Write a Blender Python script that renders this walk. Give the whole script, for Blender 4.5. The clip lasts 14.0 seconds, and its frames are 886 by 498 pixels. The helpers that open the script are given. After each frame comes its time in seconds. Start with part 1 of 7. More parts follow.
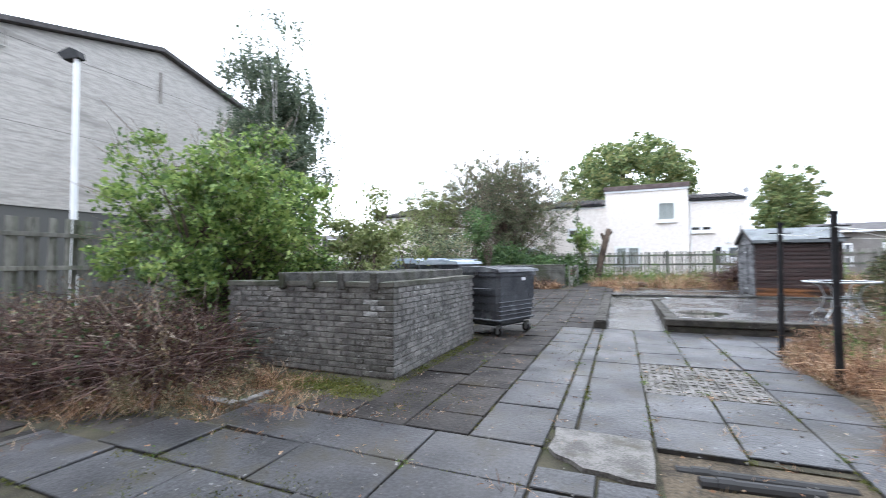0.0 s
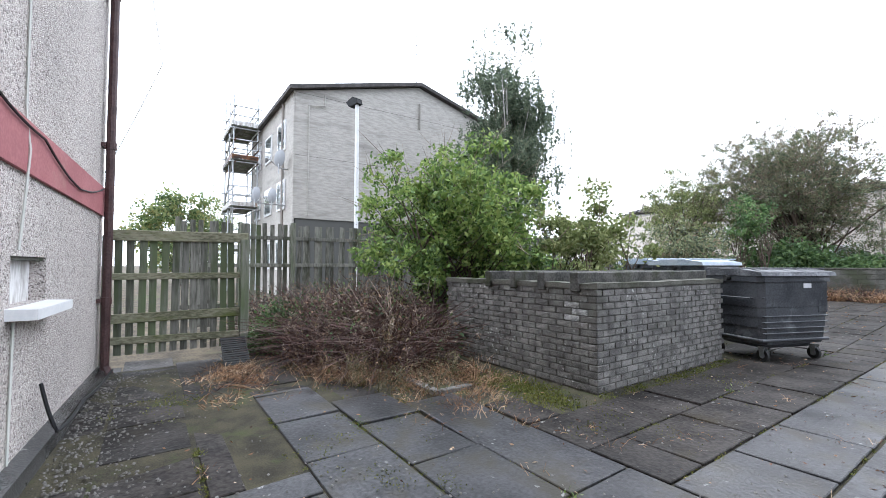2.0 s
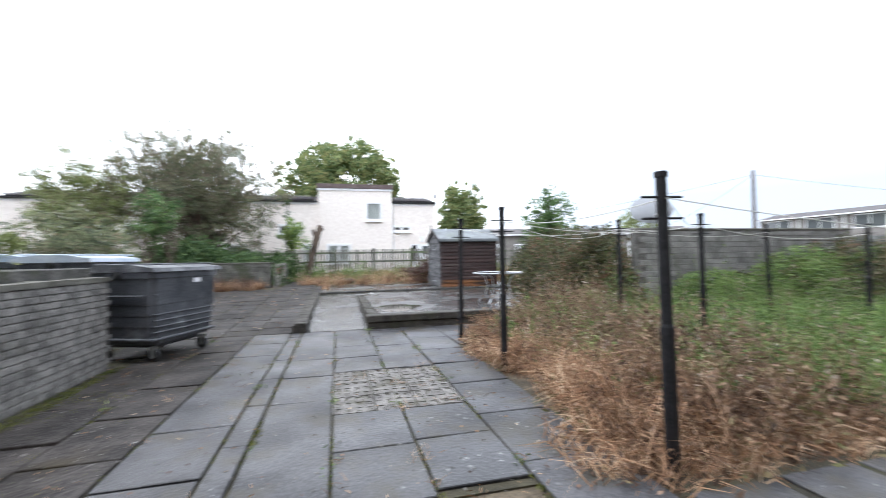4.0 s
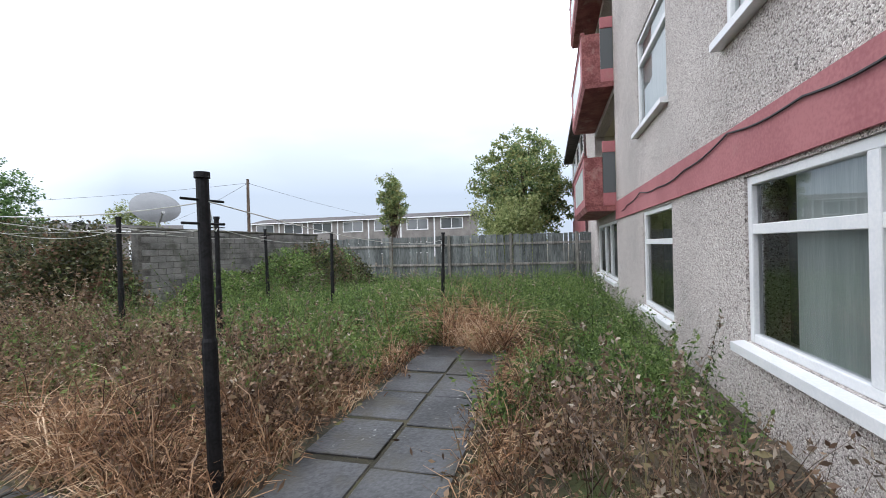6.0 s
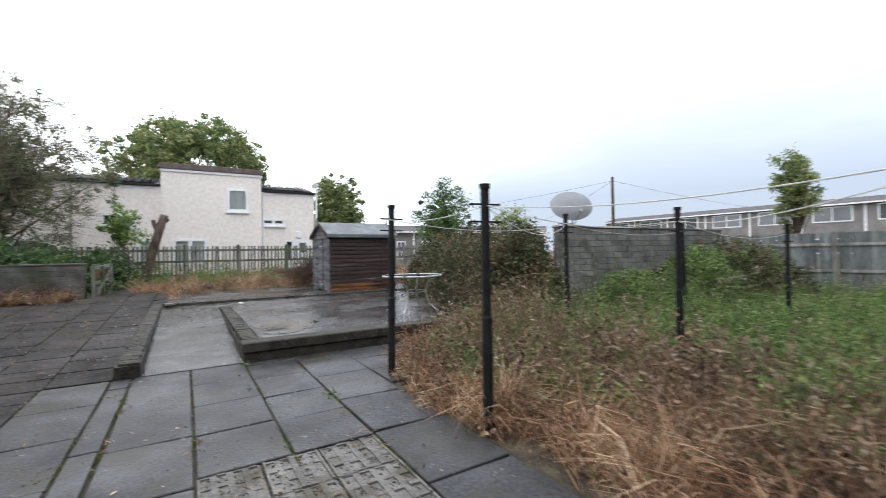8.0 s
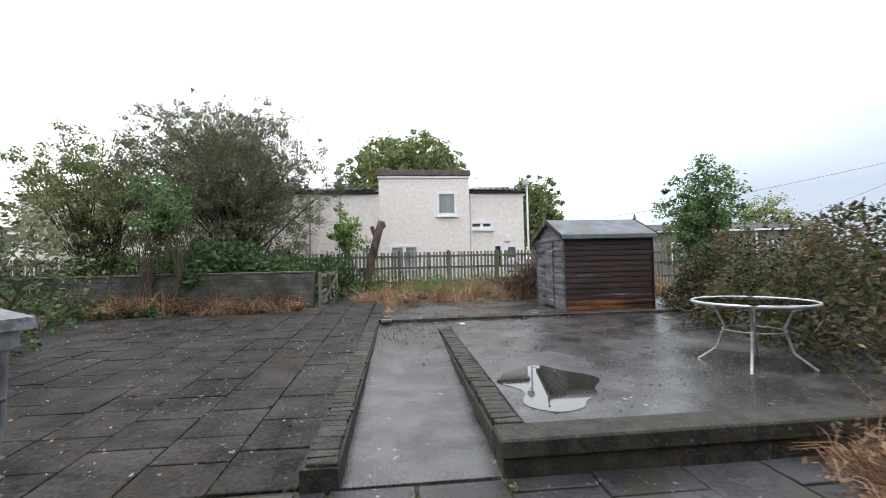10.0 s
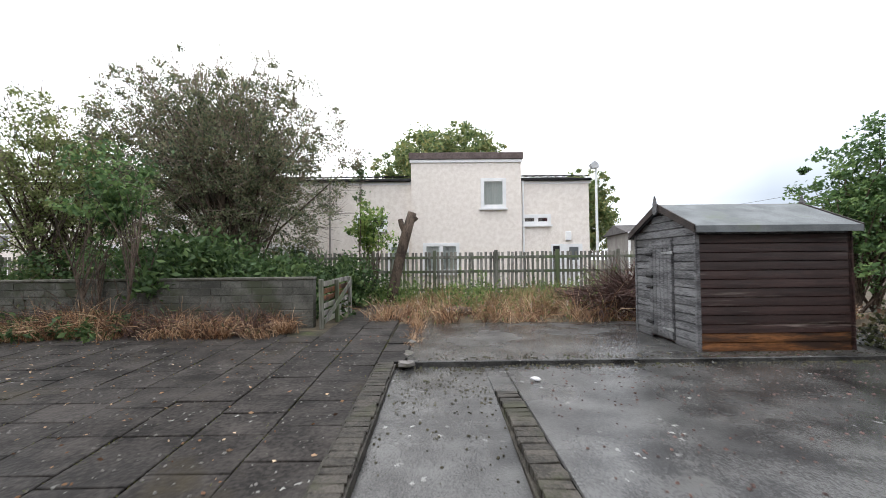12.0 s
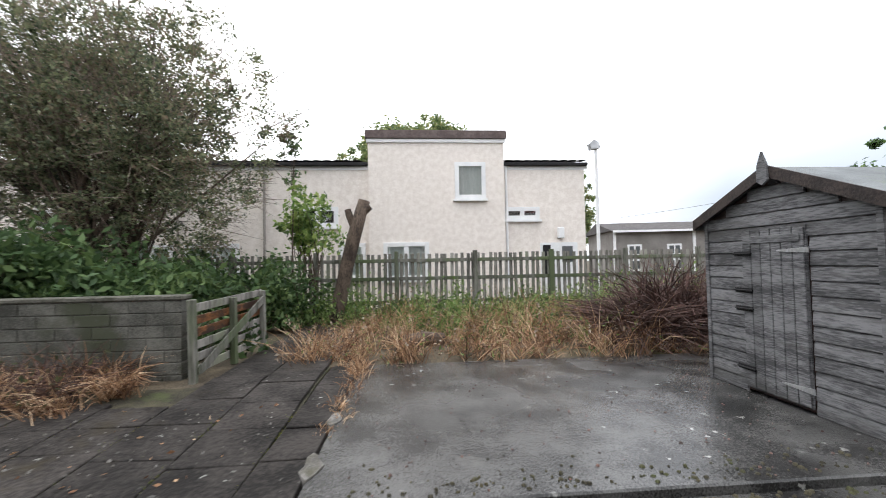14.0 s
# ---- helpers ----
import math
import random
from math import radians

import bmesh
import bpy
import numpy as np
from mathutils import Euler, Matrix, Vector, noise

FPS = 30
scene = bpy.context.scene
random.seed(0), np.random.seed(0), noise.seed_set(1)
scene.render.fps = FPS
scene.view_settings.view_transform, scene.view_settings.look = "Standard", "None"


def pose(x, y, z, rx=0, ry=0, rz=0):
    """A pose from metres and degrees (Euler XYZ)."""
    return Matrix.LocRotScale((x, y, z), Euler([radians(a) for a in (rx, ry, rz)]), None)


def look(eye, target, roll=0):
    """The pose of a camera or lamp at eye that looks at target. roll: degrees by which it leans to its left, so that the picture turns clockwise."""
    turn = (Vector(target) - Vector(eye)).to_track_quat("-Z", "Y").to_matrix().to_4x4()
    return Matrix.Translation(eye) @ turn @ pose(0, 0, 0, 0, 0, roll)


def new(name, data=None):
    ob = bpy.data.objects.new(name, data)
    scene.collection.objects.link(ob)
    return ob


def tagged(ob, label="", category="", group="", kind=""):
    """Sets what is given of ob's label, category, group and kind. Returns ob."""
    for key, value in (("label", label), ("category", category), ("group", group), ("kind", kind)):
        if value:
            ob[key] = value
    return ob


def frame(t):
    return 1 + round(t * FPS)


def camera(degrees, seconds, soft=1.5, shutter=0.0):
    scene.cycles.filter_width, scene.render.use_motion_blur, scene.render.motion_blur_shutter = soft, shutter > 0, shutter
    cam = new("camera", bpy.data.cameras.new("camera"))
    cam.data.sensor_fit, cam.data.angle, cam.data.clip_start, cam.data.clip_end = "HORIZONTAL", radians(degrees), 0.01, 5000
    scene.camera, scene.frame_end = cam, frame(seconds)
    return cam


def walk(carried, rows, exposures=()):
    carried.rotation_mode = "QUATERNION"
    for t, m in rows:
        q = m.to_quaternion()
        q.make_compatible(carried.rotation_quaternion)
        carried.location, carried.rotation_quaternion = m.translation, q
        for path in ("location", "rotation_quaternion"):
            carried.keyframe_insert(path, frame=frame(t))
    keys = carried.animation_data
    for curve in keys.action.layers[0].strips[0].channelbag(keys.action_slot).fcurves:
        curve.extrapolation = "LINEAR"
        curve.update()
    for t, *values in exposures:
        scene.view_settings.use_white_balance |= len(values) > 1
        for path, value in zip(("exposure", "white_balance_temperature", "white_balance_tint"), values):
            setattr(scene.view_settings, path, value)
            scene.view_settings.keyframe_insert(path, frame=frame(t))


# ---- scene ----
cam = camera(92.9, 14.0, 0.6, 0.3)
PATH = [
    (0, (0.274, -1.723, 1.438), (-0.503, 0.119, 1.503), -0.5),
    (0.5, (0.239, -1.537, 1.377), (-0.967, 0.056, 1.445), -0.5),
    (1, (0.281, -1.408, 1.394), (-1.248, -0.12, 1.467), -0.1),
    (1.5, (0.383, -1.262, 1.403), (-1.261, -0.125, 1.478), 0.0),
    (2, (0.506, -1.129, 1.397), (-1.138, 0.007, 1.475), 0.0),
    (2.5, (0.597, -1.006, 1.395), (-0.898, 0.321, 1.468), -0.2),
    (3, (0.532, -0.879, 1.405), (-0.497, 0.834, 1.471), -0.5),
    (3.5, (0.449, -0.636, 1.401), (0.143, 1.34, 1.452), -0.6),
    (4, (0.546, -0.44, 1.369), (1.033, 1.499, 1.411), -1.0),
    (4.2, (0.59, -0.402, 1.378), (1.409, 1.423, 1.409), -1.2),
    (6.3, (0.515, 0.001, 1.427), (2.466, 0.441, 1.41), -1.1),
    (6.5, (0.527, 0.111, 1.424), (2.478, 0.551, 1.401), -0.8),
    (7, (0.558, 0.466, 1.405), (2.397, 1.252, 1.39), -0.9),
    (7.5, (0.552, 1.042, 1.389), (1.979, 2.444, 1.393), -1.1),
    (8, (0.447, 1.691, 1.434), (1.49, 3.398, 1.452), -1.0),
    (8.2, (0.426, 1.99, 1.405), (1.332, 3.772, 1.424), -1.0),
    (8.5, (0.421, 2.511, 1.428), (1.153, 4.373, 1.456), -1.0),
    (9, (0.391, 3.349, 1.506), (0.889, 5.286, 1.54), -1.3),
    (11.3, (0.509, 7.267, 1.539), (0.582, 9.265, 1.599), -0.7),
    (11.5, (0.531, 7.625, 1.549), (0.594, 9.623, 1.606), -0.7),
    (12, (0.529, 8.473, 1.6), (0.551, 10.472, 1.658), -0.6),
    (12.5, (0.575, 9.333, 1.618), (0.591, 11.332, 1.678), -0.7),
    (13, (0.589, 10.174, 1.636), (0.6, 12.173, 1.697), -0.8),
    (13.5, (0.659, 10.934, 1.64), (0.672, 12.933, 1.703), -0.8),
    (14, (0.771, 11.56, 1.642), (0.924, 13.553, 1.708), -1.1),
]
walk(cam, [(t, look(eye, target, roll)) for t, eye, target, roll in PATH], [(0, 0.88, 5750, 10), (1.1, 0.72, 5850, 10), (1.6, 0.72, 5850, 10), (2.6, 0.88, 5900, 10), (4.2, 0.72, 5950, 10), (6.3, 0.2, 6080, 10), (9, 0.17, 6150, 10), (11.5, 0.24, 6330, 10), (14, 0.27, 6400, 10)])

# ---- world and light: a bright overcast sky ----
def set_world():
    w = bpy.data.worlds.new("overcast")
    scene.world = w
    w.use_nodes = True
    nt = w.node_tree
    nt.nodes.clear()
    N, L = nt.nodes.new, nt.links.new
    out, bg = N("ShaderNodeOutputWorld"), N("ShaderNodeBackground")
    sky = N("ShaderNodeTexSky")
    sky.sky_type, sky.sun_disc = "NISHITA", False
    sky.sun_elevation, sky.sun_rotation = radians(42), radians(-20)
    sky.dust_density, sky.air_density = 3.0, 1.0
    dim = N("ShaderNodeVectorMath")
    dim.operation = "SCALE"
    dim.inputs["Scale"].default_value = 0.10
    L(sky.outputs[0], dim.inputs[0])
    co, noi, ramp = N("ShaderNodeTexCoord"), N("ShaderNodeTexNoise"), N("ShaderNodeValToRGB")
    mp = N("ShaderNodeMapping")
    mp.inputs["Scale"].default_value = (1.2, 1.2, 4.0)
    L(co.outputs["Generated"], mp.inputs["Vector"])
    L(mp.outputs[0], noi.inputs["Vector"])
    noi.inputs["Scale"].default_value, noi.inputs["Detail"].default_value = 1.3, 5
    ramp.color_ramp.elements[0].position, ramp.color_ramp.elements[1].position = 0.35, 0.62
    ramp.color_ramp.elements[0].color = (0.86, 0.88, 0.92, 1)
    ramp.color_ramp.elements[1].color = (1.38, 1.39, 1.42, 1)
    L(noi.outputs["Fac"], ramp.inputs["Fac"])
    # greyer cloud low down towards the east
    sep, low, east = N("ShaderNodeSeparateXYZ"), N("ShaderNodeMapRange"), N("ShaderNodeMapRange")
    L(co.outputs["Generated"], sep.inputs[0])
    low.inputs["From Min"].default_value, low.inputs["From Max"].default_value = 0.50, 0.12
    L(sep.outputs["Z"], low.inputs["Value"])
    east.inputs["From Min"].default_value, east.inputs["From Max"].default_value = 0.12, 0.62
    L(sep.outputs["X"], east.inputs["Value"])
    mul = N("ShaderNodeMath")
    mul.operation = "MULTIPLY"
    L(low.outputs[0], mul.inputs[0])
    L(east.outputs[0], mul.inputs[1])
    grey = N("ShaderNodeMix")
    grey.data_type = "RGBA"
    L(mul.outputs[0], grey.inputs["Factor"])
    L(ramp.outputs[0], grey.inputs[6])
    grey.inputs[7].default_value = (0.36, 0.40, 0.46, 1)
    add = N("ShaderNodeMix")
    add.data_type = "RGBA"
    add.inputs["Factor"].default_value = 0.90
    L(dim.outputs[0], add.inputs[6])
    L(grey.outputs[2], add.inputs[7])
    L(add.outputs[2], bg.inputs["Color"])
    bg.inputs["Strength"].default_value = 1.7
    L(bg.outputs[0], out.inputs[0])
    sun = new("sun", bpy.data.lights.new("sun", "SUN"))
    sun.data.energy, sun.data.angle, sun.data.color = 1.0, radians(25), (1.0, 0.98, 0.95)
    sun.matrix_world = look((0, 0, 30), (12, 4, 0))


set_world()


# ---- materials ----
def surf(name, c1, c2, scale=3.0, rough=0.8, bump=0.3, fine=60.0, stain=None, stain_scale=0.7, stain_at=0.55, spots=None, spots_scale=30.0,
         spots_at=0.12, metal=0.0, each=0.0, spec=0.4, stretch=(1, 1, 1), rough2=None, bump_dist=0.01):
    """Two-scale procedural surface in world coordinates. each: how much every piece differs in brightness."""
    m = bpy.data.materials.new(name)
    m.use_nodes = True
    nt = m.node_tree
    N, L = nt.nodes.new, nt.links.new
    b = nt.nodes["Principled BSDF"]
    geo = N("ShaderNodeNewGeometry")
    mp = N("ShaderNodeMapping")
    mp.inputs["Scale"].default_value = stretch
    L(geo.outputs["Position"], mp.inputs["Vector"])
    n1, n2 = N("ShaderNodeTexNoise"), N("ShaderNodeTexNoise")
    for n, s, d in ((n1, scale, 6), (n2, fine, 3)):
        n.inputs["Scale"].default_value, n.inputs["Detail"].default_value = s, d
        L(mp.outputs[0], n.inputs["Vector"])
    mixf = N("ShaderNodeMath")
    mixf.operation = "MULTIPLY_ADD"
    L(n2.outputs["Fac"], mixf.inputs[0])
    mixf.inputs[1].default_value = 0.85
    L(n1.outputs["Fac"], mixf.inputs[2])
    mr = N("ShaderNodeMapRange")
    mr.inputs["From Min"].default_value, mr.inputs["From Max"].default_value = 0.76, 1.09
    L(mixf.outputs[0], mr.inputs["Value"])

    def mix(fac, a, bb):
        x = N("ShaderNodeMix")
        x.data_type = "RGBA"
        L(fac, x.inputs["Factor"])
        for k, v in ((6, a), (7, bb)):
            if isinstance(v, tuple):
                x.inputs[k].default_value = (*v, 1)
            else:
                L(v, x.inputs[k])
        return x.outputs[2]

    col = mix(mr.outputs[0], c1, c2)
    sfac = None
    if stain:
        n3 = N("ShaderNodeTexNoise")
        n3.inputs["Scale"].default_value, n3.inputs["Detail"].default_value = stain_scale, 8
        n3.inputs["Roughness"].default_value = 0.65
        L(mp.outputs[0], n3.inputs["Vector"])
        r3 = N("ShaderNodeMapRange")
        r3.inputs["From Min"].default_value, r3.inputs["From Max"].default_value = stain_at, stain_at + 0.12
        L(n3.outputs["Fac"], r3.inputs["Value"])
        sfac = r3.outputs[0]
        col = mix(sfac, col, stain)
    if spots:
        v = N("ShaderNodeTexVoronoi")
        v.inputs["Scale"].default_value = spots_scale
        n4, sh, ad = N("ShaderNodeTexNoise"), N("ShaderNodeVectorMath"), N("ShaderNodeVectorMath")
        n4.inputs["Scale"].default_value, n4.inputs["Detail"].default_value = spots_scale * 3.0, 5
        L(geo.outputs["Position"], n4.inputs["Vector"])
        sh.operation = "SCALE"
        sh.inputs["Scale"].default_value = 0.8 / spots_scale
        L(n4.outputs["Color"], sh.inputs[0])
        L(geo.outputs["Position"], ad.inputs[0])
        L(sh.outputs[0], ad.inputs[1])
        L(ad.outputs[0], v.inputs["Vector"])
        r4 = N("ShaderNodeMapRange")
        r4.inputs["From Min"].default_value, r4.inputs["From Max"].default_value = spots_at, spots_at * 0.7
        L(v.outputs["Distance"], r4.inputs["Value"])
        n5 = N("ShaderNodeTexNoise")
        n5.inputs["Scale"].default_value = 2.0
        L(geo.outputs["Position"], n5.inputs["Vector"])
        r5 = N("ShaderNodeMapRange")
        r5.inputs["From Min"].default_value, r5.inputs["From Max"].default_value = 0.5, 0.65
        L(n5.outputs["Fac"], r5.inputs["Value"])
        mm = N("ShaderNodeMath")
        mm.operation = "MULTIPLY"
        L(r4.outputs[0], mm.inputs[0])
        L(r5.outputs[0], mm.inputs[1])
        col = mix(mm.outputs[0], col, spots)
    if each:
        oi, er, hv = N("ShaderNodeObjectInfo"), N("ShaderNodeMapRange"), N("ShaderNodeHueSaturation")
        er.inputs["To Min"].default_value, er.inputs["To Max"].default_value = 1 - each, 1 + each
        L(oi.outputs["Random"], er.inputs["Value"])
        L(er.outputs[0], hv.inputs["Value"])
        L(col, hv.inputs["Color"])
        col = hv.outputs[0]
    L(col, b.inputs["Base Color"])
    b.inputs["Roughness"].default_value, b.inputs["Metallic"].default_value = rough, metal
    b.inputs["Specular IOR Level"].default_value = spec
    if rough2 is not None:
        rr = N("ShaderNodeMapRange")
        n6 = N("ShaderNodeTexNoise")
        n6.inputs["Scale"].default_value, n6.inputs["Detail"].default_value = 0.8, 6
        L(geo.outputs["Position"], n6.inputs["Vector"])
        rr.inputs["From Min"].default_value, rr.inputs["From Max"].default_value = 0.4, 0.62
        rr.inputs["To Min"].default_value, rr.inputs["To Max"].default_value = rough, rough2
        L(n6.outputs["Fac"], rr.inputs["Value"])
        L(rr.outputs[0], b.inputs["Roughness"])
    if bump:
        bp = N("ShaderNodeBump")
        bp.inputs["Strength"].default_value, bp.inputs["Distance"].default_value = bump, bump_dist
        L(mixf.outputs[0], bp.inputs["Height"])
        L(bp.outputs[0], b.inputs["Normal"])
    return m


def pebbledash(name, cols, scale=75.0):
    """Roughcast of small chips of stone, each with its own tone, over patches of dirt."""
    m = bpy.data.materials.new(name)
    m.use_nodes = True
    nt = m.node_tree
    N, L = nt.nodes.new, nt.links.new
    b = nt.nodes["Principled BSDF"]
    geo, v, ramp, bp = N("ShaderNodeNewGeometry"), N("ShaderNodeTexVoronoi"), N("ShaderNodeValToRGB"), N("ShaderNodeBump")
    v.inputs["Scale"].default_value = scale
    L(geo.outputs["Position"], v.inputs["Vector"])
    sx = N("ShaderNodeSeparateColor")
    L(v.outputs["Color"], sx.inputs[0])
    el = ramp.color_ramp.elements
    el[0].color, el[1].color = (*cols[0], 1), (*cols[-1], 1)
    for k, c in enumerate(cols[1:-1]):
        e = el.new((k + 1) / (len(cols) - 1))
        e.color = (*c, 1)
    L(sx.outputs[0], ramp.inputs["Fac"])
    n = N("ShaderNodeTexNoise")
    n.inputs["Scale"].default_value, n.inputs["Detail"].default_value = 0.6, 7
    L(geo.outputs["Position"], n.inputs["Vector"])
    mr = N("ShaderNodeMapRange")
    mr.inputs["From Min"].default_value, mr.inputs["From Max"].default_value = 0.3, 0.7
    mr.inputs["To Min"].default_value, mr.inputs["To Max"].default_value = 0.78, 1.12
    L(n.outputs["Fac"], mr.inputs["Value"])
    hv = N("ShaderNodeHueSaturation")
    L(ramp.outputs[0], hv.inputs["Color"])
    L(mr.outputs[0], hv.inputs["Value"])
    L(hv.outputs[0], b.inputs["Base Color"])
    b.inputs["Roughness"].default_value = 0.9
    bp.inputs["Strength"].default_value, bp.inputs["Distance"].default_value = 0.9, 0.008
    bp.invert = True
    L(v.outputs["Distance"], bp.inputs["Height"])
    L(bp.outputs[0], b.inputs["Normal"])
    return m


def leafy(name, cols, through_light=0.3, rough=0.55):
    """Leaves: every one takes a tone of its own, and lets some light through."""
    m = bpy.data.materials.new(name)
    m.use_nodes = True
    nt = m.node_tree
    N, L = nt.nodes.new, nt.links.new
    b, out = nt.nodes["Principled BSDF"], nt.nodes["Material Output"]
    geo, ramp = N("ShaderNodeNewGeometry"), N("ShaderNodeValToRGB")
    el = ramp.color_ramp.elements
    el[0].color, el[1].color = (*cols[0], 1), (*cols[-1], 1)
    for k, c in enumerate(cols[1:-1]):
        e = el.new((k + 1) / (len(cols) - 1))
        e.color = (*c, 1)
    n = N("ShaderNodeTexNoise")
    n.inputs["Scale"].default_value, n.inputs["Detail"].default_value = 1.6, 4
    L(geo.outputs["Position"], n.inputs["Vector"])
    ma = N("ShaderNodeMath")
    ma.operation = "MULTIPLY_ADD"
    L(n.outputs["Fac"], ma.inputs[0])
    ma.inputs[1].default_value = 1.5
    off = N("ShaderNodeMath")
    off.operation = "MULTIPLY_ADD"
    L(geo.outputs["Random Per Island"], off.inputs[0])
    off.inputs[1].default_value, off.inputs[2].default_value = 0.9, -0.70
    L(off.outputs[0], ma.inputs[2])
    L(ma.outputs[0], ramp.inputs["Fac"])
    L(ramp.outputs[0], b.inputs["Base Color"])
    b.inputs["Roughness"].default_value = rough
    b.inputs["Specular IOR Level"].default_value = 0.3
    tr, mx = N("ShaderNodeBsdfTranslucent"), N("ShaderNodeMixShader")
    L(ramp.outputs[0], tr.inputs["Color"])
    mx.inputs[0].default_value = through_light
    L(b.outputs[0], mx.inputs[1])
    L(tr.outputs[0], mx.inputs[2])
    L(mx.outputs[0], out.inputs["Surface"])
    return m


def plain(name, col, rough=0.5, metal=0.0, spec=0.5):
    m = bpy.data.materials.new(name)
    m.use_nodes = True
    b = m.node_tree.nodes["Principled BSDF"]
    b.inputs["Base Color"].default_value = (*col, 1)
    b.inputs["Roughness"].default_value, b.inputs["Metallic"].default_value = rough, metal
    b.inputs["Specular IOR Level"].default_value = spec
    return m


def glass(name, tint=(0.85, 0.9, 0.9)):
    """A window pane: half mirror by its own gloss, half clear."""
    m = bpy.data.materials.new(name)
    m.use_nodes = True
    nt = m.node_tree
    nt.nodes.clear()
    N, L = nt.nodes.new, nt.links.new
    out, mx, gl, tr, fr = N("ShaderNodeOutputMaterial"), N("ShaderNodeMixShader"), N("ShaderNodeBsdfGlossy"), N("ShaderNodeBsdfTransparent"), N("ShaderNodeFresnel")
    fr.inputs["IOR"].default_value = 2.5
    gl.inputs["Roughness"].default_value = 0.015
    tr.inputs["Color"].default_value = (*tint, 1)
    L(fr.outputs[0], mx.inputs[0])
    L(tr.outputs[0], mx.inputs[1])
    L(gl.outputs[0], mx.inputs[2])
    L(mx.outputs[0], out.inputs[0])
    return m


M_SLAB = surf("wet_slab", (0.0145, 0.0147, 0.0165), (0.061, 0.061, 0.066), 1.8, 0.32, 0.6, 34, stain=(0.036, 0.032, 0.023), stain_scale=1.7, stain_at=0.50,
              spots=(0.27, 0.27, 0.26), spots_scale=11, spots_at=0.16, each=0.2, rough2=0.6)
M_OLDSLAB = surf("dull_slab", (0.010, 0.0085, 0.0075), (0.047, 0.041, 0.037), 2.6, 0.6, 0.9, 26, stain=(0.030, 0.024, 0.014), stain_scale=1.2, stain_at=0.56,
                 spots=(0.28, 0.28, 0.26), spots_scale=8, spots_at=0.15, each=0.2, rough2=0.8, spec=0.22)
M_JOINT = surf("dark_soil", (0.022, 0.020, 0.013), (0.070, 0.062, 0.036), 4, 0.95, 0.8, 90, stain=(0.05, 0.06, 0.02), stain_scale=2.5)
M_EARTH = surf("bare_earth", (0.040, 0.032, 0.022), (0.12, 0.095, 0.062), 3, 0.95, 0.8, 40, stain=(0.07, 0.085, 0.03), stain_scale=0.5)
M_CONC = surf("worn_concrete", (0.016, 0.0157, 0.0155), (0.088, 0.087, 0.084), 2.4, 0.34, 0.6, 70, stain=(0.098, 0.096, 0.091), stain_scale=2.6, stain_at=0.60,
              spots=(0.34, 0.34, 0.32), spots_scale=7, spots_at=0.17, rough2=0.10, bump_dist=0.006)
M_KERB = surf("mossy_kerb", (0.030, 0.029, 0.025), (0.11, 0.105, 0.094), 5, 0.7, 0.8, 40, stain=(0.030, 0.034, 0.013), stain_scale=2.4, stain_at=0.5, each=0.15)
M_EDGEBRICK = surf("mossy_edge_brick", (0.018, 0.016, 0.012), (0.064, 0.056, 0.046), 6, 0.75, 0.9, 45, stain=(0.034, 0.034, 0.018), stain_scale=2.2, stain_at=0.50, spots=(0.2, 0.2, 0.18), spots_scale=14, spots_at=0.14, each=0.22)
M_BRICK = surf("grey_brick", (0.090, 0.086, 0.081), (0.235, 0.226, 0.21), 7, 0.88, 0.6, 90, stain=(0.07, 0.07, 0.055), stain_scale=0.9, stain_at=0.55,
               spots=(0.46, 0.46, 0.44), spots_scale=15, spots_at=0.27, each=0.2)
M_MORTAR = surf("dark_mortar", (0.075, 0.072, 0.066), (0.165, 0.158, 0.146), 8, 0.95, 0.5, 60)
M_COPING = surf("mossy_coping", (0.06, 0.058, 0.045), (0.14, 0.135, 0.115), 5, 0.9, 0.7, 50, stain=(0.035, 0.038, 0.02), stain_scale=2)
M_BLOCK = surf("grey_block", (0.050, 0.050, 0.043), (0.145, 0.142, 0.125), 3, 0.92, 0.5, 70, stain=(0.055, 0.06, 0.038), stain_scale=1.2, stain_at=0.5, each=0.12)
M_SCREEN = surf("pale_grey_block", (0.12, 0.118, 0.112), (0.26, 0.255, 0.242), 3, 0.92, 0.5, 70, stain=(0.10, 0.10, 0.085), stain_scale=1.2, stain_at=0.55, each=0.12)
M_DASH = pebbledash("pebbledash", [(0.10, 0.085, 0.077), (0.42, 0.365, 0.335), (0.68, 0.63, 0.59), (0.50, 0.44, 0.41), (0.86, 0.82, 0.775)], 95)
M_PINK = surf("faded_red_band", (0.34, 0.115, 0.125), (0.43, 0.165, 0.17), 1.5, 0.7, 0.15, 40, stain=(0.40, 0.21, 0.19), stain_scale=1.0, stain_at=0.6)
M_REDPANEL = surf("weathered_red_panel", (0.16, 0.045, 0.045), (0.32, 0.12, 0.11), 3, 0.75, 0.3, 30, stain=(0.36, 0.2, 0.18), stain_scale=2)
M_RENDER = surf("cream_roughcast", (0.74, 0.675, 0.615), (0.86, 0.80, 0.745), 7.0, 0.95, 0.6, 38, stain=(0.70, 0.64, 0.585), stain_scale=0.5, stain_at=0.7)
M_GREYREND = surf("grey_roughcast", (0.25, 0.23, 0.21), (0.36, 0.33, 0.30), 1, 0.95, 0.4, 30)
M_DIMREND = surf("grey_brown_roughcast", (0.17, 0.155, 0.145), (0.25, 0.235, 0.22), 1, 0.95, 0.4, 30)
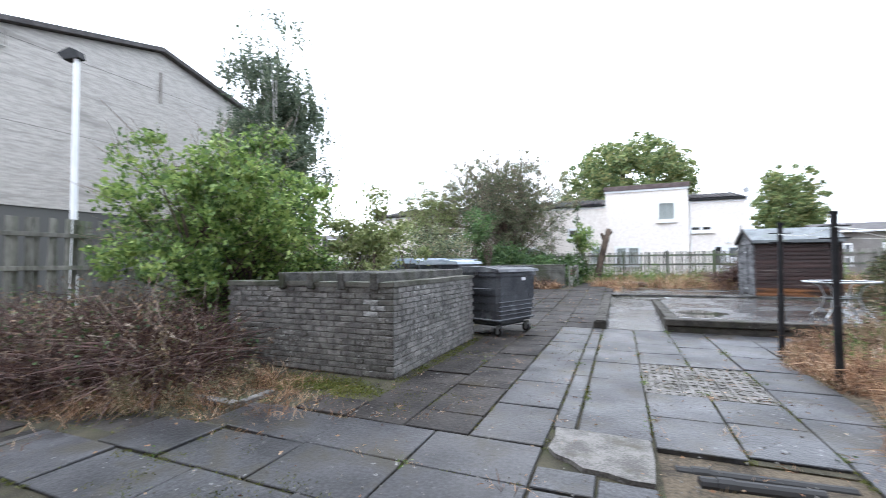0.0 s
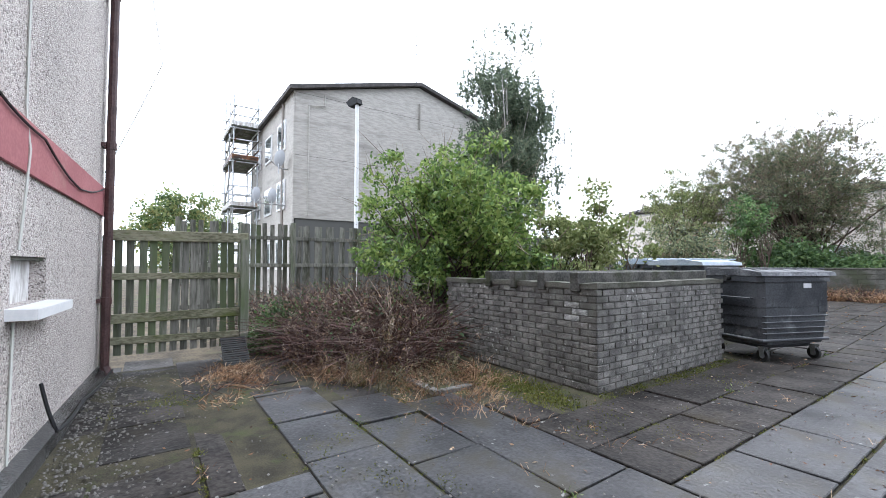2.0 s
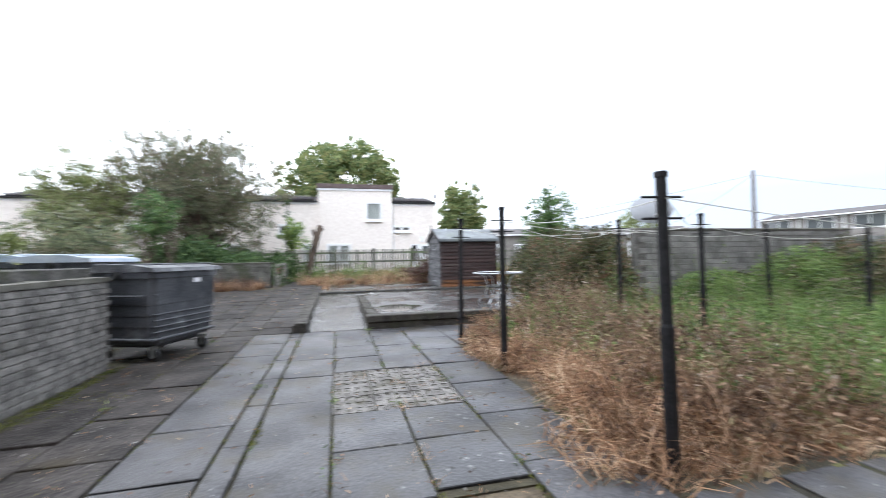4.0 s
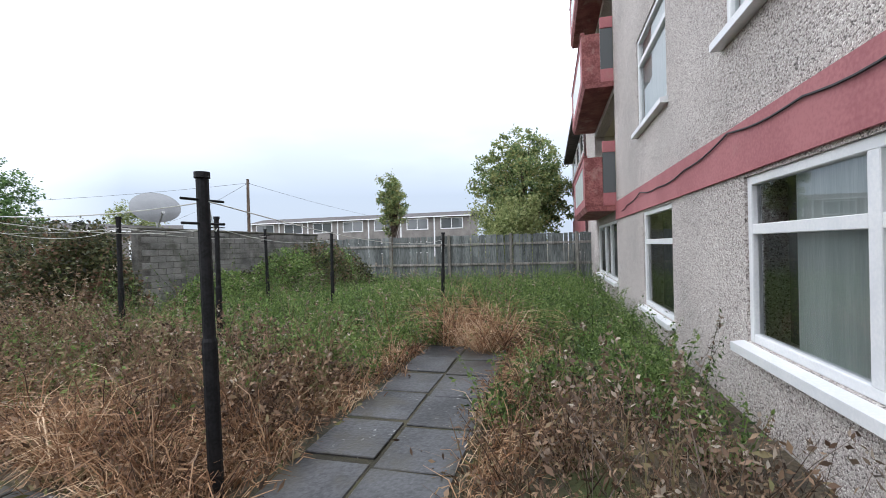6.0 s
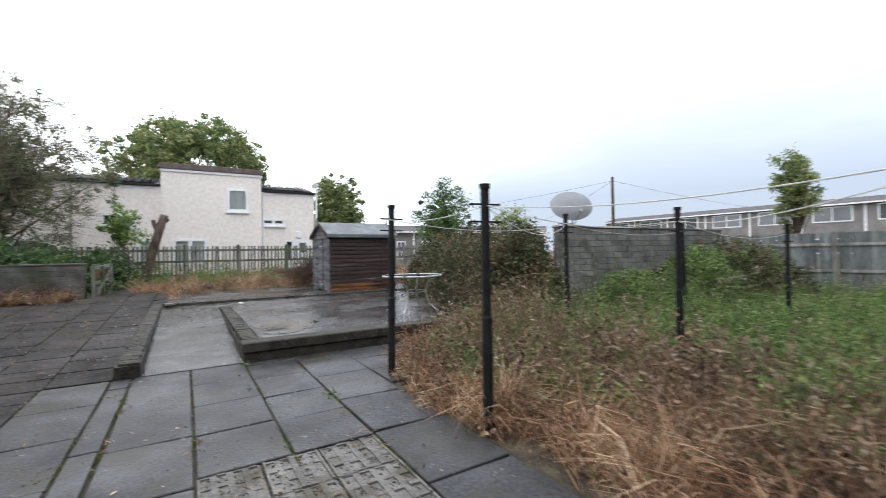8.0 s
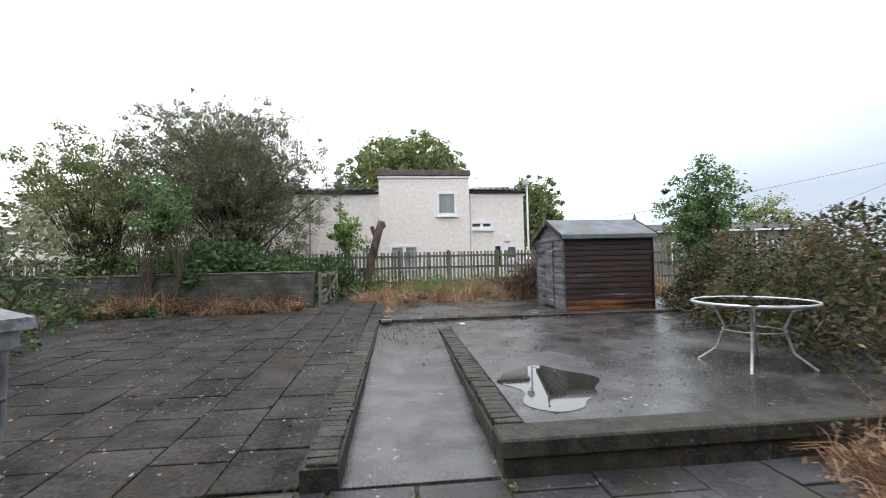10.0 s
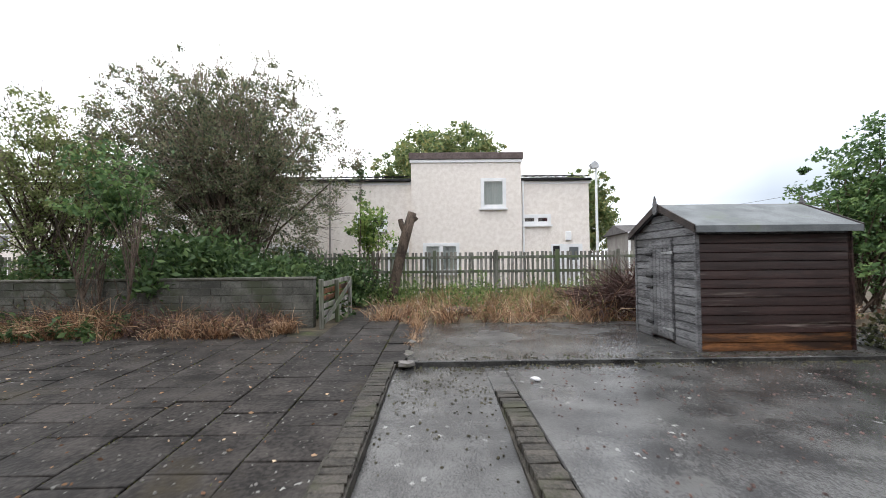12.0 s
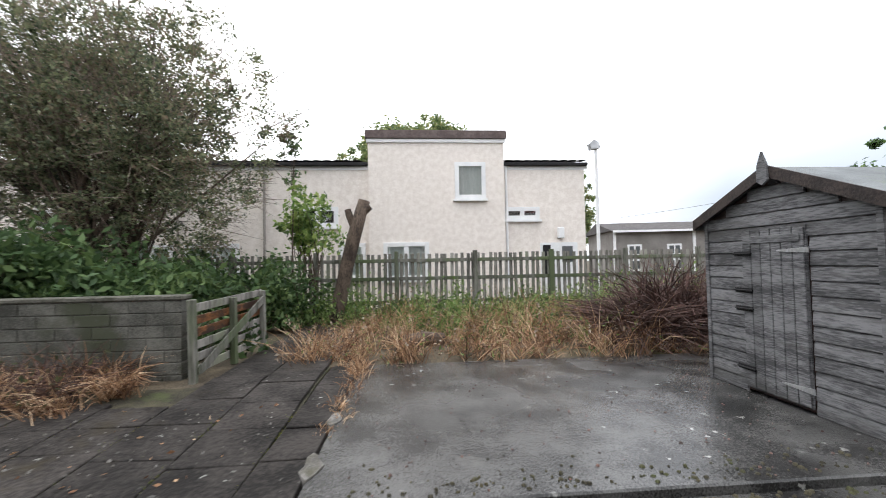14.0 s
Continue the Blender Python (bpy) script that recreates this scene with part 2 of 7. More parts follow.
M_WHITE = surf("white_upvc", (0.74, 0.75, 0.76), (0.82, 0.82, 0.82), 4, 0.35, 0.0, 50, stain=(0.6, 0.6, 0.57), stain_scale=3, stain_at=0.66)
M_GLASS = glass("window_glass")
M_FARGLASS = plain("distant_glass", (0.10, 0.11, 0.115), 0.08, 0.0, 0.8)
# room shade put into the colour behind windows; also the block's dark plinth
M_ROOM = plain("room_shade_and_plinth", (0.10, 0.10, 0.095), 0.9)
M_CURTAIN = surf("net_curtain", (0.68, 0.73, 0.71), (0.84, 0.87, 0.85), 2, 0.9, 0.2, 20, stretch=(6, 6, 0.3))
M_GATERAIL = surf("mossy_rail", (0.10, 0.10, 0.06), (0.27, 0.26, 0.18), 3, 0.9, 0.4, 50, stain=(0.10, 0.12, 0.035), stain_scale=2.5, stretch=(1, 0.3, 1))
M_FENCE = surf("grey_green_timber", (0.075, 0.076, 0.060), (0.215, 0.21, 0.185), 4, 0.9, 0.5, 30, stain=(0.10, 0.125, 0.065), stain_scale=1.4, stain_at=0.52, each=0.22, stretch=(1, 1, 0.15))
M_FENCE2 = surf("weathered_timber", (0.12, 0.115, 0.10), (0.30, 0.285, 0.26), 4, 0.9, 0.5, 30, stain=(0.17, 0.19, 0.12), stain_scale=1.0, stain_at=0.55, each=0.22, stretch=(1, 1, 0.15))
M_FENCE3 = surf("blue_grey_stained_boards", (0.075, 0.085, 0.083), (0.19, 0.205, 0.20), 4, 0.85, 0.5, 30, stain=(0.20, 0.215, 0.20), stain_scale=1.6, stain_at=0.58, each=0.25, stretch=(1, 1, 0.15))
M_SHEDG = surf("silvered_boards", (0.055, 0.055, 0.058), (0.178, 0.178, 0.184), 5, 0.85, 0.5, 40, stain=(0.08, 0.078, 0.076), stain_scale=2, stain_at=0.56, each=0.15, stretch=(1, 0.3, 2.2))
M_SHEDB = surf("brown_boards", (0.020, 0.012, 0.011), (0.052, 0.028, 0.025), 4, 0.42, 0.5, 40, stain=(0.24, 0.20, 0.175), stain_scale=1.6, stain_at=0.61, each=0.28, stretch=(0.35, 1, 6.0), rough2=0.6)
M_BARGE = surf("dark_barge_board", (0.014, 0.010, 0.009), (0.045, 0.032, 0.028), 5, 0.6, 0.4, 40)
M_SHEDO = surf("orange_boards", (0.09, 0.034, 0.012), (0.25, 0.105, 0.038), 5, 0.5, 0.4, 40, stain=(0.035, 0.019, 0.013), stain_scale=2.2, stain_at=0.44, stretch=(0.3, 1, 2.2))
M_FELT = surf("grey_felt", (0.11, 0.12, 0.125), (0.20, 0.215, 0.22), 3, 0.8, 0.4, 120, stain=(0.13, 0.15, 0.12), stain_scale=1.5)
M_BLACK = surf("black_paint", (0.007, 0.007, 0.008), (0.018, 0.018, 0.02), 9, 0.6, 0.2, 60, stain=(0.04, 0.028, 0.022), stain_scale=6, stain_at=0.66, spec=0.25)
M_BIN = surf("faded_grey_plastic", (0.028, 0.030, 0.036), (0.085, 0.09, 0.10), 1.8, 0.36, 0.15, 50, stain=(0.25, 0.26, 0.275), stain_scale=1.1, stain_at=0.53)
M_BINLID = surf("weathered_lid", (0.04, 0.042, 0.048), (0.19, 0.195, 0.21), 3, 0.4, 0.2, 40, stain=(0.04, 0.042, 0.048), stain_scale=2, stain_at=0.55)
M_BLUELID = surf("faded_blue_lid", (0.28, 0.34, 0.42), (0.48, 0.53, 0.58), 3, 0.4, 0.1, 40)
M_STEEL = surf("dull_galvanised", (0.38, 0.39, 0.40), (0.58, 0.59, 0.60), 6, 0.45, 0.1, 40, metal=0.7)
M_RUBBER = plain("black_rubber", (0.02, 0.02, 0.02), 0.7)
M_ROOFTILE = surf("dark_roof_tile", (0.050, 0.045, 0.045), (0.10, 0.092, 0.09), 4, 0.85, 0.5, 20)
M_FASCIA = surf("brown_tile", (0.085, 0.062, 0.058), (0.15, 0.115, 0.108), 3, 0.75, 0.3, 20)
M_GABLE = surf("pale_grey_brickwork", (0.36, 0.34, 0.31), (0.50, 0.475, 0.44), 3, 0.9, 0.4, 30, stain=(0.30, 0.285, 0.26), stain_scale=0.35, stain_at=0.55, stretch=(1, 1, 5))
M_BARK = surf("bark", (0.036, 0.026, 0.020), (0.135, 0.10, 0.076), 8, 0.95, 0.8, 50, stretch=(1, 1, 0.3))
M_TWIG = surf("dry_twigs", (0.11, 0.085, 0.07), (0.33, 0.26, 0.21), 8, 0.9, 0.0, 50)
M_STEM = surf("red_brown_stems", (0.030, 0.018, 0.017), (0.14, 0.080, 0.066), 6, 0.8, 0.0, 40)
M_BIRCHBARK = surf("birch_bark", (0.35, 0.34, 0.31), (0.6, 0.58, 0.54), 6, 0.8, 0.3, 40, stain=(0.06, 0.05, 0.045), stain_scale=5, stain_at=0.55)
M_GREEN = leafy("elder_leaves", [(0.055, 0.094, 0.03), (0.123, 0.208, 0.055), (0.249, 0.354, 0.091), (0.35, 0.426, 0.129)])
M_ROWAN = leafy("rowan_leaves", [(0.045, 0.085, 0.035), (0.10, 0.18, 0.065), (0.20, 0.29, 0.10)], 0.35)
M_DARKLEAF = leafy("dark_leaves", [(0.033, 0.06, 0.025), (0.073, 0.131, 0.048), (0.156, 0.226, 0.08)])
M_BIRCHLEAF = leafy("birch_leaves", [(0.06, 0.085, 0.058), (0.125, 0.16, 0.105), (0.22, 0.255, 0.165)], 0.45)
M_HAWLEAF = leafy("hawthorn_leaves", [(0.055, 0.075, 0.045), (0.13, 0.155, 0.09), (0.27, 0.30, 0.165), (0.25, 0.185, 0.13)], 0.4)
M_YELLOWLEAF = leafy("yellow_green_leaves", [(0.106, 0.141, 0.052), (0.23, 0.275, 0.101), (0.388, 0.406, 0.19)])
M_FARLEAF = leafy("far_leaves", [(0.065, 0.103, 0.044), (0.143, 0.205, 0.081), (0.268, 0.317, 0.123), (0.331, 0.294, 0.119)], 0.4)
M_WEED = leafy("green_weeds", [(0.04, 0.066, 0.024), (0.092, 0.148, 0.043), (0.17, 0.265, 0.066), (0.28, 0.34, 0.13)])
M_BROWNWEED = leafy("brown_weeds", [(0.046, 0.031, 0.023), (0.156, 0.098, 0.065), (0.338, 0.227, 0.15), (0.156, 0.156, 0.065)], 0.15, 0.8)
M_STRAW = leafy("dry_grass", [(0.045, 0.026, 0.019), (0.20, 0.102, 0.055), (0.45, 0.275, 0.155), (0.70, 0.53, 0.36)], 0.2, 0.8)
M_BRAMBLE = leafy("bramble_leaves", [(0.026, 0.027, 0.018), (0.062, 0.072, 0.032), (0.115, 0.125, 0.052), (0.20, 0.105, 0.075)])
M_MOSS = leafy("moss", [(0.05, 0.06, 0.015), (0.12, 0.14, 0.03), (0.19, 0.18, 0.05)], 0.1, 0.9)
M_PALE = surf("pale_concrete", (0.080, 0.075, 0.069), (0.20, 0.19, 0.176), 5, 0.8, 0.6, 60, stain=(0.075, 0.07, 0.05), stain_scale=3, stain_at=0.52, each=0.12)
M_STRAWWOOD = surf("bare_wood", (0.35, 0.27, 0.17), (0.5, 0.4, 0.27), 8, 0.8, 0.3, 40)
M_ROPE = plain("pale_rope", (0.62, 0.62, 0.58), 0.8)
M_SEEDING = leafy("olive_weeds", [(0.06, 0.055, 0.03), (0.17, 0.15, 0.08), (0.33, 0.28, 0.17)], 0.2, 0.8)
M_SEED = leafy("pale_seed_heads", [(0.16, 0.11, 0.08), (0.30, 0.23, 0.17), (0.52, 0.46, 0.38)], 0.2, 0.9)
M_WASH = surf("whitewashed_brick", (0.17, 0.17, 0.165), (0.50, 0.50, 0.485), 9, 0.9, 0.5, 60)
M_WATER = plain("rain_water", (0.03, 0.028, 0.025), 0.03, 0.0, 0.9)
M_CABLE = plain("black_cable", (0.012, 0.012, 0.014), 0.6)
M_PIPE = surf("brown_pipe", (0.045, 0.022, 0.022), (0.08, 0.042, 0.04), 5, 0.5, 0.1, 40)
M_LITTER = plain("pale_plastic", (0.72, 0.72, 0.74), 0.4)
M_PLY = surf("flaking_board", (0.42, 0.40, 0.38), (0.74, 0.73, 0.72), 9, 0.8, 0.3, 40, stain=(0.22, 0.14, 0.09), stain_scale=4, stain_at=0.56, stretch=(1, 1, 0.25))


# ---- builders ----
def mesh_object(name, bm, material, parent=None, label="", smooth=False):
    me = bpy.data.meshes.new(name)
    bm.to_mesh(me)
    bm.free()
    if smooth:
        me.polygons.foreach_set("use_smooth", [True] * len(me.polygons))
    if material:
        me.materials.append(material)
    ob = new(name, me)
    if parent:
        ob.parent = parent
    if label:
        ob["label"] = label
    return ob


def part(name, bm, material, parent, label="", smooth=False):
    return mesh_object(name, bm, material, parent, label, smooth)


def thing(name, m, label, category, group="", kind=""):
    ob = new(name)
    ob.matrix_world = m
    return tagged(ob, label, category, group, kind)


def add_box(bm, x0, y0, z0, x1, y1, z1, bevel=0.0, m=None):
    vs = [bm.verts.new(p) for p in ((x0, y0, z0), (x1, y0, z0), (x1, y1, z0), (x0, y1, z0), (x0, y0, z1), (x1, y0, z1), (x1, y1, z1), (x0, y1, z1))]
    fs = [bm.faces.new([vs[i] for i in f]) for f in ((3, 2, 1, 0), (4, 5, 6, 7), (0, 1, 5, 4), (1, 2, 6, 5), (2, 3, 7, 6), (3, 0, 4, 7))]
    if bevel:
        es = list({e for f in fs for e in f.edges})
        r = bmesh.ops.bevel(bm, geom=es, offset=bevel, segments=1, affect="EDGES", profile=0.5)
        vs = list({v for f in r["faces"] for v in f.verts} | {v for v in vs if v.is_valid})
    if m is not None:
        for v in vs:
            v.co = m @ v.co
    return bm


def box(x0, y0, z0, x1, y1, z1, bevel=0.0):
    return add_box(bmesh.new(), x0, y0, z0, x1, y1, z1, bevel)


def add_tube(bm, pts, radii, seg=8, caps=True):
    """A tube of changing thickness along a line of points."""
    pts = [Vector(p) for p in pts]
    if not hasattr(radii, "__len__"):
        radii = [radii] * len(pts)
    rings = []
    for i, p in enumerate(pts):
        d = (pts[min(i + 1, len(pts) - 1)] - pts[max(i - 1, 0)]).normalized()
        a = d.orthogonal().normalized()
        if abs(d.z) > 0.5:
            a = Vector((1, 0, 0)) - d * d.x
            a.normalize()
        b = d.cross(a)
        rings.append([bm.verts.new(p + (a * math.cos(2 * math.pi * k / seg) + b * math.sin(2 * math.pi * k / seg)) * radii[i]) for k in range(seg)])
    for r0, r1 in zip(rings, rings[1:]):
        for k in range(seg):
            bm.faces.new((r0[k], r0[(k + 1) % seg], r1[(k + 1) % seg], r1[k]))
    if caps:
        bm.faces.new(rings[0][::-1])
        bm.faces.new(rings[-1])
    return bm


def tube(pts, radii, seg=8, caps=True):
    return add_tube(bmesh.new(), pts, radii, seg, caps)


def prism(profile, axis, a, b):
    """A closed profile of (u, v) drawn out along an axis: 'x' takes u, v as y, z; 'y' as x, z; 'z' as x, y."""
    bm = bmesh.new()
    place = {"x": lambda u, v, w: (w, u, v), "y": lambda u, v, w: (u, w, v), "z": lambda u, v, w: (u, v, w)}[axis]
    r0 = [bm.verts.new(place(u, v, a)) for u, v in profile]
    r1 = [bm.verts.new(place(u, v, b)) for u, v in profile]
    n = len(profile)
    for k in range(n):
        bm.faces.new((r0[k], r0[(k + 1) % n], r1[(k + 1) % n], r1[k]))
    bm.faces.new(r0[::-1])
    bm.faces.new(r1)
    bmesh.ops.recalc_face_normals(bm, faces=bm.faces)
    return bm


def mesh_np(name, verts, faces, material, parent=None, label=""):
    """One mesh from arrays: verts (n, 3), faces (m, 3 or 4)."""
    me = bpy.data.meshes.new(name)
    k = faces.shape[1]
    me.vertices.add(len(verts))
    me.vertices.foreach_set("co", np.ascontiguousarray(verts, dtype=np.float32).ravel())
    me.loops.add(faces.size)
    me.loops.foreach_set("vertex_index", np.ascontiguousarray(faces, dtype=np.int32).ravel())
    me.polygons.add(len(faces))
    me.polygons.foreach_set("loop_start", np.arange(0, faces.size, k, dtype=np.int32))
    me.update(calc_edges=True)
    me.validate()
    me.materials.append(material)
    ob = new(name, me)
    if parent:
        ob.parent = parent
    if label:
        ob["label"] = label
    return ob


RNG = np.random.default_rng(7)


def unit(v):
    return v / np.maximum(np.linalg.norm(v, axis=-1, keepdims=True), 1e-9)


def leaf_quads(centres, size, along=None, droop=0.0, slim=0.5, vary=0.4):
    """Pointed leaves, folded a little, at the centres. along: the way they point, or any way."""
    n = len(centres)
    d = RNG.normal(size=(n, 3)) if along is None else along + RNG.normal(size=(n, 3)) * 0.35
    d[:, 2] -= droop
    d = unit(d)
    s = unit(np.cross(d, RNG.normal(size=(n, 3))))
    L_ = (size * (1 + vary * RNG.uniform(-1, 1, n)))[:, None]
    w = L_ * slim * 0.5
    nrm = np.cross(d, s)
    v = np.stack([centres - d * L_ * 0.5, centres + s * w + nrm * w * 0.3, centres + d * L_ * 0.5, centres - s * w + nrm * w * 0.3], 1).reshape(-1, 3)
    return v, np.arange(4 * n).reshape(n, 4)


def ribbons(base, tip, width, bend=0.0):
    """Thin blades of two segments from base to tip, bowed downwards."""
    n = len(base)
    mid = (base + tip) / 2
    mid[:, 2] += bend * np.linalg.norm(tip - base, axis=1)
    side = unit(np.cross(tip - base, RNG.normal(size=(n, 3)))) * (width * RNG.uniform(0.6, 1.4, n))[:, None] * 0.5
    v = np.stack([base - side, base + side, mid + side * 0.8, mid - side * 0.8, tip + side * 0.25, tip - side * 0.25], 1).reshape(-1, 3)
    i = (np.arange(n) * 6)[:, None]
    f = np.concatenate([i + np.array([0, 1, 2, 3]), i + np.array([3, 2, 4, 5])], 0)
    return v, f


def join_np(*pairs):
    vs, fs, k = [], [], 0
    for v, f in pairs:
        vs.append(v)
        fs.append(f + k)
        k += len(v)
    return np.concatenate(vs), np.concatenate(fs)


# ---- the ground ----
def paving_z(y):
    """The upper paving rises gently from y = 8 onwards."""
    return 0.0 if y < 8 else min(0.0425 * (y - 8), 0.36)


def ground_z(x, y):
    if x < -0.05 or y > 17.2:
        return paving_z(y) - 0.035
    return -0.035


def make_ground():
    """One sheet to the horizon, fine near the garden and coarse beyond."""
    xs = np.concatenate([[-1500, -300, -80, -40], np.arange(-24, 30.1, 0.5), [40, 80, 300, 1500]])
    ys = np.concatenate([[-1500, -300, -60, -20], np.arange(-6, 36.1, 0.5), [45, 80, 300, 1500]])
    X, Y = np.meshgrid(xs, ys)
    rise = np.clip((Y - 8) * 0.0425, 0, 0.36)
    Z = np.where((X < -0.05) | (Y > 17.2) | (X > 9), rise, 0.0) - 0.035
    Z = np.where((np.abs(X) > 80) | (np.abs(Y) > 80), Z - 0.3, Z)
    v = np.stack([X, Y, Z], -1).reshape(-1, 3)
    nx = len(xs)
    i = (np.arange(len(ys) - 1)[:, None] * nx + np.arange(nx - 1)[None]).ravel()
    ob = mesh_np("ground", v, np.stack([i, i + 1, i + nx + 1, i + nx], 1), M_EARTH)
    tagged(ob, "dark bare earth with patches of thin weed", "ground", kind="structure")


make_ground()


# ---- the block of flats that the walk starts from ----
FRONT_L, FRONT_R = -1.86, -1.66
LOGGIA, STOREY = (11.05, 15.4), 2.90


def pane_face(x0, x1, y, z0, z1, f):
    """One sheet of glass, facing along y the way f says."""
    bm = bmesh.new()
    vs = [bm.verts.new(p) for p in ((x0, y, z0), (x1, y, z0), (x1, y, z1), (x0, y, z1))]
    bm.faces.new(vs if f < 0 else vs[::-1])
    return bm


def window_unit(name, x0, x1, z0, z1, y, bars, label, face=1, transom=None, curtain=None, sill=True, parent=None):
    """A white window in a wall along x. bars: x of its mullions; face: the way it looks along y."""
    w = new(name)
    w.location = ((x0 + x1) / 2, y, z0)
    if parent:
        w.parent = parent
        w.matrix_parent_inverse = parent.matrix_world.inverted()
        w["label"] = label
    else:
        tagged(w, label, "window", kind="structure")
    hx, h, f = (x1 - x0) / 2, z1 - z0, face
    bm = bmesh.new()
    d0, d1 = sorted((-0.09 * f, -0.02 * f))
    t = 0.07
    add_box(bm, -hx, d0, 0, -hx + t, d1, h, 0.006)
    add_box(bm, hx - t, d0, 0, hx, d1, h, 0.006)
    add_box(bm, -hx + t, d0, 0, hx - t, d1, t, 0.006)
    add_box(bm, -hx + t, d0, h - t, hx - t, d1, h, 0.006)
    cx = (x0 + x1) / 2
    for b in bars:
        add_box(bm, b - cx - 0.045, d0, t, b - cx + 0.045, d1 + 0.004, h - t, 0.005)
    if transom:
        for a, b in zip([-hx + t] + [q - cx + 0.045 for q in bars], [q - cx - 0.045 for q in bars] + [hx - t]):
            add_box(bm, a, d0, transom - z0 - 0.04, b, d1, transom - z0 + 0.04, 0.005)
    part("window_frame", bm, M_WHITE, w)
    edges = [-hx + t] + [q - cx for q in bars] + [hx - t]
    g = -0.06 * f
    for a, b in zip(edges, edges[1:]):
        p = part("pane", pane_face(a, b, g, t, h - t, f), M_GLASS, w)
        p.visible_shadow = False
    if sill:
        s0, s1 = sorted((-0.05 * f, 0.10 * f))
        part("window_sill", prism([(s0, -0.09), (s1, -0.09), (s1, -0.02), (s0, 0.0)] if f > 0 else [(s0, -0.09), (s1, -0.09), (s1, 0.0), (s0, -0.02)], "x", -hx - 0.07, hx + 0.07), M_WHITE, w)
    # added open-fronted shell: blocks stray light, its dark colour stands for unlit rooms
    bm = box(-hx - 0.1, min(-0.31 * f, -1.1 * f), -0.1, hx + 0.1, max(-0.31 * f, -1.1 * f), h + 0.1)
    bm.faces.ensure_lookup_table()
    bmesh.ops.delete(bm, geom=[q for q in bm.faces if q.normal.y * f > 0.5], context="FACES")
    part("added_dark_shell", bm, M_ROOM, w)
    if curtain:
        for a, b in curtain:
            q0, q1 = sorted((-0.105 * f, -0.113 * f))
            part("curtain", box(a - cx, q0, 0.05, b - cx, q1, h - 0.04), M_CURTAIN, w)
    return w


def wall_with_holes(name, x0, x1, y0, y1, z0, z1, holes, material, label):
    """A wall along x with real openings. holes: (x0, x1, z0, z1)."""
    xs = sorted({x0, x1, *[h[0] for h in holes], *[h[1] for h in holes]})
    zs = sorted({z0, z1, *[h[2] for h in holes], *[h[3] for h in holes]})
    bm = bmesh.new()
    for a, b in zip(xs, xs[1:]):
        run = None
        for c, d in zip(zs, zs[1:]):
            hole = any(h[0] <= a and b <= h[1] and h[2] <= c and d <= h[3] for h in holes)
            if not hole:
                run = (run[0], d) if run else (c, d)
            if (hole or d == z1) and run:
                add_box(bm, a, y0, run[0], b, y1, run[1])
                run = None
    ob = mesh_object(name, bm, material)
    bmd = ob.modifiers.new("weld", "WELD")
    bmd.merge_threshold = 0.0005
    return tagged(ob, label, "wall", kind="structure")


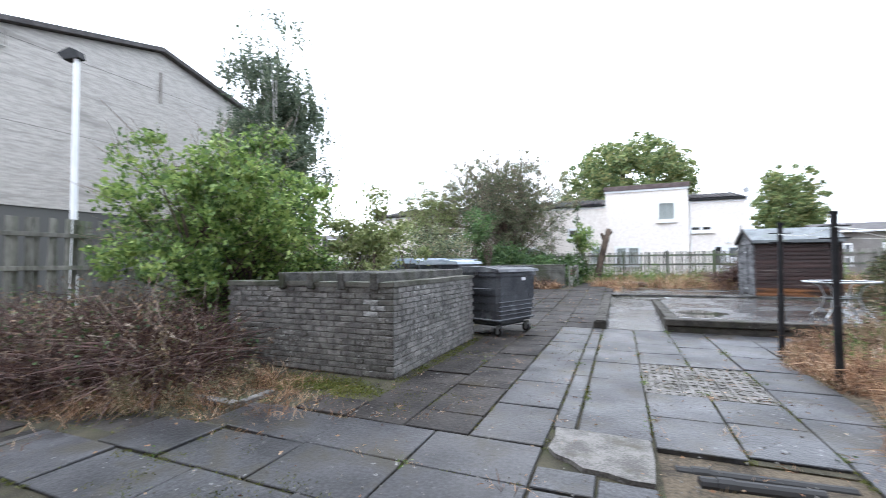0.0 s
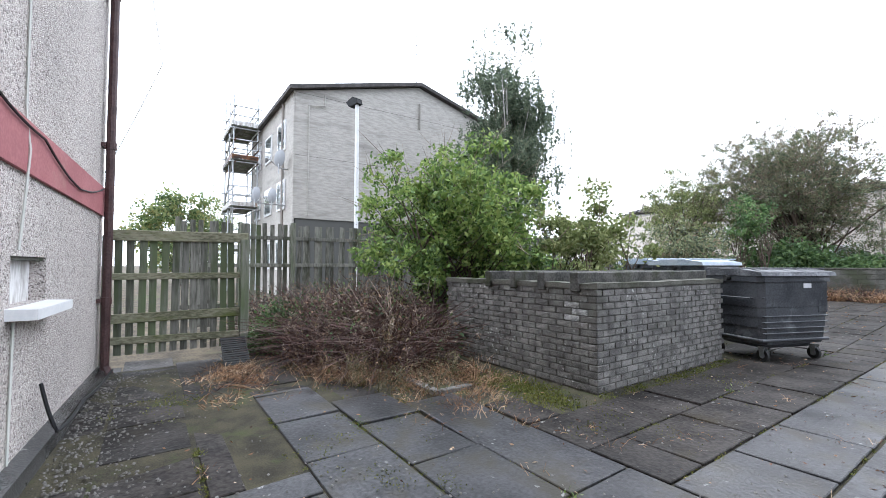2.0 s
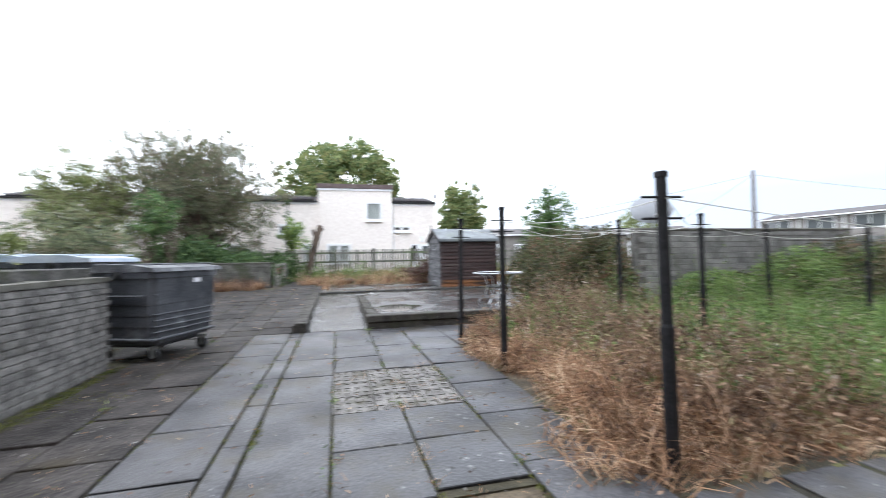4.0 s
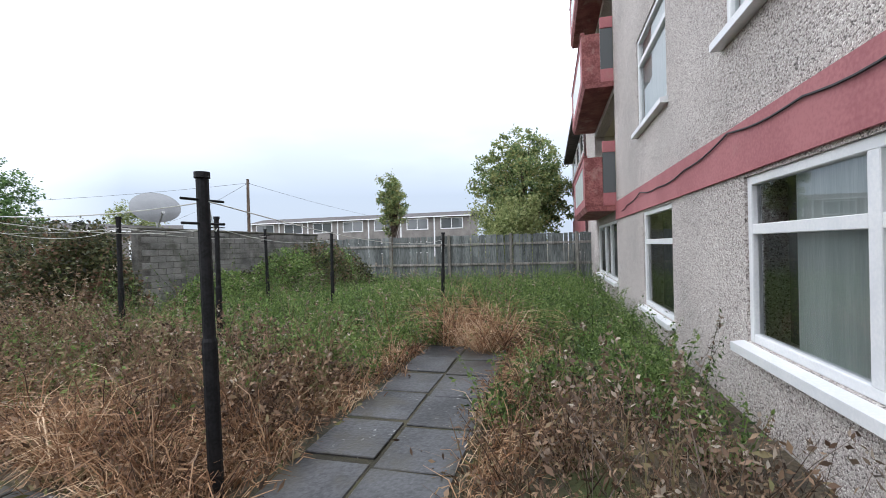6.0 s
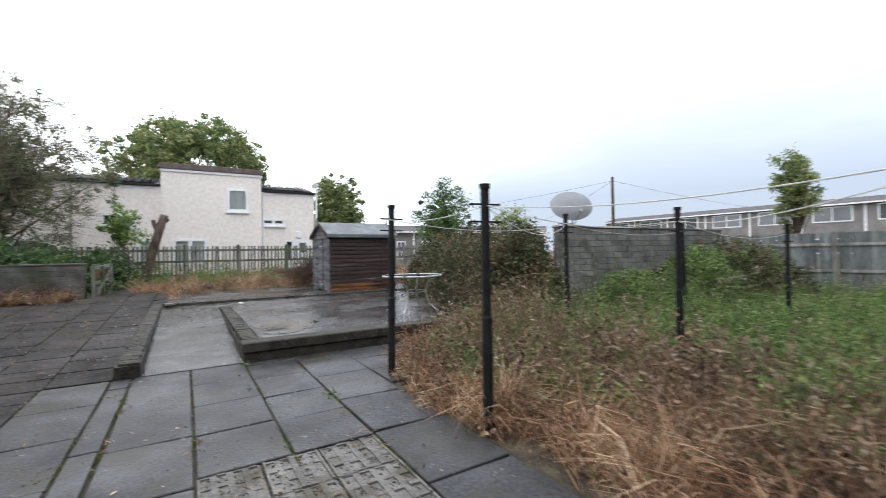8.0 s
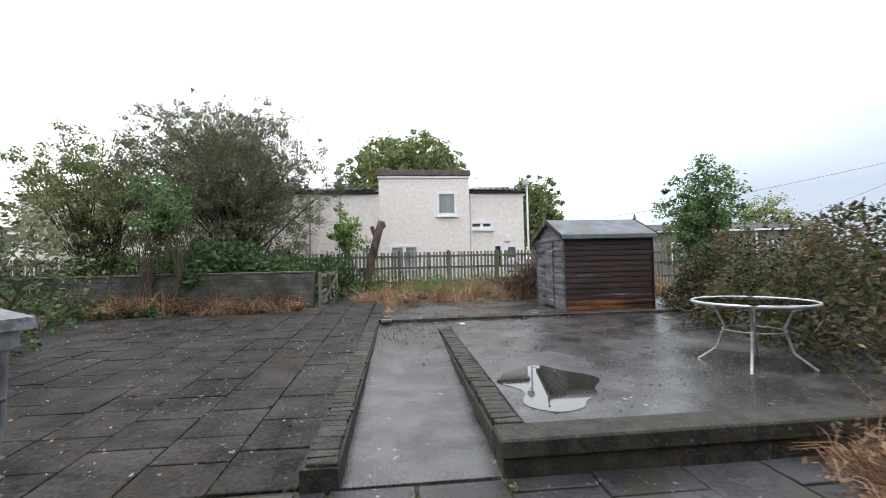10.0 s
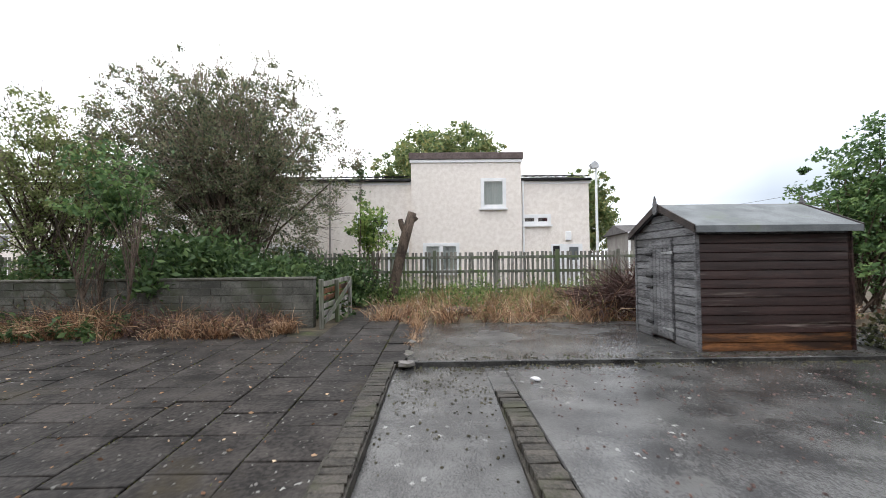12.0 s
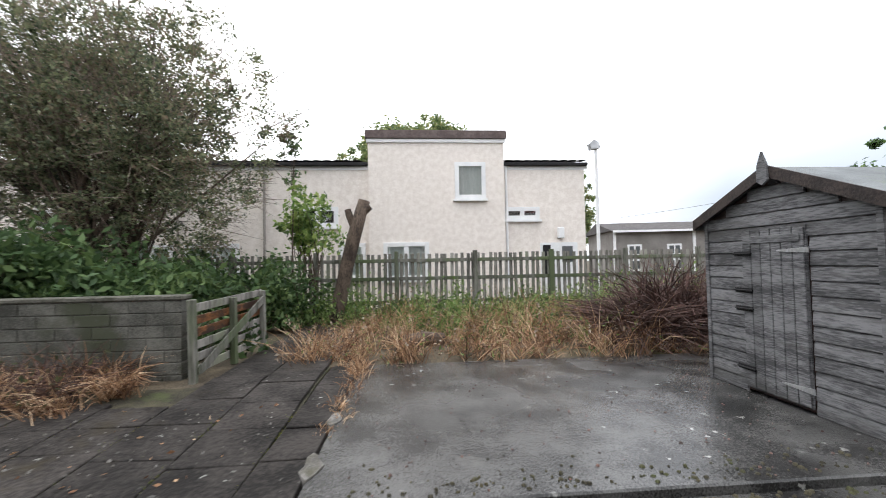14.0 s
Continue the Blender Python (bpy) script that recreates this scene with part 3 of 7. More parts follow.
def flats():
    holes_l = [(-4.15, -3.35, 1.12, 1.46)]
    wall_with_holes("wall_south_a", -6.62, -1.2, FRONT_L - 0.3, FRONT_L, -0.2, 11.4, holes_l, M_DASH, "grey-brown pebbledash wall of the flats")
    holes_r = [(2.2, 4.42, 0.60, 1.92), (6.51, 8.24, 0.37, 1.92), (11.1, 15.0, 0.48, 1.95), (6.62, 8.48, 3.32, 4.88), (2.4, 4.74, 3.2, 4.8)]
    holes_r += [(LOGGIA[0], LOGGIA[1], 2.32 + STOREY * k, 4.92 + STOREY * k) for k in range(3)]
    wall_with_holes("wall_south_b", 1.5, 18.6, FRONT_R - 0.3, FRONT_R, -0.2, 11.4, holes_r, M_DASH, "grey-brown pebbledash wall of the flats with windows")
    wall_with_holes("wall_south_c", -1.2, 1.5, -3.3, -3.0, -0.2, 11.4, [], M_DASH, "pebbledash back of the entrance recess")
    for n, x0, x1, yb in (("wall_recess_a", -1.5, -1.2, FRONT_L - 0.3), ("wall_recess_b", 1.5, 1.8, FRONT_R - 0.3)):
        tagged(mesh_object(n, box(x0, -3.0, -0.2, x1, yb, 11.4), M_DASH), "pebbledash side of the entrance recess", "wall", kind="structure")
    tagged(mesh_object("wall_west_end", box(-6.62, -9.0, -0.2, -6.32, FRONT_L - 0.3, 11.4), M_DASH), "pebbledash end wall of the flats", "wall", kind="structure")
    tagged(mesh_object("roof_flats", box(-6.8, -9.0, 11.4, 18.8, FRONT_L + 0.3, 11.6), M_ROOFTILE), "dark flat roof of the flats", "roof", kind="structure")
    tagged(mesh_object("trim_band_a", box(-6.63, FRONT_L, 2.04, -1.2, FRONT_L + 0.03, 2.40), M_PINK), "faded red painted band along the wall", "band", kind="structure")
    tagged(mesh_object("trim_band_b", box(1.5, FRONT_R, 1.95, 11.05, FRONT_R + 0.03, 2.36), M_PINK), "faded red painted band above the windows", "band", kind="structure")
    tagged(mesh_object("trim_base", prism([(FRONT_L, -0.02), (FRONT_L + 0.13, -0.02), (FRONT_L + 0.10, 0.06), (FRONT_L, 0.09)], "x", -6.6, -1.2), M_CONC), "grey cement fillet along the foot of the wall", "skirting", kind="structure")
    window_unit("window_1", 2.2, 4.42, 0.60, 1.92, FRONT_R, [3.05], "large white-framed window with a transom and dark glass", transom=1.50, curtain=[(2.25, 3.9)])
    window_unit("window_2", 6.51, 8.24, 0.37, 1.92, FRONT_R, [], "white-framed window with a top light", transom=1.42)
    window_unit("window_3", 11.1, 15.0, 0.48, 1.95, FRONT_R, [12.3, 13.4], "white-framed three-part window under the balcony")
    window_unit("window_4", 6.62, 8.48, 3.32, 4.88, FRONT_R, [], "white-framed upper window with a pale curtain", transom=4.45, curtain=[(6.68, 8.42)])
    window_unit("window_5", 2.4, 4.74, 3.2, 4.8, FRONT_R, [3.3], "white-framed upper window", curtain=[(2.45, 4.68)])
    # boarded little window by the corner
    w = thing("window_6", pose(-3.75, FRONT_L, 1.12), "small boarded-up window with a white sill", "window", kind="structure")
    part("board", box(-0.395, -0.12, 0.0, 0.395, -0.10, 0.335), M_PLY, w, "flaking painted board")
    part("window_sill", prism([(-0.1, -0.08), (0.16, -0.08), (0.16, -0.01), (-0.1, 0.0)], "x", -0.47, 0.47), M_WHITE, w)
    part("lintel", box(-0.398, -0.09, 0.315, 0.398, -0.02, 0.337), M_FENCE, w)


def balcony(x0, x1, z0, mid):
    b = thing("balcony", pose((x0 + x1) / 2, FRONT_R, z0), "weathered red balcony with a pale front panel", "balcony", "balconies of the flats")
    h, hx, d = 1.27, (x1 - x0) / 2, 0.70
    part("floor_slab", prism([(0.002, 0.0), (0.002, 0.12), (d, 0.12), (d - 0.06, 0.0)], "x", -hx, hx), M_REDPANEL, b)
    for s in (-1, 1):
        a, c = sorted((s * hx, s * (hx - 0.06)))
        part("side_panel", box(a, 0.29, 0.12, c, d, h, 0.008), M_REDPANEL, b)
        part("side_base", box(a, 0.002, 0.12, c, 0.288, 0.42, 0.006), M_PINK, b)
        part("side_glass", box(a + 0.015, 0.004, 0.424, c - 0.015, 0.286, h + 0.1, 0.004), M_FARGLASS, b, "grey glazed side light")
        part("side_head", box(a, 0.002, h + 0.104, c, 0.29, h + 0.36, 0.006), M_PINK, b)
    for nm, q in (("front_bottom", (-hx + 0.06, 0.12, hx - 0.06, 0.34)), ("front_top", (-hx + 0.06, h - 0.14, hx - 0.06, h)), ("front_end", (-hx + 0.06, 0.342, -hx + 0.5, h - 0.142)), ("front_end", (hx - 0.5, 0.342, hx - 0.06, h - 0.142))):
        part(nm, box(q[0], d - 0.06, q[1], q[2], d, q[3], 0.005), M_PINK, b)
    part("middle_panel", box(-hx + 0.502, d - 0.04, 0.345, hx - 0.502, d - 0.012, h - 0.145, 0.004), mid, b, "pale translucent panel")
    part("hand_rail", box(-hx, d - 0.08, h + 0.004, hx, d + 0.02, h + 0.05, 0.01), M_REDPANEL, b)


def loggias():
    """The recess behind each balcony: back wall, sides, floor and ceiling, with a balcony door."""
    cream = surf("cream_paint", (0.50, 0.47, 0.33), (0.60, 0.57, 0.43), 2, 0.8, 0.2, 30, stain=(0.42, 0.39, 0.27), stain_scale=1.5, stain_at=0.6)
    a, c = LOGGIA
    y0, y1 = -3.3, FRONT_R - 0.3
    for k in range(3):
        z0, z1 = 2.32 + STOREY * k, 4.92 + STOREY * k
        g = thing("wall_loggia", pose(0, 0, 0), "cream painted recess behind the balcony", "wall", kind="structure")
        part("back_wall", box(a - 0.1, y0 - 0.1, z0 - 0.1, c + 0.1, y0, z1 + 0.1), cream, g)
        part("side_wall", box(a - 0.1, y0, z0, a - 0.002, y1, z1), cream, g)
        part("side_wall", box(c + 0.002, y0, z0, c + 0.1, y1, z1), cream, g)
        part("recess_ceiling", box(a - 0.1, y0, z1 + 0.002, c + 0.1, y1, z1 + 0.1), cream, g)
        part("recess_floor", box(a - 0.1, y0, z0 - 0.1, c + 0.1, y1, z0 - 0.002), M_CONC, g)
        for x in (a + 1.0, c - 2.0):
            w = part("window_frame", box(x, y0 + 0.002, z0 + 0.1, x + 1.1, y0 + 0.05, z0 + 2.15, 0.01), M_WHITE, g)
            part("pane", box(x + 0.09, y0 + 0.052, z0 + 1.0, x + 1.01, y0 + 0.058, z0 + 2.06), M_FARGLASS, w)


def next_block():
    """The flats go on beyond the fence, lower and with a shallow eave."""
    n = thing("apartment_block", pose(0, 0, 0), "pink and grey rendered flats beyond the board fence", "building")
    part("wall", box(19.6, -9.0, -0.2, 31.0, -1.75, 6.9), M_DASH, n)
    for z in (2.0, 4.6):
        part("band", box(19.6, -1.748, z, 31.0, -1.70, z + 0.9), M_PINK, n)
    part("roof", prism([(-9.2, 6.93), (-1.2, 6.93), (-1.2, 7.08), (-5.2, 7.9), (-9.2, 7.08)], "x", 19.3, 31.3), M_ROOFTILE, n)
    for x in (20.6, 23.4, 26.2, 29.0):
        for z in (0.9, 3.2, 5.55):
            w = part("window_frame", box(x, -1.748, z, x + 1.5, -1.69, z + 1.05, 0.01), M_WHITE, n)
            part("pane", box(x + 0.1, -1.688, z + 0.1, x + 1.4, -1.68, z + 0.95), M_FARGLASS, w)


def flats_details():
    pale = surf("frosted_panel", (0.45, 0.5, 0.48), (0.6, 0.64, 0.63), 2, 0.35, 0.0, 20)
    for k in range(3):
        balcony(LOGGIA[0], LOGGIA[1], 2.17 + STOREY * k, pale if k != 1 else M_WHITE)
    loggias()
    next_block()
    p = thing("drainpipe", pose(-6.42, FRONT_L + 0.09, 0), "brown downpipe fixed at the corner of the wall", "drainpipe")
    part("pipe", tube([(0, 0, 0.05), (0, 0, 11.3)], 0.05, 10), M_PIPE, p)
    for z in (0.9, 2.9, 4.9, 6.9):
        part("collar", tube([(0, 0, z), (0, 0, z + 0.09)], 0.062, 10), M_PIPE, p)
        part("bracket", box(-0.09, -0.09, z + 0.02, 0.09, -0.045, z + 0.07), M_PIPE, p)
    part("shoe", tube([(0, 0, 0.1), (0.02, 0.05, 0.0)], 0.055, 10), M_PIPE, p)
    q = thing("drainpipe", pose(18.4, FRONT_R + 0.08, 0), "brown downpipe at the far end of the flats", "drainpipe")
    part("pipe", tube([(0, 0, 0), (0, 0, 11.3)], 0.05, 8), M_PIPE, q)

    def cable(label, pts, r=0.009, m=M_CABLE):
        # sags a little between its clips
        line = []
        for a, b in zip(pts, pts[1:]):
            for k in range(6):
                t = k / 6
                p = Vector(a).lerp(Vector(b), t)
                p.z -= 0.035 * math.sin(math.pi * t)
                line.append(p)
        line.append(Vector(pts[-1]))
        tagged(mesh_object("cable", tube(line, r, 5), m), label, "cable")

    yb = FRONT_R + 0.045
    cable("black cable clipped along the red band", [(x, yb, 2.36 - 0.02 * x + 0.06 * math.sin(x * 1.7)) for x in (1.6, 2.6, 3.5, 4.6, 5.8, 7.0, 8.2, 9.4, 10.1)])
    yl = FRONT_L + 0.045
    cable("black cable sagging across the red band", [(-1.3, yl, 2.62), (-2.6, yl, 2.44), (-3.8, yl, 2.35), (-5.0, yl, 2.16), (-6.3, yl, 2.36)])
    cable("thin white cable down the wall", [(-3.5, FRONT_L + 0.012, 8.0), (-3.5, FRONT_L + 0.012, 2.5), (-3.5, FRONT_L + 0.04, 2.2), (-3.45, FRONT_L + 0.012, 1.5)], 0.009, M_ROPE)
    cable("thin white cable under the boarded window", [(-3.4, FRONT_L + 0.012, 1.02), (-3.38, FRONT_L + 0.012, 0.1)], 0.009, M_ROPE)
    cable("loose cable hanging from the roof corner", [(-6.5, FRONT_L + 0.02, 8.3), (-6.5, FRONT_L + 0.62, 4.2), (-6.5, FRONT_L + 0.02, 2.6)], 0.006, M_ROPE)
    cable("black cable along the foot of the wall", [(-3.9, FRONT_L + 0.05, 0.5), (-3.95, FRONT_L + 0.14, 0.11), (-4.8, FRONT_L + 0.16, 0.12), (-6.2, FRONT_L + 0.2, 0.10)], 0.014)


before = set(scene.objects)
flats()
flats_details()
# the wall west of the entrance stands at a slight angle
ANGLE = Matrix.Translation((-3.3, -1.89, 0)) @ Matrix.Rotation(radians(-3.7), 4, "Z") @ Matrix.Translation((3.3, -FRONT_L, 0))
bpy.context.view_layer.update()
for o in scene.objects:
    if o not in before and o.parent is None and o.name.split(".")[0] not in ("balcony",):
        where = sum((o.matrix_world @ Vector(c) for c in o.bound_box), Vector()) / 8 if o.type == "MESH" else o.matrix_world.translation
        if where.x < -1.25 and "roof" not in o.name:
            o.matrix_world = ANGLE @ o.matrix_world


# ---- fences ----
def board_fence(name, a, b, z0, z1, label, material, step=0.125, width=0.095, rails=(0.25, 0.95, 1.7), both=False, post_every=1.9, post_top=0.0, kind="", seen=-1, rail_mat=None, post_mat=None):
    """A fence of upright boards on rails from a to b; boards on both faces if both."""
    a, b = Vector(a), Vector(b)
    L_, ang = (b - a).length, math.atan2(b.y - a.y, b.x - a.x)
    f = thing(name, Matrix.Translation((a.x, a.y, z0)) @ Matrix.Rotation(ang, 4, "Z"), label, "fence", kind=kind)
    H = z1 - z0
    variants = []
    for k in range(5):
        bm = box(-width / 2, -0.009, 0.03, width / 2, 0.009, H * random.uniform(0.975, 1.0), 0.003)
        me = bpy.data.meshes.new("board")
        bm.to_mesh(me)
        bm.free()
        me.materials.append(material)
        variants.append(me)
    n = int(L_ / step)
    for k in range(n + 1):
        o = new("board", random.choice(variants))
        o.parent = f
        o.matrix_local = pose(k * step, seen * (-0.075 if both and k % 2 else -0.012), 0, 0, random.gauss(0, 0.7), random.gauss(0, 1.5))
    m = int(L_ / post_every) + 1
    for k in range(m + 1):
        x = min(k * post_every, L_)
        if 0 < L_ - x < 0.4:
            continue
        part("post", box(x - 0.055, min(seen * 0.04, seen * 0.13), -0.1, x + 0.055, max(seen * 0.04, seen * 0.13), H + post_top, 0.006), post_mat or material, f)
    for r in rails:
        part("rail", box(0, min(0, seen * 0.036), r - 0.045, L_, max(0, seen * 0.036), r + 0.045, 0.005), rail_mat or material, f)
    return f


board_fence("fence", (-10.2, -0.68, 0), (-10.2, 12.5, 0), 0.0, 2.42, "weathered grey-green board fence behind the brambles", M_FENCE, 0.15, 0.10, (0.5, 1.4, 2.06), True, 2.4, 0.02)
gate = board_fence("garden_gate", (-6.75, -1.62, 0), (-6.75, 0.06, 0), 0.14, 1.80, "tall grey-green timber gate between wall and brambles", M_FENCE, 0.128, 0.088, (), False, 20.0)
for zr, hr, tilt in ((1.67, 0.15, 0.6), (1.105, 0.09, 0.0), (0.53, 0.13, 0.4), (0.235, 0.10, -1.2)):
    rail = part("rail", box(-0.02, -0.038, -hr / 2, 1.74, 0.0, hr / 2, 0.006), M_GATERAIL, gate, "mossy green-stained rail")
    rail.location, rail.rotation_euler = (0, 0, zr), (0, radians(-tilt), 0)
tagged(mesh_object("gate_post", box(-7.0, 0.03, -0.1, -6.86, 0.17, 2.08, 0.012), M_FENCE), "thick weathered timber post behind the gate", "post")
board_fence("fence", (17.6, -3.62, 0), (17.0, 14.0, 0), -0.1, 1.88, "weathered blue-grey close-boarded fence beyond the weeds", M_FENCE3, 0.152, 0.148, (0.12, 0.78, 1.58), False, 2.5, 0.0, seen=1, rail_mat=M_FENCE2, post_mat=M_FENCE2)
board_fence("picket_fence", (-16, 22.6, 0), (14, 22.6, 0), 0.30, 1.92, "silvery open picket fence in front of the houses", M_FENCE2, 0.145, 0.085, (0.35, 0.95, 1.42), False, 2.05, 0.04, rail_mat=M_FENCE, post_mat=M_FENCE)


# ---- clothes poles ----
def clothes_pole(x, y, h, z=0.0):
    p = thing("clothes_pole", pose(x, y, z, random.gauss(0, 0.6), random.gauss(0, 0.6), 0), "black painted steel clothes pole with cross pins", "clothes pole", "clothes poles in the drying green")
    part("pole", tube([(0, 0, -0.05), (0, 0, 0.9), (0, 0, 0.92), (0, 0, h)], [0.043, 0.043, 0.036, 0.036], 12), M_BLACK, p)
    part("cap", tube([(0, 0, h), (0, 0, h + 0.035)], [0.045, 0.045], 12), M_BLACK, p)
    for dz in (0.13, 0.27):
        part("cross_pin", tube([(-0.14, 0.02, h - dz), (0.14, -0.02, h - dz)], 0.008, 6), M_BLACK, p)


POLES = [(2.60, 1.83, 1.87), (2.52, 4.42, 1.95), (2.52, 6.3, 1.98), (5.75, 6.5, 2.0), (5.83, 4.72, 1.93), (9.75, 6.8, 1.95), (9.5, 4.87, 1.80), (9.97, 2.31, 1.72)]
for x, y, h in POLES:
    clothes_pole(x, y, h)


def clothes_line(a, b, za, zb, sag):
    pts = [(a[0] + (b[0] - a[0]) * t, a[1] + (b[1] - a[1]) * t, za + (zb - za) * t - sag * 4 * t * (1 - t)) for t in [k / 12 for k in range(13)]]
    tagged(mesh_object("clothes_line", tube(pts, 0.004, 5), M_ROPE), "pale rope clothes line tied between black poles", "clothes line", "clothes lines")


for i, j, s in ((0, 4, 0.10), (0, 7, 0.16), (1, 4, 0.13), (1, 3, 0.2), (2, 3, 0.12), (2, 1, 0.06), (4, 6, 0.14), (3, 5, 0.12), (1, 0, 0.08), (4, 3, 0.05)):
    a, b = POLES[i], POLES[j]
    clothes_line(a, b, a[2] - 0.14, b[2] - 0.14, s)


# ---- the raised slab, ramp, shed base ----
def hard_standing():
    p = thing("platform", pose(0, 0, 0), "raised concrete platform edged with worn brick", "platform", kind="structure")
    part("platform_slab", box(1.34, 8.2, -0.1, 7.6, 13.95, 0.252, 0.01), M_CONC, p)
    part("front_kerb", box(1.10, 7.95, -0.1, 5.2, 8.2, 0.12, 0.012), M_EDGEBRICK, p)
    part("front_coping", box(1.08, 7.92, 0.124, 5.2, 8.22, 0.262, 0.015), M_EDGEBRICK, p)
    part("side_kerb", box(1.10, 8.22, -0.1, 1.338, 12.9, 0.19, 0.01), M_EDGEBRICK, p)
    r = thing("ramp", pose(0, 0, 0), "smooth wet concrete ramp between kerbs", "ramp", kind="structure")
    part("ramp_slab", prism([(7.95, -0.1), (7.95, 0.004), (13.0, 0.23), (13.95, 0.235), (13.95, -0.1)], "x", -0.03, 1.097), M_CONC, r)
    part("ramp_landing", box(1.10, 12.903, -0.1, 1.338, 13.95, 0.24), M_CONC, r)
    part("left_kerb", prism([(7.93, -0.1), (7.93, 0.15), (13.95, 0.285), (13.95, -0.1)], "x", -0.29, -0.033), M_EDGEBRICK, r)
    s = thing("shed_base", pose(0, 0, 0), "dark wet concrete slab under the shed", "slab", kind="structure")
    part("base_slab", box(0.09, 13.954, -0.1, 8.2, 17.25, 0.31, 0.012), M_CONC, s)
    me = []
    for k in range(4):
        bm = box(-0.105, -0.048, 0, 0.105, 0.048, 0.07, 0.008)
        for v in bm.verts:
            v.co += Vector((random.gauss(0, 0.004), random.gauss(0, 0.004), random.gauss(0, 0.003)))
        d = bpy.data.meshes.new("brick")
        bm.to_mesh(d)
        bm.free()
        d.materials.append(M_EDGEBRICK)
        me.append(d)
    for k in range(44):
        o = new("brick", random.choice(me))
        o.parent = p
        o.matrix_local = pose(1.22 + random.gauss(0, 0.006), 8.30 + k * 0.105, 0.19 + random.gauss(0, 0.003), 0, 0, random.gauss(0, 2))
    for k in range(57):
        y = 8.0 + k * 0.105
        o = new("brick", random.choice(me))
        o.parent = r
        o.matrix_local = pose(-0.16 + random.gauss(0, 0.006), y, 0.11 + 0.0225 * (y - 7.93), 1.3, 0, random.gauss(0, 2))
    bm = bmesh.new()
    ring = [bm.verts.new((1.86 + (0.46 + 0.10 * math.sin(3 * a + 1) + 0.06 * math.sin(7 * a)) * math.cos(a), 9.15 + (0.72 + 0.12 * math.sin(2 * a)) * math.sin(a), 0.2565)) for a in [k * 2 * math.pi / 40 for k in range(40)]]
    bm.faces.new(ring)
    tagged(mesh_object("puddle", bm, M_WATER), "shallow rain puddle on the concrete platform", "puddle", kind="structure")


hard_standing()


# ---- bin store of grey brick ----
def bin_store():
    X0, X1, Y0, Y1, H = -5.2, -2.36, 2.9, 6.0, 1.14
    s = thing("bin_store", pose(0, 0, 0), "low grey brick bin store with crumbling mossy top", "bin store")
    part("left_core", box(X0 + 0.02, Y0 + 0.012, -0.1, X1 - 0.012, Y0 + 0.2, H - 0.004), M_MORTAR, s)
    part("right_core", box(X1 - 0.2, Y0 + 0.204, -0.1, X1 - 0.012, Y1 - 0.02, H - 0.004), M_MORTAR, s)
    part("back_core", box(X0, Y0 + 0.204, -0.1, X0 + 0.2, Y1, H - 0.1), M_MORTAR, s)
    for nm, bx in (("left_coping", (X0, Y0 - 0.02, H, X1 + 0.02, Y0 + 0.22, H + 0.06)), ("right_coping", (X1 - 0.22, Y0 + 0.222, H, X1 + 0.02, Y1, H + 0.06))):
        bm = box(*bx)
        bmesh.ops.subdivide_edges(bm, edges=list(bm.edges), cuts=11, use_grid_fill=True)
        for v in bm.verts:
            v.co += Vector((0, 0, 1)) * (0.016 * noise.noise(v.co * 6) - 0.004) + Vector((1, 1, 0)) * 0.008 * noise.noise(v.co * 9)
        part(nm, bm, M_COPING, s)
    for k, x in enumerate((-2.62, -3.12, -3.62, -4.12)):
        bm = box(x - 0.055, Y0 - 0.06, H - 0.045, x + 0.055, Y1 - 0.02, H + 0.18, 0.012)
        part("roof_beam", bm, M_KERB, s, "stained concrete beam")
    me = []
    for k in range(5):
        bm = box(-0.106, -0.008, 0, 0.106, 0.008, 0.062, 0.004)
        for v in bm.verts:
            v.co += Vector((random.gauss(0, 0.0025), random.gauss(0, 0.0015), random.gauss(0, 0.002)))
        d = bpy.data.meshes.new("brick")
        bm.to_mesh(d)
        bm.free()
        d.materials.append(M_BRICK)
        me.append(d)
    head = []
    for k in range(2):
        bm = box(-0.05, -0.008, 0, 0.05, 0.008, 0.062, 0.004)
        d = bpy.data.meshes.new("brick")
        bm.to_mesh(d)
        bm.free()
        d.materials.append(M_BRICK)
        head.append(d)
    washed = me[0].copy()
    washed.materials[0] = M_WASH
    rows, step, made = 15, 0.226, 0
    rest = bmesh.new()
    for r in range(rows):
        z = 0.004 + r * 0.0755
        for face in (0, 1):
            run = X1 - X0 if face == 0 else Y1 - Y0
            u, k = 0.0, 0
            while u < run - 0.1:
                short = k == 0 and (r + face) % 2 == 1
                w = 0.1 if short else min(0.212, run - u)
                c = (X1 - u - w / 2, Y0 + 0.0) if face == 0 else (X1 - 0.0, Y0 + u + w / 2)
                m = pose(c[0], c[1], z, random.gauss(0, 0.4), random.gauss(0, 0.3), (0 if face == 0 else 90) + random.gauss(0, 0.4))
                if made < 300 and w in (0.1, 0.212) and (face == 0 or k < 8):
                    o = new("brick", random.choice(head if short else me) if not (face == 0 and r in (10, 11, 12) and k == 1 and w > 0.2) else washed)
                    o.parent = s
                    o.matrix_local = m
                    made += 1
                else:
                    add_box(rest, -w / 2, -0.008, 0, w / 2, 0.008, 0.062, 0.0, m)
                u += w + 0.013
                k += 1
    ob = part("farther_bricks", rest, M_BRICK, s)
    ob["kind"] = "stuff"
    p = thing("brick_pillar", pose(-4.9, 6.6, 0), "grey brick pillar behind the bin store", "pillar")
    part("shaft", box(-0.2, -0.2, -0.1, 0.2, 0.2, 1.75, 0.01), M_BRICK, p)
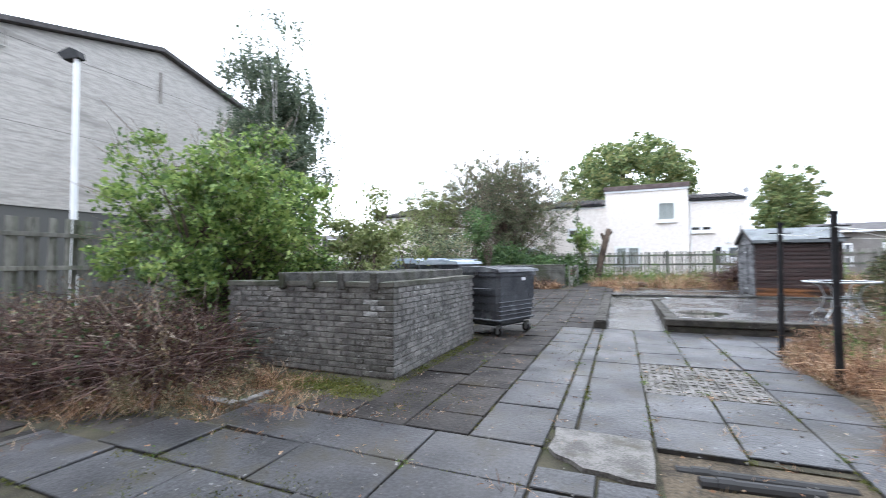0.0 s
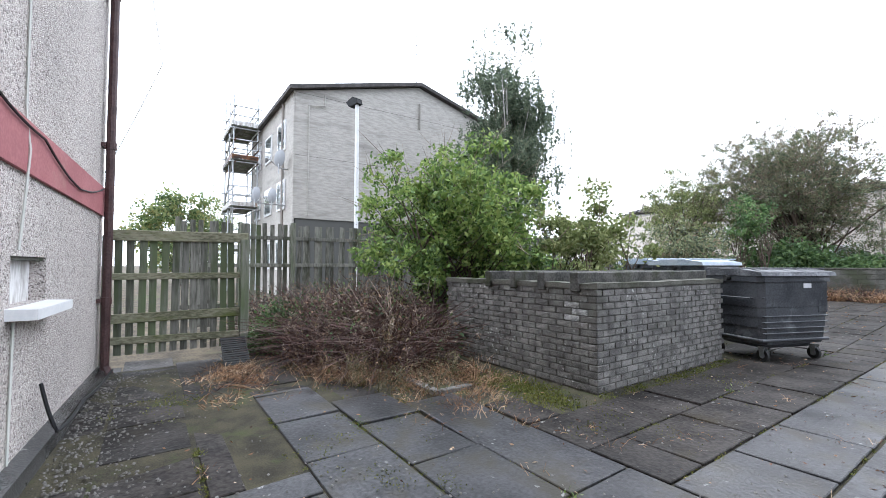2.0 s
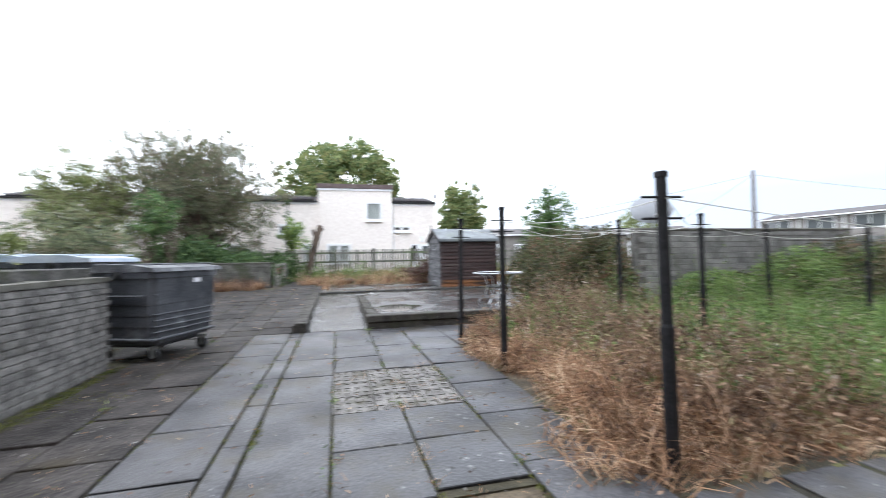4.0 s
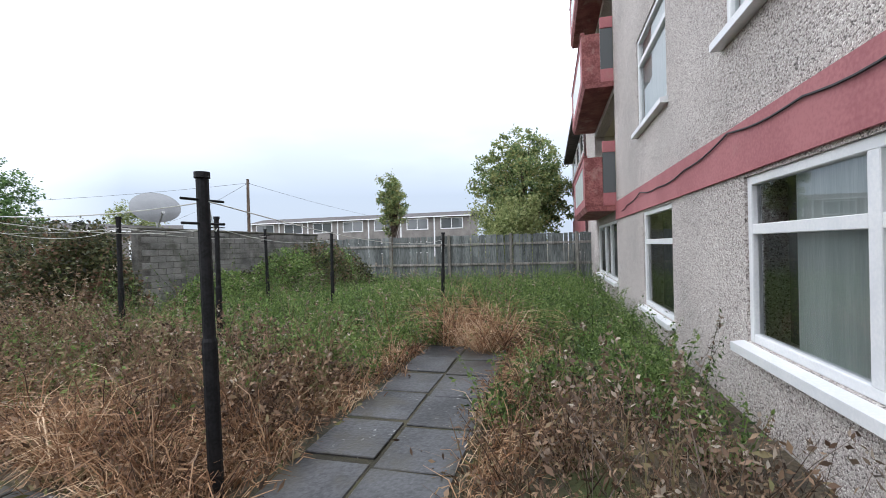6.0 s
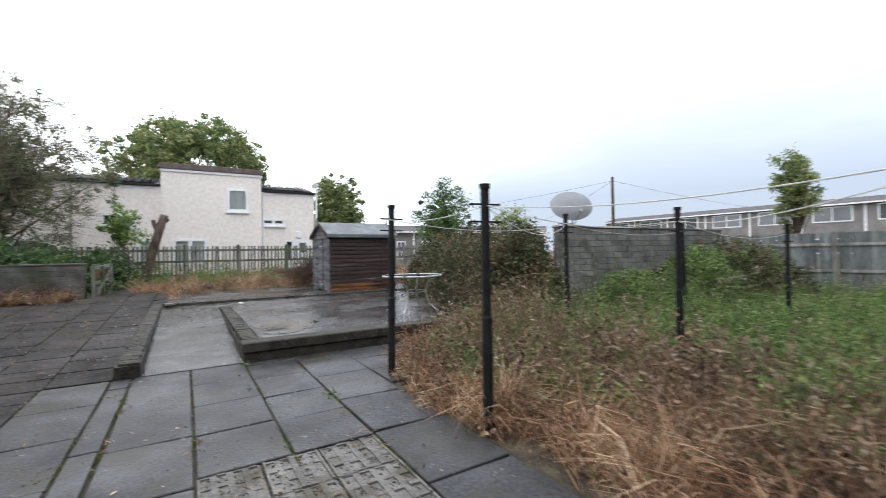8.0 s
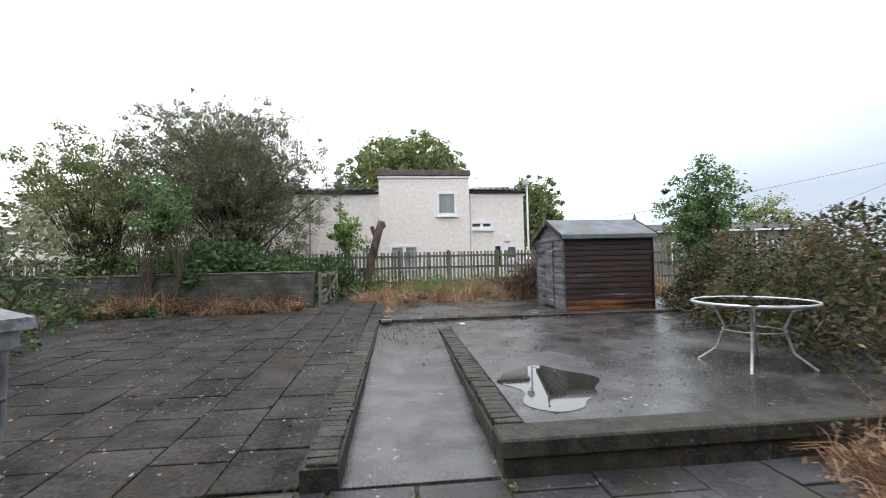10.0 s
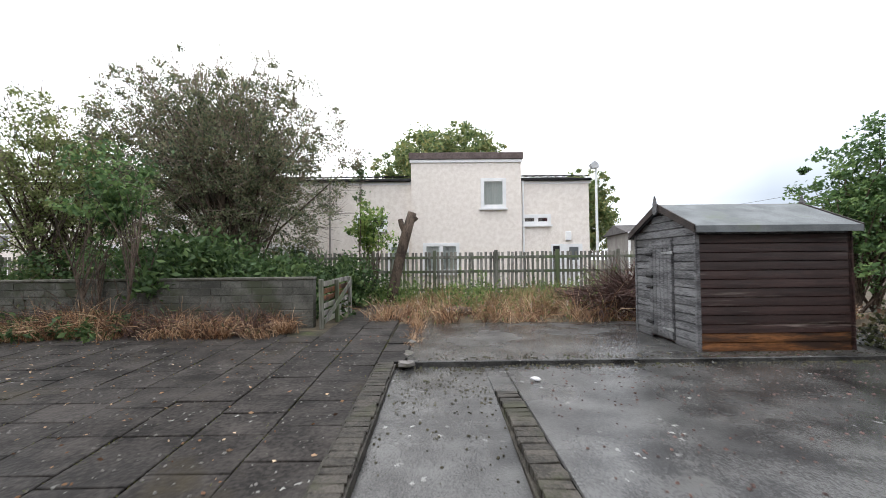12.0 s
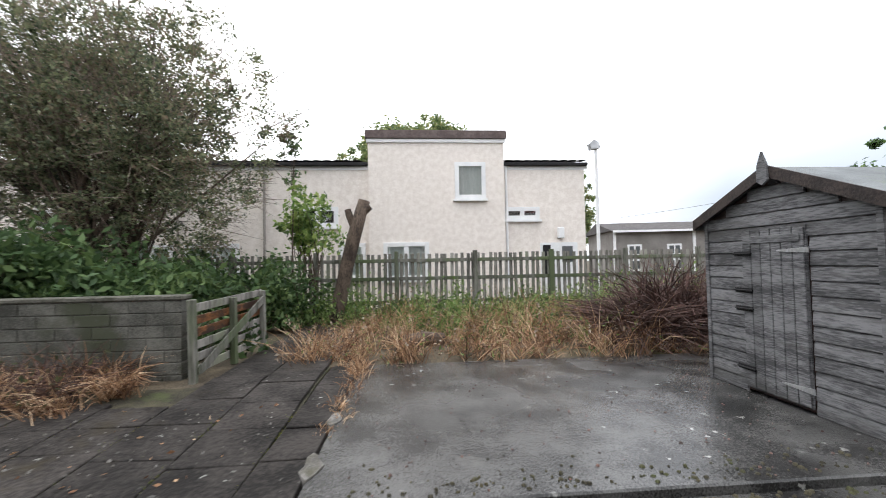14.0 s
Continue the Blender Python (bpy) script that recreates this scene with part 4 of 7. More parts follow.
    part("cap_stone", box(-0.24, -0.24, 1.75, 0.24, 0.24, 1.84, 0.015), M_COPING, p)


bin_store()


def wheelie_bin(m, lid_mat, label, group=""):
    """A four-wheeled communal bin, 1.1 m deep and 1.3 m wide."""
    b = thing("communal_bin", m, label, "bin", group)
    W, D = 0.62, 0.5
    bm = bmesh.new()
    levels = [(0.24, 0.88), (0.30, 0.92), (0.46, 0.935), (0.462, 0.95), (0.60, 0.955), (0.602, 0.968), (0.74, 0.972), (0.742, 0.985), (0.95, 0.992), (1.08, 1.0), (1.085, 1.04), (1.16, 1.045)]
    rings = []
    for z, k in levels:
        w, d, c = W * k, D * k, 0.07
        rings.append([bm.verts.new((x, y, z)) for x, y in ((-w + c, -d), (w - c, -d), (w, -d + c), (w, d - c), (w - c, d), (-w + c, d), (-w, d - c), (-w, -d + c))])
    for r0, r1 in zip(rings, rings[1:]):
        for k in range(8):
            bm.faces.new((r0[k], r0[(k + 1) % 8], r1[(k + 1) % 8], r1[k]))
    bm.faces.new(rings[0][::-1])
    bm.faces.new(rings[-1])
    part("body", bm, M_BIN, b)
    part("lower_skirt", box(-W * 0.7, -D * 0.7, 0.17, W * 0.7, D * 0.7, 0.245, 0.03), M_BIN, b)
    bm = prism([(-0.55, 1.165), (0.55, 1.165), (0.53, 1.215), (0.2, 1.26), (-0.2, 1.26), (-0.53, 1.215)], "x", -0.66, 0.66)
    lid = part("lid", bm, lid_mat, b, "flat hinged lid")
    for k in range(5):
        x = -0.5 + 0.25 * k
        part("lid_rib", box(x - 0.02, -0.5, 1.25, x + 0.02, 0.5, 1.272, 0.006), lid_mat, lid)
    for sx in (-1, 1):
        part("lifting_lug", tube([(sx * 0.63, -0.02, 1.13), (sx * 0.72, -0.02, 1.13)], 0.035, 10), M_RUBBER, b)
        part("handle", tube([(sx * 0.62, -0.36, 0.86), (sx * 0.66, -0.36, 0.86), (sx * 0.66, 0.3, 0.86), (sx * 0.62, 0.3, 0.86)], 0.014, 6), M_BIN, b)
        for sy in (-1, 1):
            w = thing("caster", pose(0, 0, 0), "", "")
            w.parent = b
            w.name = "caster"
            w.location = (sx * 0.46, sy * 0.36, 0)
            part("tyre", tube([(-0.022, 0, 0.085), (0.022, 0, 0.085)], 0.085, 16), M_RUBBER, w)
            part("hub", tube([(-0.026, 0, 0.085), (0.026, 0, 0.085)], 0.04, 12), M_STEEL, w)
            part("fork", prism([(-0.05, 0.2), (0.05, 0.2), (0.02, 0.07), (-0.02, 0.07)], "x", -0.035, -0.027), M_STEEL, w)
            part("fork", prism([(-0.05, 0.2), (0.05, 0.2), (0.02, 0.07), (-0.02, 0.07)], "x", 0.027, 0.035), M_STEEL, w)
    part("lower_rim", box(-W * 0.97, -D * 0.955, 0.275, W * 0.97, D * 0.955, 0.315, 0.012), M_BIN, b)
    part("recessed_plate", box(W * 0.62, -D * 0.99, 0.66, W * 0.9, -D * 0.955, 0.84, 0.008), M_BIN, b)
    for z in (0.38, 0.45, 0.53, 0.61, 0.86):
        part("moulded_rib", box(-W * 0.93, -D * 0.985, z, W * 0.93, -D * 0.90, z + 0.018, 0.005), M_BIN, b)
    part("sticker", box(0.1, -D - 0.016, 1.0, 0.24, -D - 0.008, 1.06), M_LITTER, b, "small white label")
    return b


BIN_TURN = 68.0
wheelie_bin(pose(-2.10, 6.80, 0, 0, 0, BIN_TURN) @ Matrix.Diagonal((1.03, 1.03, 1.07, 1)), M_BINLID, "large faded grey plastic four-wheeled communal bin", "communal bins")
wheelie_bin(pose(-3.55, 7.75, 0, 0, 0, 84) @ Matrix.Diagonal((1, 1, 1.2, 1)), M_BLUELID, "communal bin with pale faded lid behind the store", "communal bins")
wheelie_bin(pose(-4.75, 8.6, 0.03, 0, 0, 80) @ Matrix.Diagonal((1, 1, 1.2, 1)), M_BLUELID, "communal bin with pale blue lid among shrubs", "communal bins")


# ---- garden shed ----
def shed():
    X0, X1, Y0, Y1, Z = 4.10, 6.30, 14.28, 16.08, 0.31
    E, A = 2.06, 2.44
    s = thing("garden_shed", pose(0, 0, 0), "timber garden shed with silvered door end and brown boarded side", "shed")
    ym = (Y0 + Y1) / 2
    part("frame_core", prism([(Y0 + 0.03, Z + 0.02), (Y1 - 0.03, Z + 0.02), (Y1 - 0.03, E), (ym, A - 0.05), (Y0 + 0.03, E)], "x", X0 + 0.03, X1 - 0.03), M_SHEDB, s)
    n, h = 14, (E - Z) / 14
    lap = [(0.0, 0.0), (0.0, h), (0.014, h - 0.012), (0.022, h * 0.35), (0.022, 0.004)]
    for k in range(n):
        z = Z + k * h
        mat = M_SHEDO if k < 2 else M_SHEDG if k == n - 1 else M_SHEDB
        part("side_board", prism([(Y0 + 0.03 - u, z + v) for u, v in lap], "x", X0 + 0.05, X1 - 0.05), mat, s)
        part("back_side_board", prism([(Y1 - 0.03 + u, z + v) for u, v in lap], "x", X0 + 0.05, X1 - 0.05), M_SHEDB, s)
    k = 0
    while Z + k * h < A - 0.12:
        z = Z + k * h
        top = z + h
        half = (Y1 - Y0) / 2 - 0.02
        if top > E:
            half *= max(0.06, (A - top) / (A - E))
        prof = [(X0 + 0.03 - u, z + v) for u, v in lap]
        if Z + 0.02 < top < Z + 1.62 and z < Z + 1.6:
            part("front_board", prism(prof, "y", ym - half, ym - 0.33), M_SHEDG, s)
            part("front_board", prism(prof, "y", ym + 0.39, ym + half), M_SHEDG, s)
        else:
            part("front_board", prism(prof, "y", ym - half, ym + half), M_SHEDG, s)
        part("end_board", prism([(X1 - 0.03 + u, z + v) for u, v in lap], "y", ym - half, ym + half), M_SHEDB, s)
        k += 1
    for x, y, mm in ((X0, Y0, M_SHEDG), (X0, Y1, M_SHEDG), (X1, Y0, M_SHEDB), (X1, Y1, M_SHEDB)):
        part("corner_trim", box(x - 0.006, y - 0.006 if y == Y0 else y - 0.04, Z, x + 0.05 if x == X0 else x + 0.006, y + 0.04 if y == Y0 else y + 0.006, E), mm, s)
    d = part("door", box(X0 - 0.002, ym - 0.31, Z + 0.05, X0 + 0.02, ym + 0.37, Z + 1.60), M_SHEDG, s, "silvered plank door with strap hinges")
    for j in range(6):
        y = ym - 0.305 + j * 0.112
        part("plank", box(X0 - 0.022, y, Z + 0.06, X0 - 0.004, y + 0.105, Z + 1.58 + 0.012 * (j % 2), 0.005), M_SHEDG, d)
    for z in (0.18, 1.36):
        part("strap_hinge", prism([(ym - 0.36, Z + z), (ym - 0.36, Z + z + 0.05), (ym - 0.05, Z + z + 0.032), (ym - 0.05, Z + z + 0.018)], "x", X0 - 0.030, X0 - 0.024), M_STEEL, d)
    for z in (0.22, 0.80, 0.98, 1.34):
        part("bolt_plate", box(X0 - 0.034, ym + 0.24, Z + z, X0 - 0.024, ym + 0.45, Z + z + 0.05, 0.003), M_BLACK, d)
        part("bolt", tube([(X0 - 0.045, ym + 0.22, Z + z + 0.025), (X0 - 0.045, ym + 0.44, Z + z + 0.025)], 0.009, 6), M_BLACK, d)
    part("ledge", box(X0 - 0.032, ym - 0.28, Z + 1.46, X0 - 0.023, ym + 0.34, Z + 1.53, 0.004), M_SHEDG, d)
    # felt roof in two pitches with overhang, barge boards and finials
    for sgn, ye in ((-1, Y0), (1, Y1)):
        yo = ye + sgn * 0.10
        slope = (A - E) / (ym - Y0)
        zo = E - 0.10 * slope
        part("roof_felt", prism([(ym, A + 0.03), (yo, zo + 0.03), (yo, zo + 0.0), (ym, A + 0.0)], "x", X0 - 0.05, X1 + 0.06), M_FELT, s)
        part("eaves_strip", box(X0 - 0.05, min(yo, yo + sgn * 0.012), zo - 0.06, X1 + 0.06, max(yo, yo + sgn * 0.012), zo + 0.034), M_FELT, s)
        for xx in (X0 - 0.075, X1 + 0.063):
            part("barge_board", prism([(ym, A + 0.05), (yo, zo + 0.05), (yo, zo - 0.06), (ym, A - 0.06)], "x", xx, xx + 0.022), M_BARGE, s)
    for xx in (X0 - 0.10, X1 + 0.087):
        part("finial", prism([(ym - 0.06, A - 0.10), (ym, A - 0.14), (ym + 0.06, A - 0.10), (ym + 0.05, A + 0.05), (ym, A + 0.17), (ym - 0.05, A + 0.05)], "x", xx, xx + 0.022), M_SHEDG, s)


shed()


def patio_table(x, y, z):
    t = thing("patio_table", pose(x, y, z), "round glass-topped metal patio table", "table")
    bm = bmesh.new()
    n = 40
    ring = [(0.60 * math.cos(2 * math.pi * k / n), 0.60 * math.sin(2 * math.pi * k / n), 0.72) for k in range(n + 1)]
    part("rim", tube(ring, 0.018, 8, False), M_STEEL, t)
    bmesh.ops.create_cone(bm, cap_ends=True, segments=40, radius1=0.585, radius2=0.585, depth=0.008, matrix=Matrix.Translation((0, 0, 0.725)))
    part("glass_top", bm, M_GLASS, t)
    for k in range(4):
        a = math.pi / 4 + k * math.pi / 2
        c, s = math.cos(a), math.sin(a)
        part("leg", tube([(0.55 * c, 0.55 * s, 0.71), (0.36 * c, 0.36 * s, 0.62), (0.28 * c, 0.28 * s, 0.42), (0.36 * c, 0.36 * s, 0.16), (0.55 * c, 0.55 * s, 0.0)], 0.014, 8), M_STEEL, t)
    ring2 = [(0.30 * math.cos(2 * math.pi * k / 24), 0.30 * math.sin(2 * math.pi * k / 24), 0.40) for k in range(25)]
    part("lower_ring", tube(ring2, 0.009, 6, False), M_STEEL, t)


patio_table(4.45, 9.5, 0.252)


# ---- block walls ----
def block_wall(name, x0, x1, y, z0, z1, label, bl=0.40, bh=0.145, mat=M_BLOCK):
    w = thing(name, pose(0, 0, 0), label, "wall")
    part("wall_core", box(x0 + 0.01, y - 0.088, z0 - 0.3, x1 - 0.01, y + 0.088, z1 - 0.03), M_MORTAR, w)
    bm = bmesh.new()
    add_box(bm, x0 - 0.01, y - 0.115, z1 - 0.055, x1 + 0.01, y + 0.115, z1, 0.012)
    part("coping", bm, M_COPING, w)
    me = {}
    for hh in (0.5, 1.0):
        d = bpy.data.meshes.new("block")
        b = box(-bl * hh / 2 + 0.005, -0.1, 0.005, bl * hh / 2 - 0.005, 0.1, bh - 0.005, 0.006)
        b.to_mesh(d)
        b.free()
        d.materials.append(mat)
        me[hh] = d
    r, z = 0, z1 - 0.06 - bh
    while z > z0 - bh:
        x = x1 - (0 if r % 2 else bl / 2)
        if r % 2 == 0:
            o = new("block", me[0.5])
            o.parent = w
            o.matrix_local = pose(x1 - bl / 4, y, z)
        while x - bl > x0:
            o = new("block", me[1.0])
            o.parent = w
            o.matrix_local = pose(x - bl / 2, y + random.gauss(0, 0.002), z)
            x -= bl
        r, z = r + 1, z - bh


block_wall("garden_wall", -13.5, -1.92, 16.85, 0.33, 1.32, "low grey concrete block wall with mossy top")
block_wall("screen_wall", 7.72, 15.0, 8.6, 0.0, 2.02, "grey block wall half hidden by brambles", mat=M_SCREEN)


def slatted_gate():
    g = thing("slatted_gate", pose(-1.72, 16.6, 0.30, 0, -2, 85), "weathered red-brown timber gate standing open by the wall", "gate")
    for x in (0.0, 0.92, 1.82):
        part("post", box(x - 0.04, -0.04, 0, x + 0.04, 0.035, 0.98 if x == 0 else 0.90, 0.006), M_FENCE, g)
    for k in range(6):
        z = 0.09 + k * 0.145
        part("slat", box(0.02, 0.037, z, 1.88, 0.057, z + 0.10, 0.004), M_SHEDO if k in (3, 4) else M_FENCE2, g)
    part("brace", prism([(0.02, 0.12), (0.12, 0.12), (1.80, 0.74), (1.80, 0.82), (1.70, 0.82), (0.02, 0.2)], "y", -0.06, -0.042), M_FENCE, g)


slatted_gate()


# ---- satellite dish on the screen wall ----
def dish(name, x, y, z, r, face, label, material, group="", back=0.0, squash=1.0):
    d = thing(name, pose(x, y, z, 0, 0, face), label, "satellite dish", group)
    bm = bmesh.new()
    bmesh.ops.create_uvsphere(bm, u_segments=24, v_segments=16, radius=1.0)
    bmesh.ops.delete(bm, geom=[v for v in bm.verts if v.co.z > -0.79], context="VERTS")
    for v in bm.verts:
        q = v.co * (r / 0.62)
        v.co = Vector((q.x * 1.05, -(q.z + r / 0.62) * 0.8 - (1 - squash) * q.y * 1.2, q.y * squash))
    part("reflector", bm, material, d, smooth=True)
    part("arm", tube([(0, 0.02, -r * 0.9), (0, r * 0.9, -r * 0.35)], 0.014, 6), M_STEEL, d)
    part("feed_horn", tube([(0, r * 0.86, -r * 0.33), (0, r * 1.02, -r * 0.30)], 0.035, 8), M_STEEL, d)
    part("mast", tube([(0, -0.05, -r * 1.6), (0, -0.05, 0)], 0.02, 6), M_STEEL, d)
    if back:
        part("wall_bracket", tube([(0, -0.05, -r), (0, -back, -r)], 0.03, 6), M_STEEL, d)
    return d


M_DISH = surf("grey_dish", (0.24, 0.25, 0.265), (0.28, 0.29, 0.305), 4, 0.6, 0.0, 30)
dish("satellite_dish", 8.25, 8.55, 2.5, 0.54, 150, "large pale grey satellite dish above the wall", M_DISH, squash=0.74)


# ---- cream houses beyond the picket fence ----
def roof_tiles(x0, x1, y0, z0, y1, z1, parent, step=0.3):
    """A pitched roof of joined ribbed courses."""
    bm = bmesh.new()
    n = int((x1 - x0) / step)
    m = 6
    for r in range(m):
        ya, yb = y0 + (y1 - y0) * r / m, y0 + (y1 - y0) * (r + 1) / m
        za, zb = z0 + (z1 - z0) * r / m, z0 + (z1 - z0) * (r + 1) / m
        for k in range(n):
            x = x0 + k * step
            vs = [bm.verts.new(p) for p in ((x, ya, za + 0.03), (x + step * 0.5, ya, za + 0.075), (x + step * 0.98, ya, za + 0.03), (x + step * 0.98, yb, zb + 0.0), (x + step * 0.5, yb, zb + 0.045), (x, yb, zb))]
            bm.faces.new((vs[0], vs[1], vs[4], vs[5]))
            bm.faces.new((vs[1], vs[2], vs[3], vs[4]))
    return part("roof_tiles", bm, M_ROOFTILE, parent)


def house():
    Y, Y2, G = 24.42, 24.62, 0.3
    h = thing("house", pose(0, 0, 0), "cream roughcast two-storey house with brown tiled parapet", "house")
    # middle block
    part("middle_wall", box(-0.48, Y, G, 3.71, Y + 7, 5.42), M_RENDER, h)
    part("parapet_tiles", box(-0.56, Y - 0.10, 5.47, 3.79, Y + 7.0, 5.72, 0.01), M_FASCIA, h)
    part("white_fascia", box(-0.53, Y - 0.05, 5.35, 3.76, Y - 0.002, 5.465), M_WHITE, h)
    part("right_wing_wall", box(3.714, Y2, G, 6.36, Y2 + 7, 4.66), M_RENDER, h)
    part("left_wing_wall", box(-15.6, Y2, G, -0.484, Y2 + 7, 4.66), M_RENDER, h)
    for a, b in ((3.72, 6.45), (-15.7, -0.49)):
        part("gutter", box(a, Y2 - 0.14, 4.66, b, Y2 - 0.02, 4.76, 0.02), M_BLACK, h)
        part("fascia_board", box(a, Y2 - 0.02, 4.55, b, Y2 - 0.002, 4.72), M_WHITE, h)
        roof_tiles(a, b, Y2 - 0.12, 4.78, Y2 + 3.5, 5.55, h)
        part("roof_back", prism([(Y2 - 0.1, 4.74), (Y2 + 3.5, 5.5), (Y2 + 7, 4.74)], "x", a, b), M_ROOFTILE, h)
    for x, y in ((3.80, Y2), (-3.6, Y2), (-6.1, Y2)):
        part("downpipe", tube([(x, y - 0.06, G), (x, y - 0.06, 4.7)], 0.04, 6), M_WHITE if x > 0 else M_GREYREND, h)
    part("wall_box", box(5.42, Y2 - 0.14, 2.35, 5.62, Y2 - 0.002, 2.7, 0.02), M_WHITE, h)

    def win(x0, x1, z0, z1, y, bars, curtain=True, label="white-framed window"):
        w = new("window")
        w.parent, w["label"] = h, label
        bm = bmesh.new()
        t = 0.13
        add_box(bm, x0, y - 0.05, z0, x0 + t, y - 0.002, z1, 0.004)
        add_box(bm, x1 - t, y - 0.05, z0, x1, y - 0.002, z1, 0.004)
        add_box(bm, x0 + t, y - 0.05, z0, x1 - t, y - 0.002, z0 + t, 0.004)
        add_box(bm, x0 + t, y - 0.05, z1 - t, x1 - t, y - 0.002, z1, 0.004)
        for b in bars:
            add_box(bm, b - 0.07, y - 0.048, z0 + t, b + 0.07, y - 0.004, z1 - t)
        part("frame", bm, M_WHITE, w)
        part("sill", box(x0 - 0.05, y - 0.11, z0 - 0.07, x1 + 0.05, y - 0.002, z0 - 0.004), M_WHITE, w)
        p = part("pane", pane_face(x0 + t, x1 - t, y - 0.03, z0 + t, z1 - t, -1), M_GLASS, w)
        p.visible_shadow = False
        # with no curtain this is a black sheet, painting in the dark interior
        part("blind", box(x0 + t, y - 0.016, z0 + t, x1 - t, y - 0.004, z1 - t), M_CURTAIN if curtain else M_BLACK, w)

    win(2.16, 3.12, 3.60, 4.74, Y, [], True, "white-framed upstairs window with pale blind")
    win(-0.05, 1.33, 1.15, 2.29, Y, [0.64])
    win(3.73, 4.86, 2.96, 3.36, Y2, [4.3], False, "narrow white-framed window")
    win(-2.66, -1.42, 2.80, 3.42, Y2, [-2.04], False, "small white-framed window")
    win(-5.92, -4.35, 1.2, 2.34, Y2, [-5.3])
    win(-7.35, -6.25, 1.2, 2.34, Y2, [-6.85])
    win(-12.9, -11.3, 1.2, 2.34, Y2, [-12.1])
    win(-10.2, -9.0, 2.80, 3.42, Y2, [-9.6], False, "small white-framed window")
    win(-1.4, -0.6, 1.2, 2.3, Y2, [])
    d = part("door", box(4.86, Y2 - 0.05, G, 6.06, Y2 - 0.002, 2.22), M_WHITE, h, "white door with side light")
    part("door_glass", box(4.93, Y2 - 0.06, 1.2, 5.18, Y2 - 0.052, 2.15), M_BLACK, d)
    part("door_glass", box(5.55, Y2 - 0.06, 1.6, 5.9, Y2 - 0.052, 2.1), M_FARGLASS, d)


house()


